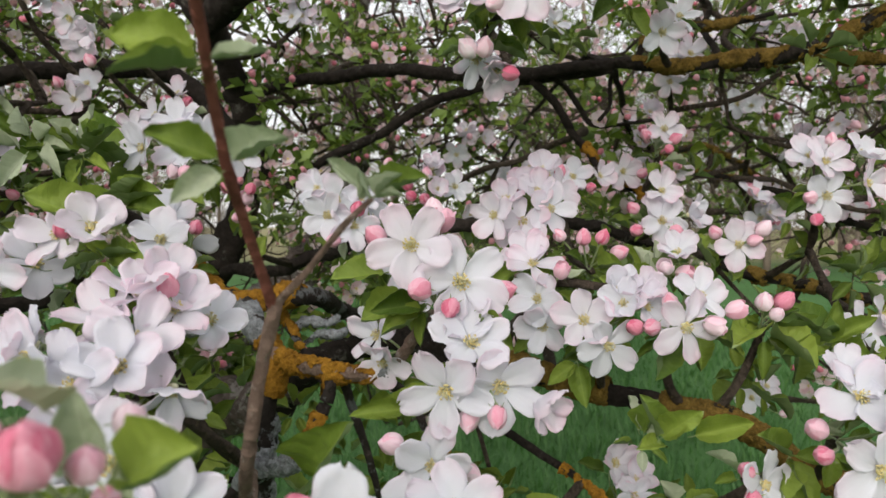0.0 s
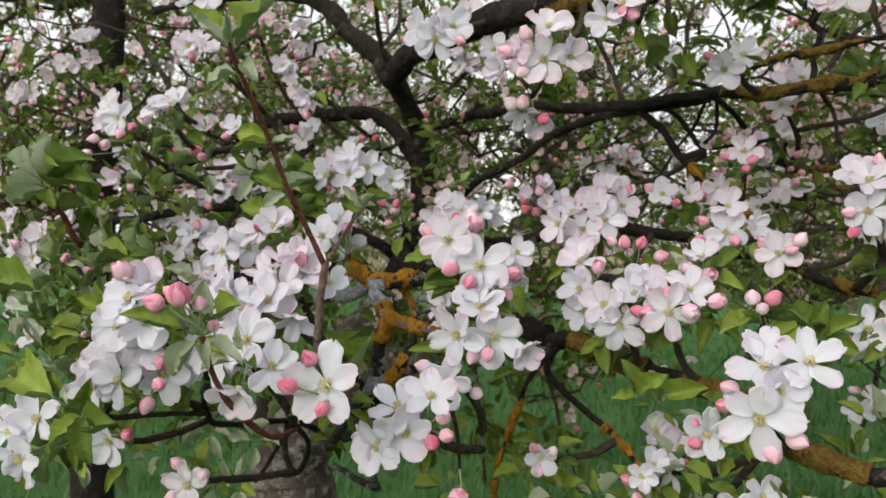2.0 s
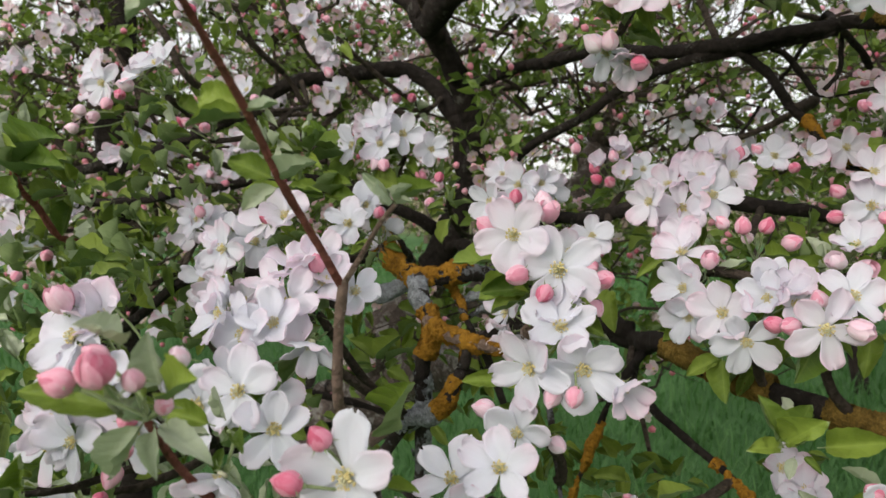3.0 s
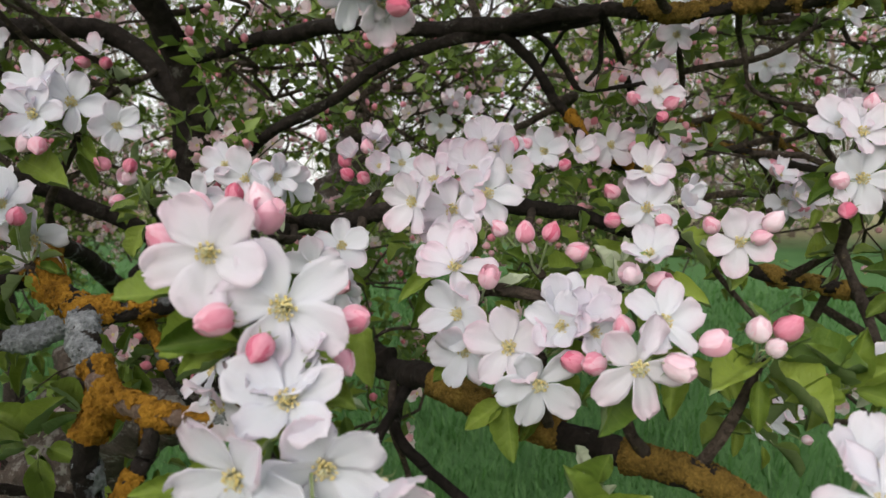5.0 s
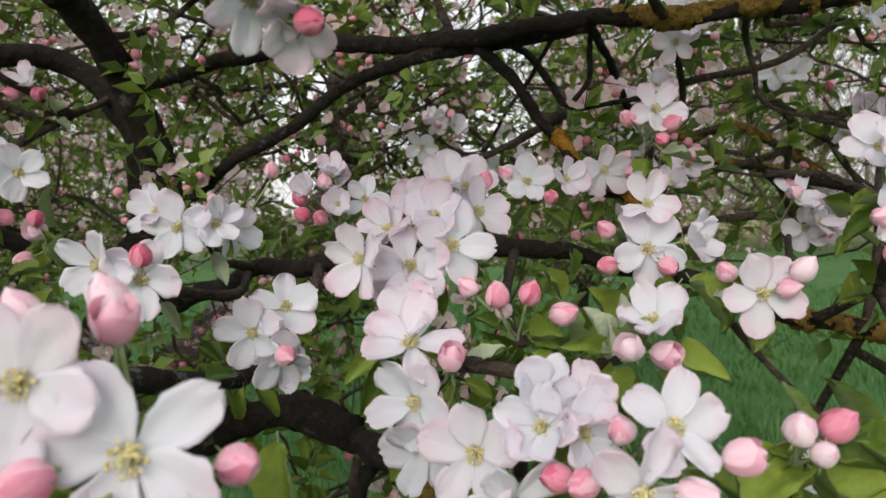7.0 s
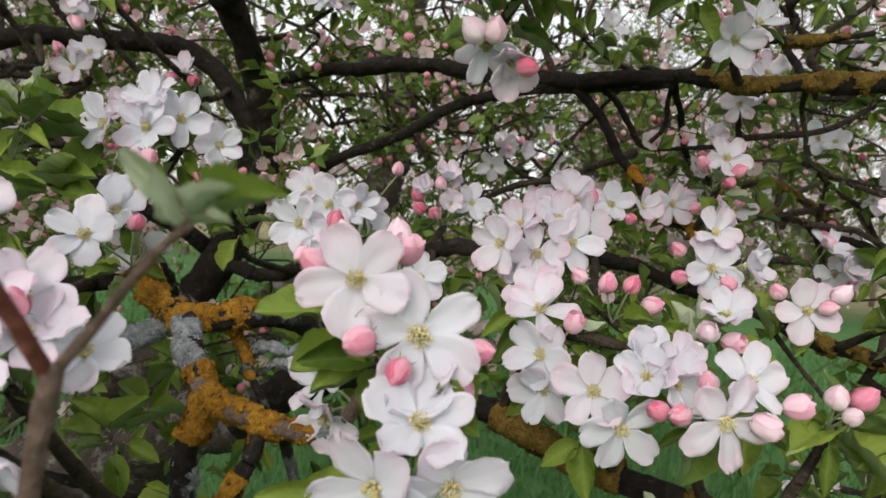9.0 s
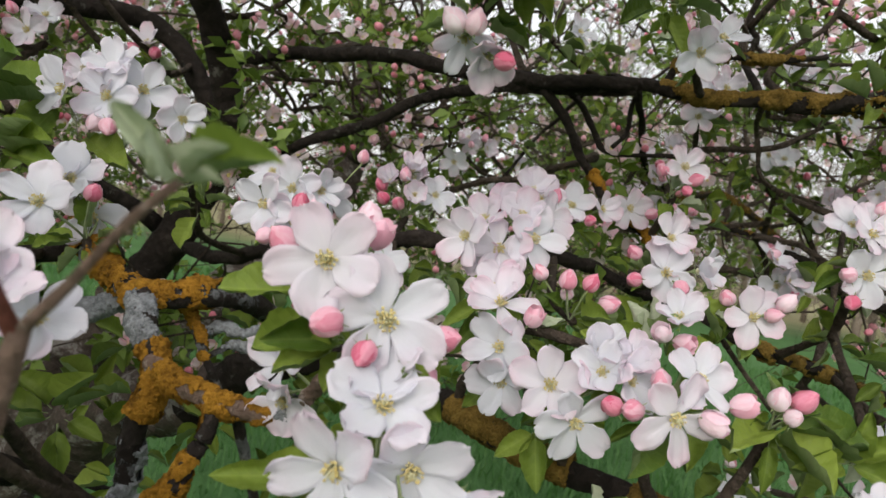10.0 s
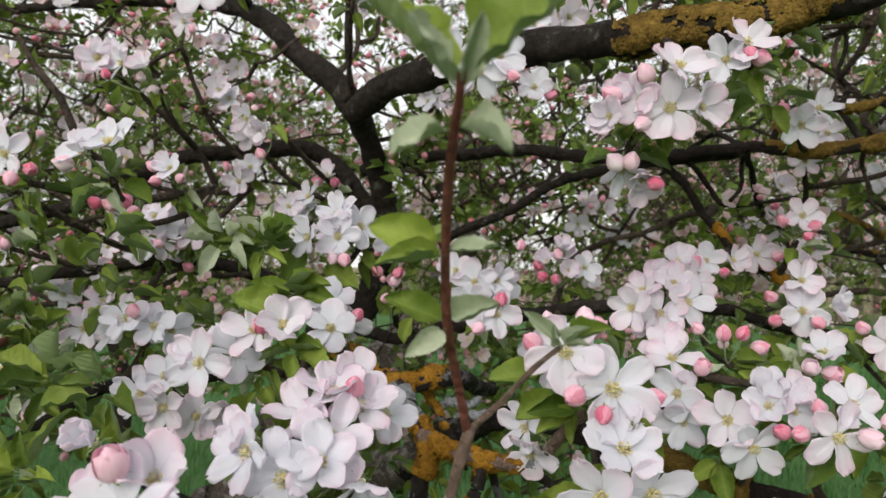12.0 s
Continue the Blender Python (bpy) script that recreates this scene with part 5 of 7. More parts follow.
cluster([], [(-0.186, 0.617, 1.427, 2.0, 0.0, 0.0), (-0.203, 0.61, 1.437, 1.4, -0.6, 0.4), (-0.180, 0.61, 1.436, 1.4, 0.4, 0.4), (-0.195, 0.615, 1.408, 1.4, -0.2, -0.2)], 4, (-0.187, 0.645, 1.42), (-0.2, 0.82, 1.36))
# near buds on the red spur
cluster([], [(-0.08, 0.123, 1.357, 1.65, 0.25, 0.5), (-0.074, 0.133, 1.351, 1.0, 0.3, 0.6), (-0.075, 0.154, 1.354, 1.05, 0.2, 0.7), (-0.102, 0.14, 1.355, 1.1, -0.4, 0.4), (-0.095, 0.12, 1.351, 1.3, -0.6, 0.2), (-0.079, 0.15, 1.336, 0.9, 0.3, 0.2)], 0, (-0.086, 0.148, 1.330), None)
leaf((-0.075, 0.148, 1.340), (-0.056, 0.141, 1.353), (-0.1, -0.6, 0.8), False, 1.2)
leaf((-0.085, 0.14, 1.359), (-0.088, 0.125, 1.372), (0.1, -0.6, 0.8), True, 1.0)
leaf((-0.083, 0.153, 1.340), (-0.086, 0.148, 1.362), (0.1, -0.7, 0.7), True, 1.0)
leaf((-0.090, 0.150, 1.332), (-0.121, 0.122, 1.345), (0.1, -0.85, 0.5), False, 0.8)
leaf((-0.091, 0.152, 1.328), (-0.108, 0.146, 1.304), (0.3, -0.8, 0.5), True, 0.95)
leaf((-0.087, 0.152, 1.328), (-0.062, 0.156, 1.315), (0.1, -0.6, 0.8), True, 0.7)
leaf((-0.089, 0.150, 1.328), (-0.098, 0.140, 1.345), (0.3, -0.8, 0.5), True, 0.6)
leaf((-0.088, 0.149, 1.330), (-0.080, 0.138, 1.342), (0.0, -0.8, 0.5), True, 0.6)
leaf((-0.088, 0.153, 1.326), (-0.074, 0.140, 1.314), (0.2, -0.6, 0.8), True, 0.7)
# the low group at the tree's side
cluster([(-0.217, 0.21, 1.319, 4.0, 0.1, 0.2, 14), (-0.223, 0.216, 1.277, 4.0, 0.1, 0.0, 10), (-0.197, 0.236, 1.280, 4.0, 0.2, 0.0, 10), (-0.240, 0.225, 1.305, 4.2, -0.2, 0.2, 14), (-0.205, 0.225, 1.304, 4.0, 0.3, 0.3, 16), (-0.232, 0.23, 1.325, 4.2, 0.0, 0.8, 16)],
        [(-0.200, 0.22, 1.258, 1.5, 0.1, -0.6), (-0.185, 0.22, 1.293, 1.4, 0.6, 0.1), (-0.183, 0.215, 1.277, 1.3, 0.5, -0.2)], 7, (-0.222, 0.25, 1.29), (-0.30, 0.40, 1.22), pink=0.1)
cluster([(-0.152, 0.240, 1.300, 4.4, 0.1, 0.1, 12), (-0.124, 0.240, 1.311, 4.2, 0.2, 0.4, 16), (-0.102, 0.240, 1.293, 4.0, 0.6, 0.7, 18), (-0.190, 0.270, 1.286, 4.4, -0.2, 0.2, 16)], [], 5, (-0.135, 0.268, 1.282), (-0.155, 0.345, 1.22), pink=0.1)
cluster([(-0.196, 0.200, 1.341, 4.2, 0.0, 0.5, 16), (-0.252, 0.222, 1.269, 4.2, 0.0, 0.0, 12), (-0.240, 0.218, 1.286, 4.0, 0.2, 0.2, 14), (-0.185, 0.205, 1.325, 4.0, 0.4, 0.1, 18)], [(-0.20, 0.195, 1.362, 2.0, 0.0, 0.8)], 6, (-0.215, 0.245, 1.305), (-0.27, 0.36, 1.24), pink=0.1)
blossom(-0.262, 0.268, 1.347, 3.4, 0.1, 0.6, 66, (-0.24, 0.28, 1.31))
cluster([(-0.392, 0.482, 1.391, 4.2, -0.1, 0.5, 16), (-0.37, 0.487, 1.385, 4.0, 0.3, 0.3, 20), (-0.41, 0.49, 1.38, 4.0, -0.3, 0.2, 20)], [(-0.38, 0.47, 1.40, 1.4, 0.1, 0.8)], 6, (-0.39, 0.51, 1.372), (-0.42, 0.5, 1.325))
cluster([(-0.331, 0.443, 1.326, 4.2, 0.1, -0.1, 12), (-0.352, 0.445, 1.335, 4.2, -0.2, 0.2, 14), (-0.31, 0.455, 1.318, 4.0, 0.3, -0.2, 14), (-0.335, 0.45, 1.348, 4.0, 0.1, 0.6, 18)], [], 6, (-0.335, 0.475, 1.325), (-0.37, 0.51, 1.333))
cluster([(-0.204, 0.270, 1.181, 4.2, 0.1, 0.0, 10)], [(-0.222, 0.275, 1.195, 1.3, -0.5, 0.5), (-0.188, 0.27, 1.192, 1.3, 0.5, 0.5), (-0.218, 0.265, 1.17, 1.2, -0.5, -0.3)], 4, (-0.205, 0.3, 1.175), (-0.22, 0.45, 1.13))
cluster([(-0.315, 0.22, 1.235, 4.4, 0.2, 0.1, 12), (-0.32, 0.21, 1.205, 4.4, 0.1, -0.2, 12), (-0.345, 0.22, 1.22, 4.2, -0.2, 0.1, 14), (-0.27, 0.25, 1.215, 4.0, 0.4, -0.3, 26)], [(-0.25, 0.25, 1.222, 1.3, 0.7, 0.2)], 6, (-0.31, 0.255, 1.215), (-0.33, 0.42, 1.17))
# hanging trusses overhead
cluster([(0.051, 0.425, 1.554, 4.3, 0.05, -0.1, 10), (0.056, 0.418, 1.580, 4.2, 0.3, 0.8, 18), (0.034, 0.432, 1.562, 3.8, -0.5, 0.1, 24), (0.072, 0.432, 1.556, 3.8, 0.8, 0.0, 34)],
        [(0.012, 0.43, 1.566, 1.7, -0.8, 0.3), (0.034, 0.42, 1.578, 1.6, -0.4, 0.7), (0.032, 0.42, 1.542, 1.5, -0.3, -0.4)], 6, (0.045, 0.46, 1.56), (0.06, 0.55, 1.64), (0, -0.3, -0.4), pink=0.85)
blossom(0.012, 0.427, 1.549, 3.6, -0.6, -0.2, 50, (0.045, 0.46, 1.56))
cluster([(0.023, 0.456, 1.517, 3.7, -0.1, -1.3, 26), (0.036, 0.462, 1.510, 3.5, 0.5, -1.2, 34)], [(0.016, 0.44, 1.520, 1.7, -0.5, 0.3), (0.028, 0.44, 1.521, 1.6, 0.1, 0.3), (0.047, 0.45, 1.505, 1.4, 0.7, -0.3)], 5, (0.028, 0.475, 1.532), (0.045, 0.47, 1.56), (0, -0.3, 0.2))
cluster([(-0.091, 0.513, 1.612, 4.6, 0.05, -0.35, 10), (-0.11, 0.52, 1.625, 4.2, -0.5, -0.1, 18), (-0.075, 0.52, 1.625, 4.2, 0.5, 0.0, 20)], [(-0.06, 0.51, 1.605, 1.4, 0.6, -0.3)], 4, (-0.09, 0.55, 1.64), (-0.05, 0.60, 1.655))
cluster([(0.113, 0.468, 1.612, 4.0, 0.2, 0.4, 18), (0.10, 0.47, 1.60, 3.6, -0.4, 0.2, 26)], [(0.124, 0.465, 1.60, 1.6, 0.5, -0.4), (0.115, 0.462, 1.602, 1.4, 0.0, -0.4)], 6, (0.125, 0.50, 1.605), (0.14, 0.53, 1.65))
cluster([(0.207, 0.623, 1.584, 4.2, 0.1, -0.2, 16), (0.225, 0.63, 1.60, 3.8, 0.3, 0.5, 24)], [(0.19, 0.62, 1.60, 1.4, -0.5, 0.3)], 6, (0.215, 0.655, 1.60), (0.26, 0.72, 1.59))
cluster([(-0.045, 0.585, 1.615, 3.6, 0.1, 0.2, 22)], [(-0.028, 0.58, 1.607, 1.5, 0.5, -0.2)], 4, (-0.04, 0.61, 1.63), (-0.02, 0.585, 1.65))
cluster([(0.30, 0.48, 1.61, 4.2, 0.1, -0.2, 16), (0.33, 0.47, 1.63, 4.4, -0.2, 0.0, 14), (0.36, 0.47, 1.62, 4.2, 0.4, 0.1, 18)], [(0.345, 0.46, 1.60, 1.6, 0.2, -0.5)], 6, (0.33, 0.51, 1.63), (0.35, 0.48, 1.72))
cluster([(-0.245, 0.33, 1.615, 4.4, 0.1, -0.2, 12), (-0.225, 0.34, 1.63, 4.2, 0.5, 0.0, 16), (-0.262, 0.335, 1.628, 4.2, -0.5, 0.0, 18)], [(-0.215, 0.33, 1.612, 2.0, 0.5, -0.2)], 5, (-0.24, 0.37, 1.635), (-0.245, 0.378, 1.66))
# upper side, smaller trusses
cluster([(-0.434, 0.607, 1.543, 3.6, 0.0, 0.2, 34)], [(-0.452, 0.60, 1.545, 1.5, -0.7, 0.4), (-0.445, 0.595, 1.528, 1.5, -0.3, -0.2), (-0.418, 0.60, 1.532, 1.4, 0.5, 0.0)], 5, None, (-0.47, 0.75, 1.55))
cluster([(-0.45, 0.80, 1.555, 4.2, 0.1, 0.0, 18), (-0.44, 0.81, 1.575, 3.8, 0.1, 0.6, 30)], [(-0.465, 0.79, 1.575, 1.5, -0.4, 0.6)], 5, None, (-0.50, 0.9, 1.61))
cluster([(-0.331, 0.822, 1.565, 4.0, 0.0, 0.6, 36)], [(-0.345, 0.815, 1.557, 1.7, -0.4, 0.0), (-0.318, 0.815, 1.556, 1.7, 0.4, 0.0)], 4, None, (-0.36, 0.98, 1.58))
cluster([(-0.361, 0.408, 1.531, 4.2, 0.0, 0.9, 20), (-0.385, 0.41, 1.525, 4.0, -0.4, 0.8, 24)], [(-0.395, 0.40, 1.515, 1.6, -0.5, 0.0)], 6, None, (-0.45, 0.6, 1.52))
cluster([(-0.50, 0.461, 1.533, 4.4, 0.2, 0.0, 10), (-0.52, 0.47, 1.55, 4.2, 0.0, 0.5, 16)], [(-0.49, 0.455, 1.510, 1.6, 0.1, -0.5), (-0.475, 0.46, 1.52, 1.5, 0.6, -0.2)], 6, None, (-0.57, 0.64, 1.58))
cluster([], [(-0.42, 0.509, 1.499, 1.7, 0.0, 0.3), (-0.435, 0.51, 1.495, 1.6, -0.4, 0.2), (-0.455, 0.515, 1.497, 1.6, -0.5, 0.3), (-0.41, 0.51, 1.488, 1.5, 0.3, -0.1)], 6, None, (-0.50, 0.7, 1.50))

# leaves of the young shoots
T = (-0.056, 0.134, 1.489)
leaf(T, (-0.029, 0.131, 1.515), (-0.6, -0.7, 0.3), False, 0.9)
leaf(T, (-0.079, 0.124, 1.514), (0.7, -0.6, 0.2), False, 0.75)
leaf(T, (-0.068, 0.116, 1.503), (0.2, -0.6, 0.7), True, 0.7)
leaf(T, (-0.049, 0.121, 1.506), (0.5, -0.9, 0.1), True, 0.6)
leaf((-0.058, 0.142, 1.482), (-0.041, 0.136, 1.475), (0.2, -0.5, 0.8), True, 0.8)
leaf((-0.059, 0.144, 1.481), (-0.076, 0.136, 1.474), (-0.2, -0.6, 0.7), True, 0.8)
leaf((-0.067, 0.186, 1.446), (-0.093, 0.180, 1.458), (0.1, -0.9, 0.3), False, 1.0)
leaf((-0.067, 0.186, 1.445), (-0.088, 0.172, 1.444), (0.1, -0.8, 0.5), False, 0.9)
leaf((-0.067, 0.184, 1.447), (-0.048, 0.182, 1.448), (0.1, -0.7, 0.6), True, 0.8)
leaf((-0.069, 0.207, 1.420), (-0.092, 0.200, 1.430), (0.1, -0.9, 0.4), False, 1.0)
leaf((-0.069, 0.207, 1.420), (-0.050, 0.203, 1.429), (0.1, -0.8, 0.5), True, 0.8)
leaf((-0.069, 0.208, 1.418), (-0.083, 0.198, 1.408), (0.3, -0.9, 0.2), True, 0.9)
S0 = (-0.025, 0.231, 1.410)
leaf(S0, (-0.007, 0.230, 1.420), (-0.4, -0.75, 0.6), False, 0.62)
leaf(S0, (-0.016, 0.225, 1.419), (-0.5, -0.75, 0.5), True, 0.6)
leaf(S0, (-0.040, 0.227, 1.424), (-0.2, -0.85, 0.5), True, 0.55)
leaf(S0, (-0.015, 0.226, 1.412), (-0.3, -0.7, 0.6), True, 0.55)
leaf(S0, (-0.029, 0.220, 1.418), (-0.3, -0.8, 0.4), True, 0.6)
# larger single leaves that stand clear of the trusses
leaf((-0.032, 0.398, 1.372), (-0.068, 0.392, 1.367), (0.1, -0.8, 0.6))
leaf((-0.018, 0.398, 1.356), (-0.050, 0.390, 1.346), (0.1, -0.8, 0.6))
leaf((-0.010, 0.395, 1.350), (-0.036, 0.38, 1.338), (0.3, -0.6, 0.7))
leaf((0.010, 0.385, 1.342), (0.040, 0.37, 1.332), (0.0, -0.8, 0.6))
leaf((0.0, 0.395, 1.290), (-0.035, 0.375, 1.298), (0.1, -0.7, 0.7))
leaf((0.165, 0.47, 1.325), (0.150, 0.445, 1.295), (0.2, -0.9, 0.2))
leaf((0.175, 0.545, 1.352), (0.168, 0.52, 1.335), (0.0, -0.9, 0.3))
leaf((0.172, 0.545, 1.352), (0.164, 0.538, 1.384), (0.9, -0.3, 0.1), True, 0.4)
leaf((0.174, 0.545, 1.352), (0.170, 0.533, 1.379), (-0.9, -0.3, 0.1), True, 0.4)
leaf((0.172, 0.545, 1.350), (0.150, 0.525, 1.345), (0.2, -0.7, 0.7), False, 0.9)
leaf((0.240, 0.49, 1.325), (0.205, 0.455, 1.318), (0.1, -0.5, 0.85))
leaf((0.242, 0.49, 1.325), (0.285, 0.465, 1.33), (-0.1, -0.5, 0.85))
leaf((0.245, 0.49, 1.322), (0.262, 0.45, 1.305), (0.0, -0.6, 0.8))
leaf((0.265, 0.60, 1.372), (0.258, 0.575, 1.352), (0.2, -0.9, 0.2))
leaf((0.232, 0.615, 1.392), (0.252, 0.595, 1.362), (0.3, -0.8, 0.4), False, 0.9)
leaf((0.230, 0.615, 1.388), (0.205, 0.595, 1.368), (-0.1, -0.7, 0.6), False, 0.9)
leaf((0.196, 0.548, 1.352), (0.226, 0.525, 1.352), (0.0, -0.6, 0.8), False, 0.9)
leaf((0.196, 0.548, 1.350), (0.212, 0.522, 1.330), (0.1, -0.8, 0.5), False, 0.9)
leaf((0.200, 0.50, 1.322), (0.222, 0.475, 1.306), (0.1, -0.8, 0.5), False, 0.9)
leaf((0.198, 0.50, 1.322), (0.190, 0.472, 1.296), (-0.1, -0.9, 0.3), False, 0.85)
leaf((0.085, 0.545, 1.318), (0.060, 0.525, 1.300), (0.1, -0.8, 0.5), False, 0.9)
leaf((0.062, 0.545, 1.365), (0.038, 0.525, 1.350), (0.1, -0.8, 0.5), False, 0.9)
leaf((0.064, 0.545, 1.360), (0.046, 0.525, 1.332), (0.2, -0.9, 0.3), False, 0.85)
leaf((-0.21, 0.40, 1.40), (-0.245, 0.38, 1.42), (0.0, -0.7, 0.7))
leaf((-0.27, 0.58, 1.46), (-0.32, 0.56, 1.455), (0.0, -0.7, 0.7))
leaf((-0.27, 0.58, 1.46), (-0.33, 0.58, 1.48), (0.2, -0.7, 0.7))
leaf((-0.27, 0.585, 1.46), (-0.285, 0.565, 1.425), (0.2, -0.9, 0.2))
leaf((-0.26, 0.60, 1.44), (-0.215, 0.585, 1.42), (0.0, -0.7, 0.7))
SOFT = [(-0.285, 0.52, 1.335), (-0.33, 0.40, 1.29), (-0.30, 0.33, 1.36), (-0.36, 0.36, 1.36), (-0.42, 0.42, 1.33), (-0.16, 0.60, 1.40), (0.03, 0.72, 1.37), (0.30, 0.55, 1.30), (0.37, 0.50, 1.36), (0.12, 0.60, 1.33), (0.16, 0.60, 1.34), (0.2, 0.65, 1.35), (-0.05, 0.62, 1.33), (0.42, 0.62, 1.40), (-0.25, 0.33, 1.25)]
for q in SOFT:
    rosette(q, 5, 0.040, (0, -0.3, 0.1), 1.0, True)

FANS = [
    ((-0.286, 0.52, 1.457), [(-0.309, 0.5, 1.476), (-0.334, 0.5, 1.452), (-0.284, 0.5, 1.424), (-0.246, 0.5, 1.476), (-0.322, 0.5, 1.465)]),
    ((-0.247, 0.5, 1.416), [(-0.205, 0.485, 1.412), (-0.212, 0.48, 1.429), (-0.285, 0.485, 1.425), (-0.275, 0.48, 1.402), (-0.226, 0.48, 1.438)]),
    ((-0.207, 0.4, 1.381), [(-0.226, 0.385, 1.377), (-0.184, 0.385, 1.387), (-0.199, 0.38, 1.360), (-0.174, 0.385, 1.37), (-0.215, 0.385, 1.398)]),
    ((0.141, 0.42, 1.260), [(0.130, 0.41, 1.292), (0.158, 0.40, 1.285), (0.122, 0.40, 1.262)]),
    ((0.160, 0.42, 1.262), [(0.196, 0.405, 1.276)]),
    ((0.218, 0.405, 1.256), [(0.226, 0.385, 1.230), (0.190, 0.39, 1.273), (0.247, 0.39, 1.253), (0.205, 0.385, 1.234)]),
    ((0.284, 0.48, 1.312), [(0.312, 0.465, 1.335), (0.284, 0.465, 1.346), (0.262, 0.47, 1.338), (0.312, 0.47, 1.306), (0.25, 0.465, 1.31)]),
    ((-0.062, 0.30, 1.278), [(-0.045, 0.27, 1.316)]),
    ((-0.020, 0.385, 1.291), [(-0.052, 0.37, 1.292)]),
    ((0.104, 0.50, 1.296), [(0.106, 0.48, 1.266), (0.08, 0.49, 1.28)]),
    ((0.028, 0.45, 1.350), [(0.035, 0.43, 1.322)]),
    ((-0.010, 0.40, 1.352), [(-0.040, 0.375, 1.352), (0.030, 0.385, 1.334)]),
]
for spur, tips in FANS:
    for tip in tips:
        leaf(spur, tip, (rng.uniform(-0.3, 0.3), -0.7, rng.uniform(0.3, 0.8)), False, rng.uniform(0.72, 0.98))
# blush flowers crowded on top of the row
blossom(0.082, 0.570, 1.430, 3.7, -0.1, 0.5, 42, (0.08, 0.61, 1.398), radians(15), 1.0)
blossom(0.056, 0.572, 1.424, 3.6, -0.3, 0.6, 40, (0.08, 0.61, 1.398), radians(50), 1.0)
blossom(0.088, 0.585, 1.450, 3.5, 0.1, 0.8, 50, (0.08, 0.61, 1.398), radians(80), 1.0)
blossom(0.150, 0.478, 1.352, 3.4, -0.1, 0.7, 42, (0.125, 0.505, 1.318), radians(25), 1.0)
# half-open blush flowers among the buds behind the row
blossom(-0.030, 0.722, 1.450, 3.2, -0.3, 0.5, 52, (-0.015, 0.755, 1.418), radians(10), 1.0)
blossom(-0.006, 0.716, 1.440, 3.3, 0.1, 0.2, 46, (-0.015, 0.755, 1.418), radians(40), 1.0)
blossom(-0.012, 0.724, 1.464, 3.2, 0.1, 0.9, 55, (-0.015, 0.755, 1.418), radians(65), 1.0)
# buds that hang low by themselves
bud(0.030, 0.28, 1.205, 1.8, 0.1, -0.5, 0.2, (0.02, 0.31, 1.215))
bud(-0.30, 0.12, 1.335, 1.8, 0.1, -0.5, 0.7, (-0.31, 0.15, 1.31))

# ---------------------------------------------------------------- more trusses deeper in the crown
def filler(count, low, high, seed, root=(-0.4, 0.95, 1.5), leaves=6):
    """Trusses of ordinary make-up within a stretch of the crown."""
    r = random.Random(seed)
    for _ in range(count):
        c = Vector([r.uniform(a, b) for a, b in zip(low, high)])
        fl, bu = [], []
        for _ in range(r.choice((1, 2, 2, 3, 3))):
            q = c + Vector((r.gauss(0, 0.017), r.gauss(0, 0.012), r.gauss(0, 0.015)))
            fl.append((*q, r.uniform(3.5, 4.4), r.gauss(0.1, 0.4), r.gauss(0.2, 0.4), r.choice((12, 16, 22, 40))))
        for _ in range(r.choice((0, 1, 2, 3))):
            q = c + Vector((r.gauss(0, 0.024), r.gauss(-0.005, 0.012), r.gauss(0, 0.018)))
            bu.append((*q, r.uniform(1.2, 1.6), r.gauss(0, 0.5), r.gauss(0.2, 0.5)))
        spur = c + Vector((0, 0.03, -0.015))
        way = (Vector(root) - spur).normalized()
        cluster(fl, bu, leaves, spur, spur + way * r.uniform(0.08, 0.16) + Vector((0, 0.03, -0.02)), (0, -0.3, 0.0), 0.036, 0.6, True)


filler(17, (-0.95, 0.55, 1.22), (-0.48, 0.95, 1.48), 101)
filler(17, (-0.95, 0.60, 1.48), (-0.50, 1.05, 1.85), 102)
filler(8, (0.38, 0.68, 1.38), (0.80, 1.05, 1.58), 103, (0.3, 0.73, 1.4))
filler(7, (0.40, 0.60, 1.15), (0.75, 0.90, 1.34), 104, (0.3, 0.6, 1.3))
filler(2, (0.30, 0.62, 1.62), (0.75, 0.90, 1.85), 105, (0.3, 0.7, 1.6))
filler(6, (-0.42, 0.62, 1.70), (-0.12, 0.95, 1.92), 106, (-0.3, 0.8, 1.67))
# near leaves over the low trusses
limb("branch", [(-0.30, 0.40, 1.198), (-0.262, 0.30, 1.225), (-0.235, 0.22, 1.245), (-0.215, 0.18, 1.262)], 0.0030, 0.0018, M_TWIG, apple_tree, "thin dark twig", 6, 8, 0.25, 0.6)
for base, tip, face, wide in (((-0.272, 0.165, 1.284), (-0.214, 0.150, 1.282), (0.1, -0.6, 0.8), 0.95), ((-0.232, 0.158, 1.347), (-0.284, 0.150, 1.352), (0.0, -0.6, 0.8), 0.85), ((-0.212, 0.18, 1.264), (-0.203, 0.165, 1.232), (0.2, -0.9, 0.3), 0.9), ((-0.215, 0.18, 1.262), (-0.228, 0.16, 1.236), (-0.1, -0.9, 0.3), 0.9), ((-0.205, 0.178, 1.25), (-0.172, 0.160, 1.268), (0.0, -0.7, 0.7), 0.85), ((-0.215, 0.18, 1.264), (-0.20, 0.17, 1.288), (0.5, -0.8, 0.2), 0.7)):
    leaf(base, tip, face, False, wide)
for q in ((-0.409, 0.38, 1.282), (-0.41, 0.31, 1.35), (-0.36, 0.34, 1.30), (-0.33, 0.30, 1.20), (-0.28, 0.28, 1.19)):
    rosette(q, 5, 0.044, (0, -0.3, 0.4), 1.0, False, 0.3)
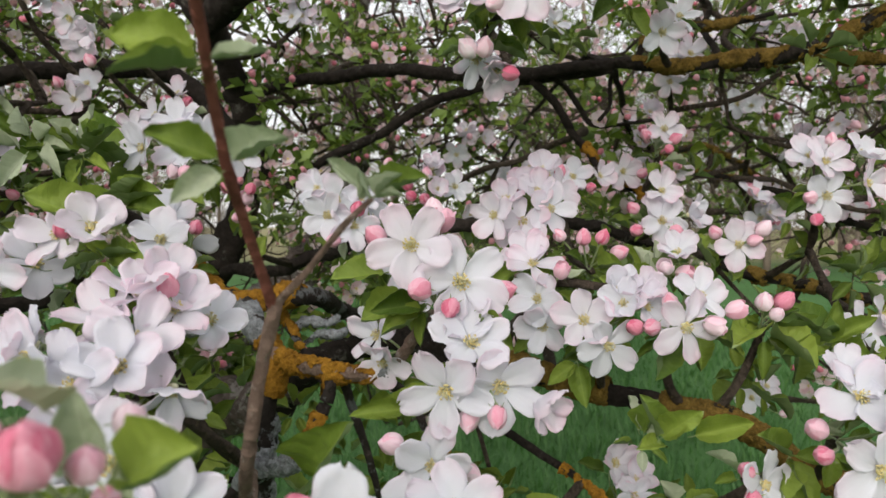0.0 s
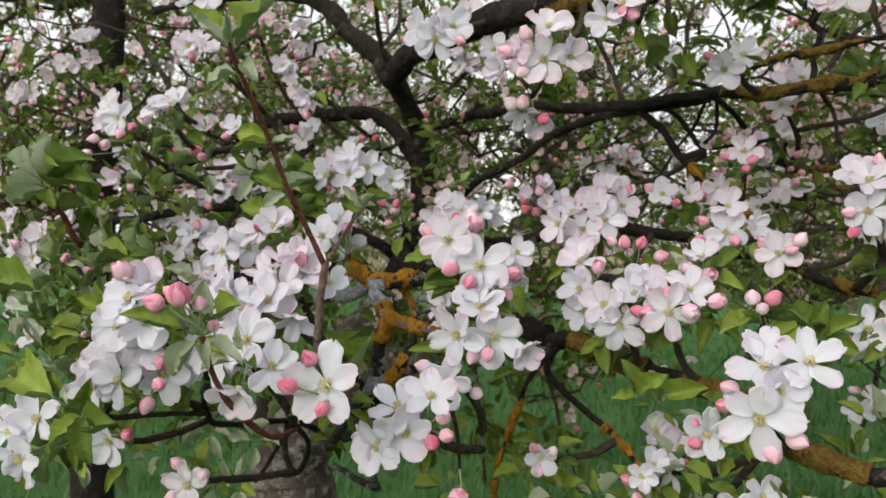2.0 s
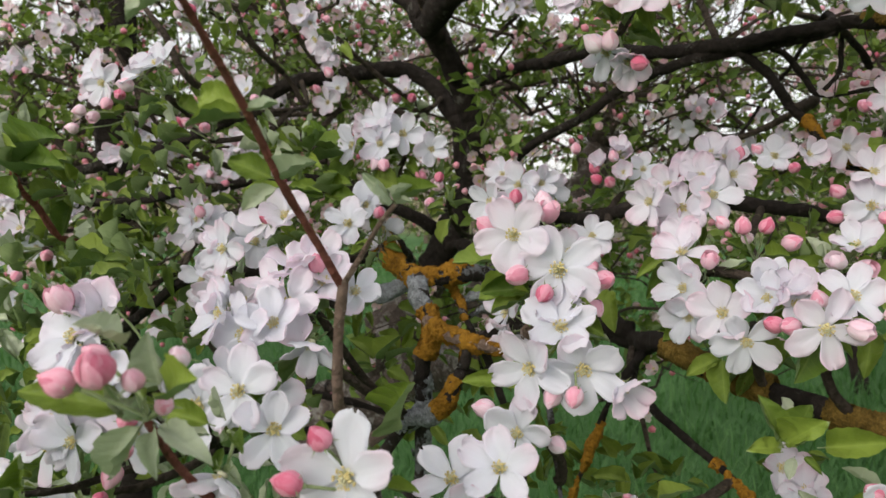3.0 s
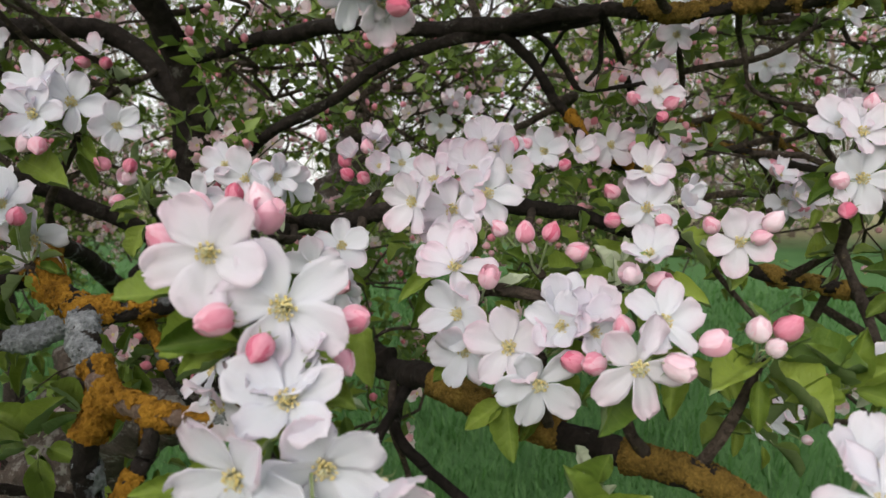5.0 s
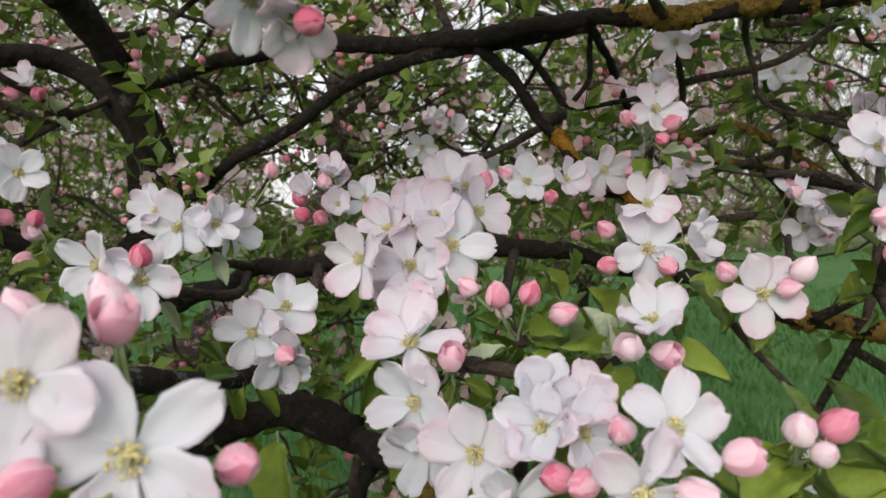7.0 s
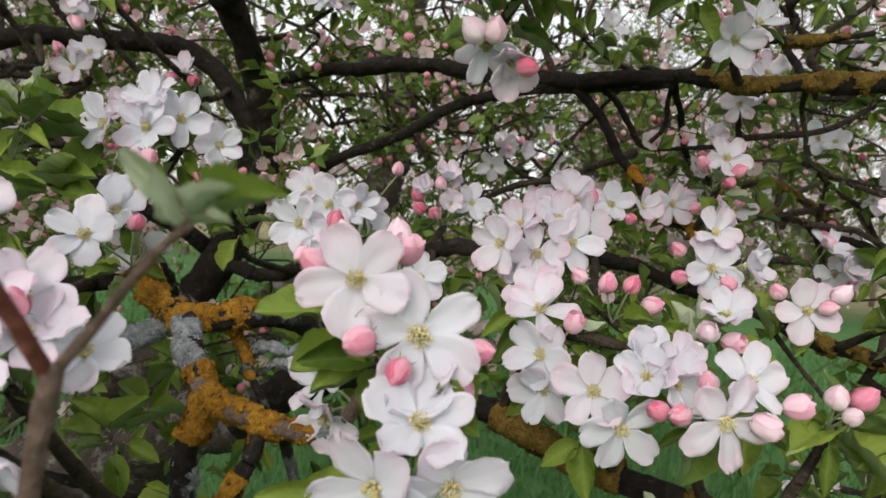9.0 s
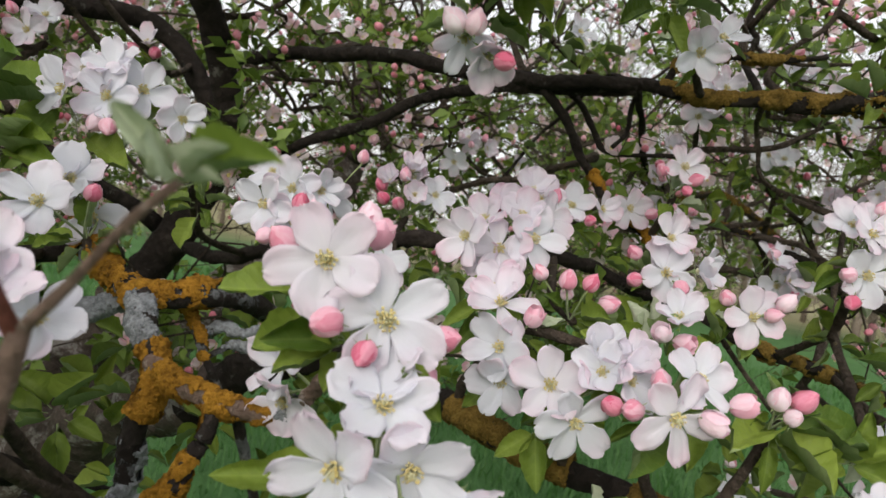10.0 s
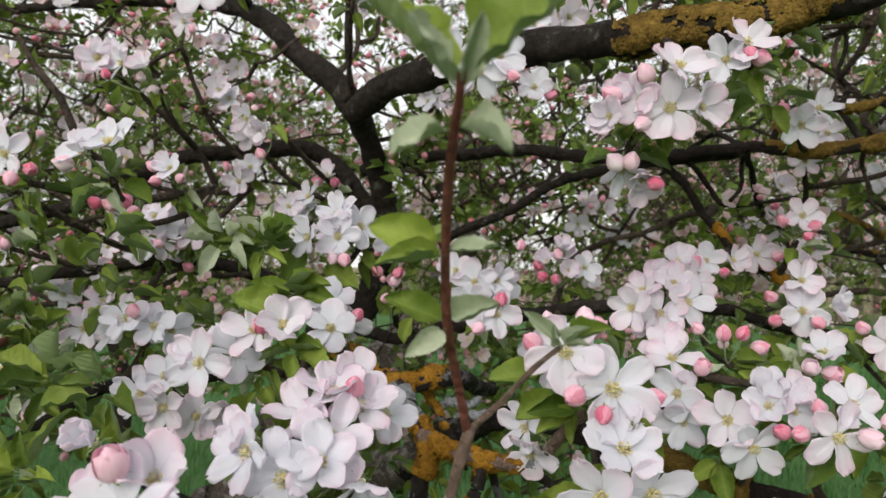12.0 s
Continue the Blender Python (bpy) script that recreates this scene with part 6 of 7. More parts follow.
# the leafy red shoot at the crown's edge and the trusses round it
limb("branch", [(-0.60, 0.60, 1.36), (-0.53, 0.48, 1.362), (-0.490, 0.40, 1.374), (-0.476, 0.37, 1.403), (-0.468, 0.35, 1.42), (-0.457, 0.335, 1.436)], 0.0045, 0.0024, M_SHOOT, apple_tree, "dark red-brown leafy shoot", 7, 10, 0.25, 0.5)
for tip, face, pale, wide in (((-0.501, 0.32, 1.466), (0.3, -0.5, 0.8), True, 0.36), ((-0.475, 0.328, 1.484), (0.7, -0.7, 0.1), True, 0.5), ((-0.455, 0.325, 1.486), (-0.6, -0.7, 0.1), True, 0.45), ((-0.404, 0.33, 1.472), (-0.3, -0.6, 0.7), False, 0.85), ((-0.388, 0.325, 1.444), (0.0, -0.7, 0.7), False, 0.8), ((-0.493, 0.32, 1.414), (0.2, -0.9, 0.3), True, 0.6), ((-0.425, 0.312, 1.462), (0.0, -0.5, 0.9), False, 0.7), ((-0.510, 0.325, 1.440), (0.1, -0.6, 0.8), True, 0.38), ((-0.430, 0.32, 1.412), (0.1, -0.9, 0.3), False, 0.8)):
    leaf((-0.457, 0.335, 1.436), tip, face, pale, wide)
cluster([(-0.530, 0.490, 1.536, 4.0, 0.2, 0.0, 14), (-0.560, 0.50, 1.534, 3.6, -0.4, 0.2, 35)], [(-0.543, 0.48, 1.503, 1.9, 0.0, -0.4), (-0.560, 0.475, 1.510, 1.6, -0.5, -0.2), (-0.566, 0.47, 1.491, 1.6, -0.6, 0.0)], 5, (-0.54, 0.52, 1.505), (-0.58, 0.66, 1.50), pink=0.5)
cluster([(-0.553, 0.39, 1.357, 3.8, 0.1, 0.0, 16), (-0.550, 0.40, 1.382, 3.6, 0.1, 0.5, 35), (-0.575, 0.385, 1.362, 3.4, -0.5, 0.1, 30)], [(-0.499, 0.39, 1.358, 1.5, 0.5, 0.2), (-0.572, 0.38, 1.372, 1.5, -0.6, 0.3), (-0.540, 0.385, 1.335, 1.4, 0.2, -0.5)], 5, (-0.545, 0.42, 1.36), (-0.53, 0.48, 1.362), pink=0.4)
for q in ((-0.471, 0.41, 1.342), (-0.438, 0.43, 1.342), (-0.492, 0.50, 1.46), (-0.45, 0.51, 1.50), (-0.521, 0.37, 1.294), (-0.50, 0.44, 1.40)):
    rosette(q, 5, 0.042, (0, -0.3, 0.4), 1.0, False, 0.4)
for q in ((-0.42, 0.30, 1.24), (-0.47, 0.36, 1.20), (-0.38, 0.28, 1.18), (-0.52, 0.40, 1.27), (-0.57, 0.45, 1.38), (-0.60, 0.50, 1.30), (-0.44, 0.38, 1.42), (-0.40, 0.34, 1.28), (-0.28, 0.62, 1.30), (-0.33, 0.70, 1.27), (-0.25, 0.66, 1.22), (-0.22, 0.55, 1.24)):
    rosette(q, 6, 0.043, (0, -0.3, 0.1), 1.0, True)

for q in ((-0.20, 0.62, 1.17), (-0.12, 0.60, 1.14), (-0.16, 0.70, 1.20), (-0.05, 0.62, 1.16), (-0.26, 0.60, 1.12), (-0.30, 0.55, 1.18), (-0.10, 0.72, 1.25), (0.30, 0.52, 1.66), (0.38, 0.55, 1.70), (0.22, 0.56, 1.70), (0.44, 0.50, 1.62), (0.16, 0.58, 1.60), (0.10, 0.62, 1.72), (0.34, 0.60, 1.56)):
    rosette(q, 5, 0.042, (0, -0.2, -0.2), 1.0, True)

r_ = random.Random(77)
for i in range(46):
    rosette((r_.uniform(-0.75, -0.34), r_.uniform(0.36, 0.62), r_.uniform(1.12, 1.46)), 4, 0.040, (0, -0.3, 0.1), 1.0, True)
for i in range(16):
    rosette((r_.uniform(-0.30, 0.02), r_.uniform(0.62, 0.9), r_.uniform(1.10, 1.30)), 4, 0.040, (0, -0.3, 0.1), 1.0, True)
for i in range(14):
    rosette((r_.uniform(0.10, 0.50), r_.uniform(0.55, 0.85), r_.uniform(1.28, 1.42)), 4, 0.038, (0, -0.3, 0.1), 1.0, True)

for i in range(22):
    rosette((r_.uniform(-0.06, 0.46), r_.uniform(0.42, 0.66), r_.uniform(1.08, 1.19)), 4, 0.038, (0, -0.3, 0.2), 1.0, True)
for i in range(10):
    rosette((r_.uniform(0.26, 0.55), r_.uniform(0.40, 0.60), r_.uniform(1.20, 1.33)), 4, 0.038, (0, -0.3, 0.2), 1.0, True)
filler(7, (-0.62, 0.58, 1.48), (-0.34, 0.80, 1.66), 110, (-0.4, 0.9, 1.55), 4)
filler(9, (-0.05, 0.68, 1.71), (0.55, 0.85, 1.83), 112, (0.3, 0.5, 1.72), 7)
r_ = random.Random(113)
for i in range(14):
    rosette((r_.uniform(-0.08, 0.6), r_.uniform(0.66, 0.88), r_.uniform(1.70, 1.86)), 5, 0.040, (0, -0.2, -0.1), 1.0, True)
r_ = random.Random(114)
for i in range(16):
    rosette((r_.uniform(-0.1, 0.5), r_.uniform(0.60, 0.80), r_.uniform(1.66, 1.76)), 5, 0.040, (0, -0.2, -0.1), 1.0, True)
filler(15, (0.24, 0.82, 1.42), (0.75, 1.25, 1.62), 121, (0.45, 1.0, 1.47), 6)
filler(4, (-0.15, 0.95, 1.40), (0.25, 1.4, 1.56), 122, (0.1, 1.1, 1.5), 6)
filler(6, (0.10, 0.85, 1.62), (0.60, 1.15, 1.76), 123, (0.35, 0.9, 1.68), 6)
r_ = random.Random(124)
for i in range(19):
    rosette((r_.uniform(0.15, 0.75), r_.uniform(0.82, 1.25), r_.uniform(1.42, 1.66)), 4, 0.038, (0, -0.2, 0.0), 1.0, True)
for i in range(14):
    rosette((r_.uniform(-0.25, 0.2), r_.uniform(1.0, 1.5), r_.uniform(1.38, 1.70)), 4, 0.036, (0, -0.2, 0.0), 1.0, True)
r_ = random.Random(131)
for i in range(20):
    rosette((r_.uniform(0.0, 0.5), r_.uniform(0.5, 0.66), r_.uniform(1.71, 1.82)), 5, 0.042, (0, -0.2, -0.2), 1.0, True)
filler(5, (0.12, 0.42, 1.10), (0.45, 0.58, 1.17), 108, (0.3, 0.45, 1.22))
filler(4, (0.36, 0.42, 1.24), (0.50, 0.55, 1.36), 109, (0.4, 0.6, 1.3))

for q in ((-0.54, 0.42, 1.269), (-0.514, 0.45, 1.295), (-0.509, 0.4, 1.215), (-0.494, 0.36, 1.254), (-0.458, 0.42, 1.223), (-0.573, 0.5, 1.34), (-0.606, 0.45, 1.48), (-0.314, 0.5, 1.461), (-0.287, 0.52, 1.457), (-0.462, 0.38, 1.136), (-0.461, 0.5, 1.345), (-0.539, 0.55, 1.364), (-0.44, 0.42, 1.146), (-0.403, 0.45, 1.129), (-0.365, 0.48, 1.152), (-0.308, 0.5, 1.139), (-0.337, 0.5, 1.08)):
    rosette(q, 6, 0.040, (0, -0.3, 0.35), 1.0, False, 0.55)
for q in ((0.06, 0.5, 1.134), (0.101, 0.5, 1.136), (0.026, 0.52, 1.145), (0.17, 0.46, 1.195), (0.155, 0.5, 1.232), (0.318, 0.45, 1.253), (0.314, 0.48, 1.208), (0.136, 0.48, 1.142), (0.256, 0.45, 1.168), (0.186, 0.5, 1.141)):
    rosette(q, 5, 0.038, (0, -0.3, 0.3), 1.0, False, 0.3)
cluster([(0.221, 0.42, 1.174, 3.6, -0.2, 0.2, 16), (0.239, 0.43, 1.186, 3.4, 0.3, 0.6, 30)], [], 4, None, (0.241, 0.46, 1.15), pink=0.2)
cluster([(0.295, 0.44, 1.172, 3.2, 0.2, 0.1, 20)], [(0.275, 0.44, 1.182, 1.2, -0.5, 0.4)], 4, None, (0.295, 0.47, 1.15))


def loose_leaves():
    """Joins the many leaves deeper in the crown into one mesh."""
    v, f, slots, uv = [], [], [], []
    for m, me in LOOSE:
        o = len(v)
        v += [m @ q.co for q in me.vertices]
        f += [tuple(i + o for i in p.vertices) for p in me.polygons]
        slots += [p.material_index for p in me.polygons]
        uv += [(q.co.x, q.co.y) for q in me.vertices]
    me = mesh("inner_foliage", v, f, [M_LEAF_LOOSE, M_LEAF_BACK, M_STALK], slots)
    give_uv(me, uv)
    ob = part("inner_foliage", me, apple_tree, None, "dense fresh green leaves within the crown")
    tagged(ob, "", "", "", "stuff")


loose_leaves()

# ---------------------------------------------------------------- the crown behind: twigs, small leaves, far blossom
class Heap:
    """Gathers loose geometry of one look into one mesh."""

    def __init__(self):
        self.v, self.f = [], []

    def add(self, v, f):
        o = len(self.v)
        self.v += v
        self.f += [tuple(i + o for i in q) for q in f]

    def done(self, name, mat, parent, label):
        origin = parent.location
        ob = part(name, mesh(name, [Vector(q) - origin for q in self.v], self.f, [mat]), parent, None, label)
        return tagged(ob, "", "", "", "stuff")


LEAF_BIT = [Vector((0, 0, 0)), Vector((0.45, 0.26, 0.10)), Vector((0.45, -0.26, 0.10)), Vector((0.48, 0, 0.0)), Vector((1, 0, -0.12))]
LEAF_BIT_F = [(0, 3, 1), (0, 2, 3), (3, 4, 1), (2, 4, 3)]
PETAL_BIT = [Vector((0.05, 0, 0)), Vector((0.55, 0.40, 0.12)), Vector((0.55, -0.40, 0.12)), Vector((0.95, 0.22, 0.20)), Vector((0.95, -0.22, 0.20))]
PETAL_BIT_F = [(0, 2, 1), (1, 2, 4, 3)]


def small_leaf(heap, at, d, size, r):
    turn = frame_on((r.uniform(-1, 1), r.uniform(-1, 0.3), r.uniform(0.1, 1)), 0).to_3x3()
    x = Vector(d).normalized()
    n = turn @ Vector((0, 0, 1))
    n = (n - x * n.dot(x)).normalized()
    m = Matrix((x, n.cross(x), n)).transposed()
    heap.add([at + m @ (q * size) for q in LEAF_BIT], LEAF_BIT_F)


def small_flower(heap, yolk, at, radius, face, tilt, r):
    m = frame_on(face, r.uniform(0, 6)).to_3x3()
    for i in range(5):
        t = m @ (Matrix.Rotation(2 * math.pi * i / 5 + r.uniform(-0.15, 0.15), 3, "Z") @ Matrix.Rotation(-radians(tilt + r.uniform(-12, 12)), 3, "Y"))
        s = radius * r.uniform(0.85, 1.1)
        heap.add([at + t @ (q * s) for q in PETAL_BIT], PETAL_BIT_F)
    c = [m @ Vector((0.2 * radius * math.cos(a), 0.2 * radius * math.sin(a), 0.10 * radius)) + at for a in (0, 1.57, 3.14, 4.71)] + [at + m @ Vector((0, 0, 0.25 * radius))]
    yolk.add(c, [(0, 1, 4), (1, 2, 4), (2, 3, 4), (3, 0, 4)])


def small_bud(heap, at, d, size, r):
    m = frame_on(d, r.uniform(0, 6)).to_3x3()
    v = [at + m @ Vector((0, 0, -0.5 * size))]
    for z, w in ((-0.2, 0.36), (0.15, 0.42), (0.4, 0.22)):
        v += [at + m @ (size * Vector((w * math.cos(a), w * math.sin(a), z))) for a in (0, 1.26, 2.51, 3.77, 5.03)]
    v.append(at + m @ Vector((0, 0, 0.52 * size)))
    f = []
    for j in range(5):
        k2 = (j + 1) % 5
        f += [(0, 1 + k2, 1 + j), (1 + j, 1 + k2, 6 + k2, 6 + j), (6 + j, 6 + k2, 11 + k2, 11 + j), (11 + j, 11 + k2, 16)]
    heap.add(v, f)


def crown(parent, starts, seed, leaf_size, box, bloom, tufts, keep, anchors=()):
    """Grows crooked side branches and twigs from starts (place, way, length, radius) and dresses them."""
    r = random.Random(seed)
    wood, green, white, yolk, pink = Heap(), Heap(), Heap(), Heap(), Heap()
    nodes = []

    def grow(at, way, length, radius, level):
        steps = max(4, int(length / (0.05 if level < 2 else 0.045)))
        line, d = [Vector(at)], Vector(way).normalized()
        for i in range(steps):
            d = (d + Vector((r.gauss(0, 0.24), r.gauss(0, 0.24), r.gauss(0, 0.24) + 0.05 * (level > 0)))).normalized()
            q = line[-1] + d * length / steps
            if q.z < box[4]:
                d.z = abs(d.z)
            line.append(q)
        radii = [radius * (1 - 0.65 * i / steps) for i in range(steps + 1)]
        v, f = tube(line, radii, 6 if radius > 0.006 else (4 if radius > 0.0025 else 3), 0.0, 0, False)
        wood.add(v, f)
        for i in range(1, steps + 1):
            if level < 2 and r.random() < (0.75 if level == 0 else 0.55):
                side = Vector((r.gauss(0, 1), r.gauss(0, 1), r.gauss(0.25, 1)))
                side = (side - d * side.dot(d)).normalized()
                grow(line[i], side + d * 0.5, length * r.uniform(0.25, 0.55), radii[i] * r.uniform(0.4, 0.6), level + 1)
            if level > 0 and r.random() < tufts:
                nodes.append((line[i], d))

    for at, way, length, radius in starts:
        at = Vector(at)
        if anchors:
            hold = min(anchors, key=lambda a: (a - at).length_squared)
            gap = at - hold
            if gap.length > 0.03:
                bow = Vector((r.gauss(0, 0.1), r.gauss(0, 0.1), 0.05)) * gap.length
                line = smooth_line([hold, hold + gap * 0.35 + bow, hold + gap * 0.7 + bow * 0.7, at], 5)
                line = [q + 0.035 * Vector((noise.noise(q * 9), noise.noise(q * 9 + Vector((5, 0, 0))), noise.noise(q * 9 + Vector((0, 5, 0))))) * (0 < i < 15) for i, q in enumerate(line)]
                v, f = tube(line, [radius * (0.75 + 0.10 * i / 15) for i in range(len(line))], 7, 0.15, 3.0, False)
                wood.add(v, f)
                anchors.extend(line[3::3])
        grow(at, way, length, radius, 0)
    for at, d in nodes:
        if not keep(at):
            continue
        for _ in range(r.randint(3, 6)):
            w = Vector((r.gauss(0, 1), r.gauss(0, 1), r.gauss(0.2, 0.8)))
            small_leaf(green, at, w, leaf_size * r.uniform(0.6, 1.2), r)
        if r.random() < bloom * (1.0 if at.x < -0.4 else 0.8):
            for _ in range(r.randint(1, 4)):
                c = at + Vector((r.gauss(0, 0.018), r.gauss(0, 0.018), r.gauss(0.008, 0.016)))
                small_flower(white, yolk, c, r.uniform(0.012, 0.018), (r.gauss(0, 0.5), -1 + r.gauss(0, 0.5), r.gauss(0.3, 0.5)), r.choice((15, 35, 55)), r)
            for _ in range(r.randint(1, 4)):
                c = at + Vector((r.gauss(0, 0.02), r.gauss(0, 0.02), r.gauss(0.0, 0.018)))
                small_bud(pink, c, (r.gauss(0, 0.6), -0.4, r.gauss(0.4, 0.6)), r.uniform(0.010, 0.014), r)
    wood.done("twig_tangle", M_TWIG, parent, "tangle of thin dark twigs")
    green.done("foliage", M_LEAF_FAR, parent, "small fresh spring leaves")
    white.done("blossom_mass", M_PETAL_FAR, parent, "many small white and pink blossoms")
    yolk.done("yellow_centre", M_ANTHER, parent, "yellow flower centres")
    pink.done("bud_mass", M_BUD_FAR, parent, "many small pink buds")


def clear(at):
    """Keeps loose bloom out of the open space in front of the limbs."""
    if at.y > 1.0 and at.x > -0.5 and noise.noise(at * 4.5) < (-0.02 if at.x > 0.05 else -0.10):
        return False
    return at.y > 0.80 or (abs(at.x + 0.02) > 0.42 and at.y > 0.62)


r_ = random.Random(11)
starts = []
for i in range(24):
    starts.append(((r_.uniform(-2.2, -0.75), r_.uniform(0.75, 1.6), r_.uniform(1.15, 2.0)), (r_.uniform(-1, 0.4), r_.uniform(-0.4, 0.6), r_.uniform(-0.2, 0.4)), r_.uniform(0.4, 0.8), r_.uniform(0.005, 0.009)))
for i in range(64):
    x, y = r_.uniform(-1.5, 1.7), r_.uniform(0.95, 2.2)
    z = r_.uniform(1.45, 2.2) if x < 0.2 else r_.uniform(1.4, 1.75)
    if x > 0.25 and i % 5 > 2:
        continue
    starts.append(((x, y, z), (r_.uniform(-1, 1), r_.uniform(-0.3, 0.9), r_.uniform(-0.25, 0.45)), r_.uniform(0.45, 0.95), r_.uniform(0.005, 0.010)))
for i in range(16):
    starts.append(((r_.uniform(-0.15, 0.45), r_.uniform(1.0, 2.0), r_.uniform(1.5, 1.95)), (r_.uniform(-0.6, 0.6), r_.uniform(0.0, 0.6), r_.uniform(-0.2, 0.4)), r_.uniform(0.3, 0.5), r_.uniform(0.004, 0.008)))
for i in range(14):
    starts.append(((r_.uniform(-0.30, 0.02), r_.uniform(1.0, 1.45), r_.uniform(1.52, 1.78)), (r_.uniform(-0.8, 0.8), r_.uniform(-0.1, 0.6), r_.uniform(-0.2, 0.4)), r_.uniform(0.3, 0.5), r_.uniform(0.004, 0.007)))
for i in range(10):
    starts.append(((r_.uniform(-0.4, 0.05), r_.uniform(1.1, 1.8), r_.uniform(1.45, 1.85)), (r_.uniform(-0.8, 0.8), r_.uniform(0.0, 0.8), r_.uniform(-0.2, 0.4)), r_.uniform(0.35, 0.6), r_.uniform(0.004, 0.008)))
for i in range(26):
    starts.append(((r_.uniform(-0.15, 0.9), r_.uniform(1.1, 2.2), r_.uniform(1.85, 2.35)), (r_.uniform(-1, 1), r_.uniform(-0.3, 0.8), r_.uniform(-0.1, 0.4)), r_.uniform(0.4, 0.8), r_.uniform(0.005, 0.009)))
for i in range(2):
    starts.append(((r_.uniform(0.1, 0.9), r_.uniform(0.75, 1.1), r_.uniform(1.65, 2.0)), (r_.uniform(-0.6, 1), r_.uniform(-0.3, 0.5), r_.uniform(-0.5, 0.3)), r_.uniform(0.3, 0.6), r_.uniform(0.005, 0.009)))
for i in range(10):
    starts.append(((r_.uniform(0.25, 0.9), r_.uniform(0.75, 1.0), r_.uniform(1.38, 1.75)), (r_.uniform(0.2, 1), r_.uniform(-0.1, 0.5), r_.uniform(-0.3, 0.3)), r_.uniform(0.3, 0.6), r_.uniform(0.004, 0.007)))
for i in range(16):
    starts.append(((r_.uniform(-0.95, -0.4), r_.uniform(0.7, 1.0), r_.uniform(1.30, 1.85)), (r_.uniform(-1, 0.1), r_.uniform(-0.2, 0.6), r_.uniform(-0.2, 0.4)), r_.uniform(0.3, 0.6), r_.uniform(0.004, 0.007)))
for i in range(22):
    starts.append(((r_.uniform(-0.35, 0.10), r_.uniform(0.8, 1.2), r_.uniform(1.14, 1.40)), (r_.uniform(-0.6, 0.5), r_.uniform(0.0, 0.6), r_.uniform(-0.2, 0.2)), r_.uniform(0.25, 0.40), r_.uniform(0.0025, 0.004)))
for i in range(8):
    starts.append(((r_.uniform(0.4, 1.1), r_.uniform(1.2, 2.0), r_.uniform(1.5, 1.95)), (r_.uniform(-0.8, 0.8), r_.uniform(-0.1, 0.6), r_.uniform(-0.2, 0.4)), r_.uniform(0.35, 0.6), r_.uniform(0.004, 0.007)))
starts = [(a, w, l, r * 0.62) for a, w, l, r in starts]
starts.sort(key=lambda s: (Vector(s[0]) - Vector((-0.27, 0.96, 1.5))).length)
crown(apple_tree, starts, 21, 0.026, (0, 0, 0, 0, 1.12), 0.17, 0.58, clear, [a.copy() for a in ANCHORS if a.y > 0.6])


# ---------------------------------------------------------------- other trees
def far_apple(x, y, seed, sparse=False):
    r = random.Random(seed)
    ob = new("apple_tree")
    ob.location = (x, y, 0)
    tagged(ob, "neighbouring apple tree in blossom with a dark leaning trunk", "tree", "orchard trees")
    lean = 0.1 if sparse else 1.0
    pts = [Vector((x, y, -0.05)), Vector((x + lean * r.uniform(-0.1, 0.1), y, 0.7)), Vector((x + lean * r.uniform(-0.2, 0.2), y, 1.5)), Vector((x + lean * r.uniform(-0.3, 0.3), y + 0.1, 2.2 if not sparse else 2.9))]
    line = smooth_line(pts, 5)
    v, f = tube([q - ob.location for q in line], [0.055 - 0.024 * i / len(line) for i in range(len(line))], 16, 0.2, seed)
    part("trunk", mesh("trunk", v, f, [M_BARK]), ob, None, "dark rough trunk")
    s = []
    for i in range(8 if sparse else 26):
        a = r.uniform(0, 6.28) if not sparse else r.uniform(1.2, 4.6)
        q = line[r.randint(9 if sparse else 6, len(line) - 1)]
        s.append((q, (math.cos(a), math.sin(a), r.uniform(-0.05, 0.7)), r.uniform(0.7, 1.7), r.uniform(0.012, 0.024)))
    crown(ob, s, seed + 1, 0.036, (0, 0, 0, 0, 1.0), 0.20, 0.32, lambda q: True)


far_apple(-1.18, 1.02, 45, sparse=True)
far_apple(-2.6, 3.6, 42)
far_apple(-4.6, 2.6, 44)
far_apple(0.95, 5.4, 43)


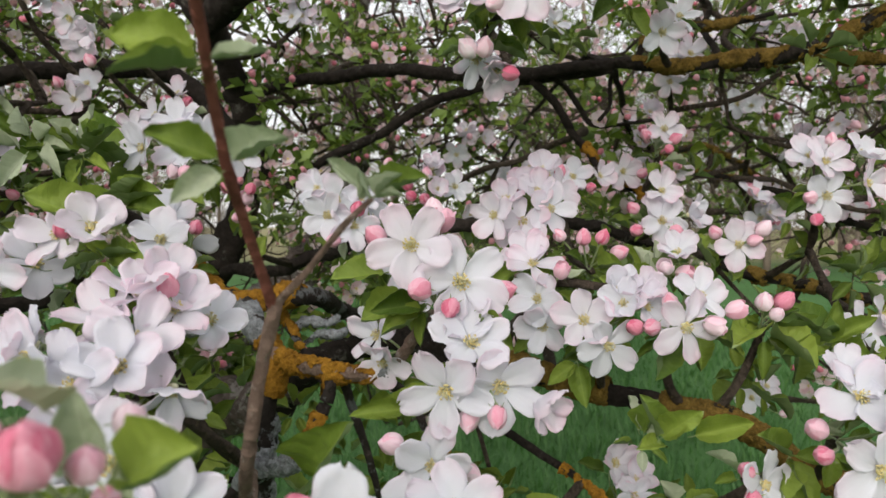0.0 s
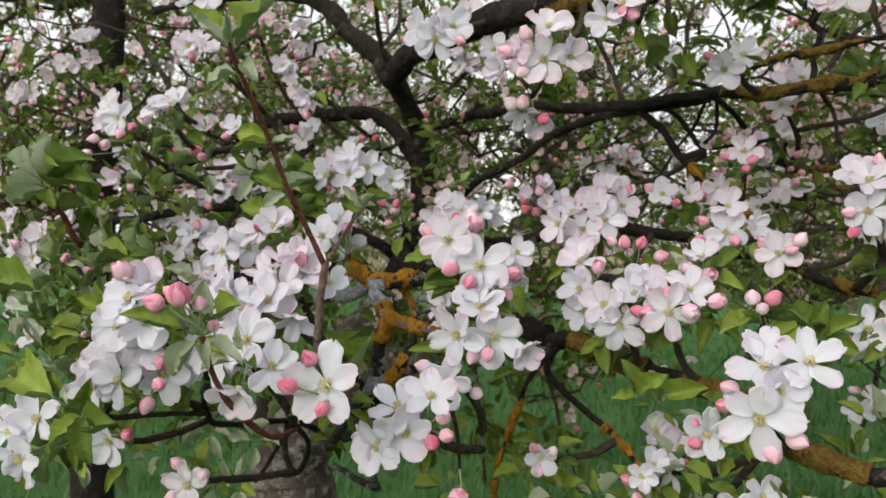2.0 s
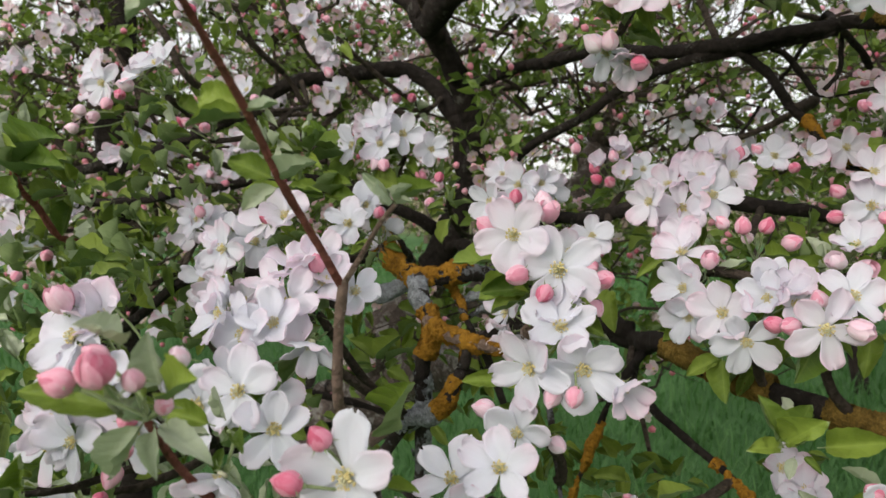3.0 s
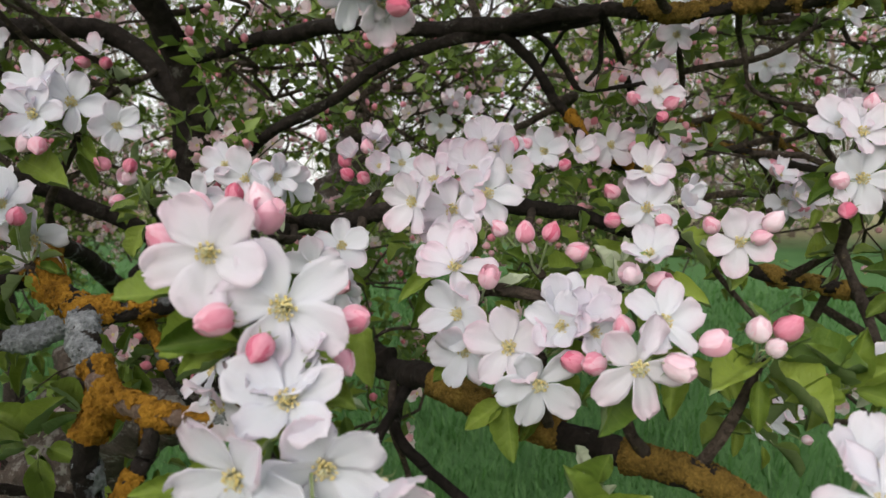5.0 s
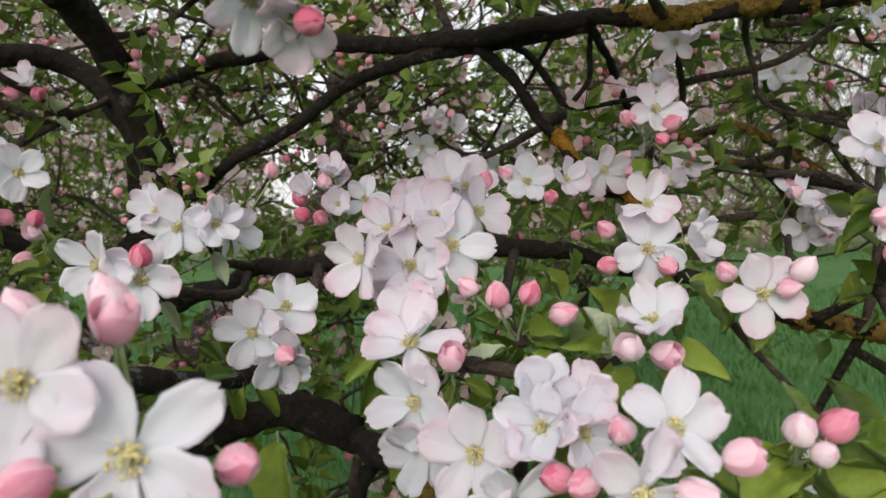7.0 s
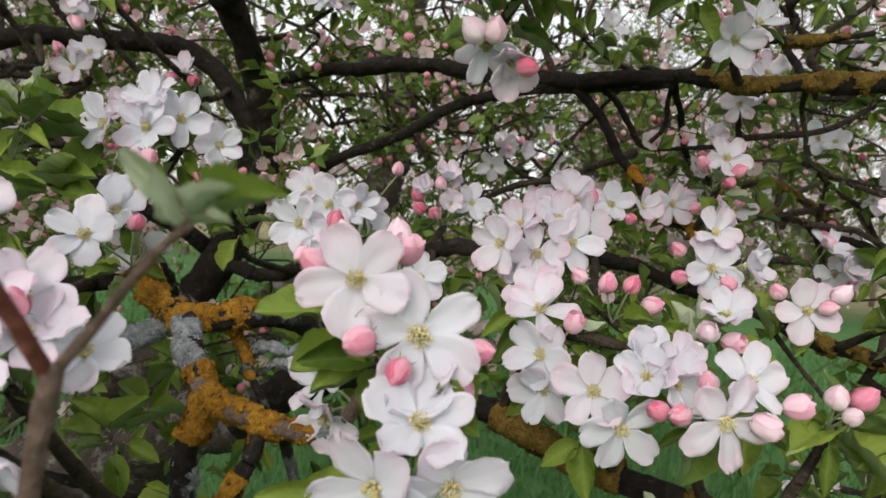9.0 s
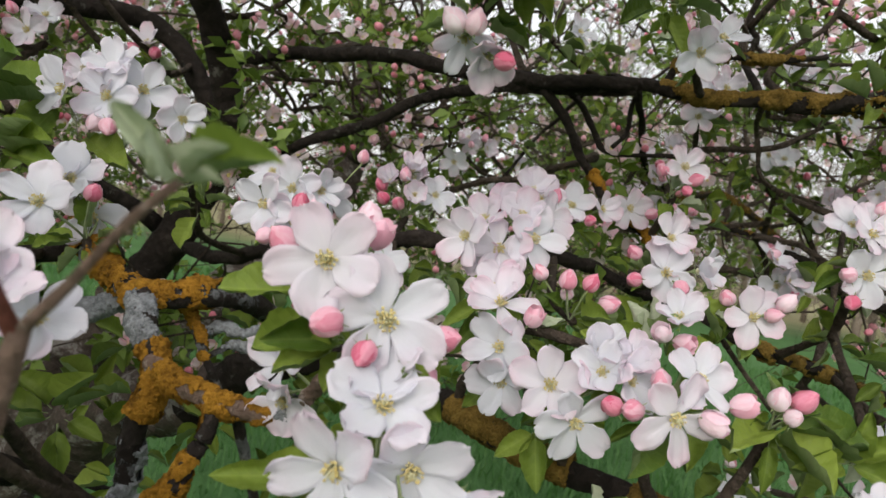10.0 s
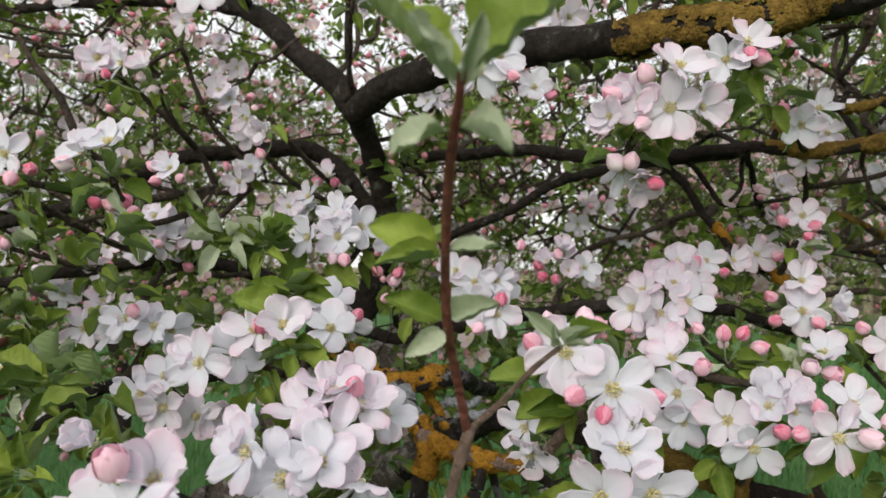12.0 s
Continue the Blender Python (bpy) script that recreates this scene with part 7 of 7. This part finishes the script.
def wood_tree(seed):
    """A slim leafless woodland tree."""
    r = random.Random(seed)
    ob = new("woodland_tree")
    tagged(ob, "slim pale woodland tree with bare twigs", "tree", "woodland")
    h = 9.0
    line = smooth_line([Vector((0, 0, -0.1)), Vector((r.uniform(-0.1, 0.1), 0, h * 0.35)), Vector((r.uniform(-0.3, 0.3), 0, h * 0.7)), Vector((r.uniform(-0.4, 0.4), 0, h))], 4)
    v, f = tube(line, [0.12 - 0.1 * i / len(line) for i in range(len(line))], 8, 0.1, seed)
    part("trunk", mesh("trunk", v, f, [M_BARK_FAR]), ob)
    wood, green = Heap(), Heap()
    for i in range(90):
        q = line[0].lerp(line[-1], r.uniform(0.05, 0.98)).copy()
        a = r.uniform(0, 6.28)
        d = Vector((math.cos(a), math.sin(a), r.uniform(0.1, 1.0)))
        l = [q]
        for _ in range(5):
            d = (d + Vector((r.gauss(0, 0.25), r.gauss(0, 0.25), r.gauss(0.05, 0.25)))).normalized()
            l.append(l[-1] + d * 0.42)
        v, f = tube(l, [0.022 - 0.0038 * j for j in range(6)], 3, caps=False)
        wood.add(v, f)
        for p in l[2:]:
            for _ in range(2):
                e = Vector((r.gauss(0, 1), r.gauss(0, 1), r.gauss(0, 1))).normalized()
                v, f = tube([p, p + e * 0.45], [0.011, 0.004], 3, caps=False)
                wood.add(v, f)
                if r.random() < 0.6:
                    small_leaf(green, p + e * r.uniform(0.1, 0.45), e, 0.10, r)
    for heap, n, m, lab in ((wood, "twig_tangle", M_BARK_FAR, "bare pale twigs"), (green, "foliage", M_LEAF_FAR, "thin young leaves")):
        o = part(n, mesh(n, heap.v, heap.f, [m]), ob, None, lab)
        tagged(o, "", "", "", "stuff")
    return ob


kinds = [wood_tree(61), wood_tree(62), wood_tree(63)]
r_ = random.Random(5)
for i in range(60):
    y = r_.uniform(17, 38)
    x = r_.uniform(-1, 1) * (3 + y * 0.75) - 0.12 * y
    m = Matrix.Translation((x, y, 0)) @ Matrix.Rotation(r_.uniform(0, 6.28), 4, "Z")
    if i < 3:
        kinds[i].matrix_basis = m
    else:
        copy_thing(kinds[i % 3], m)
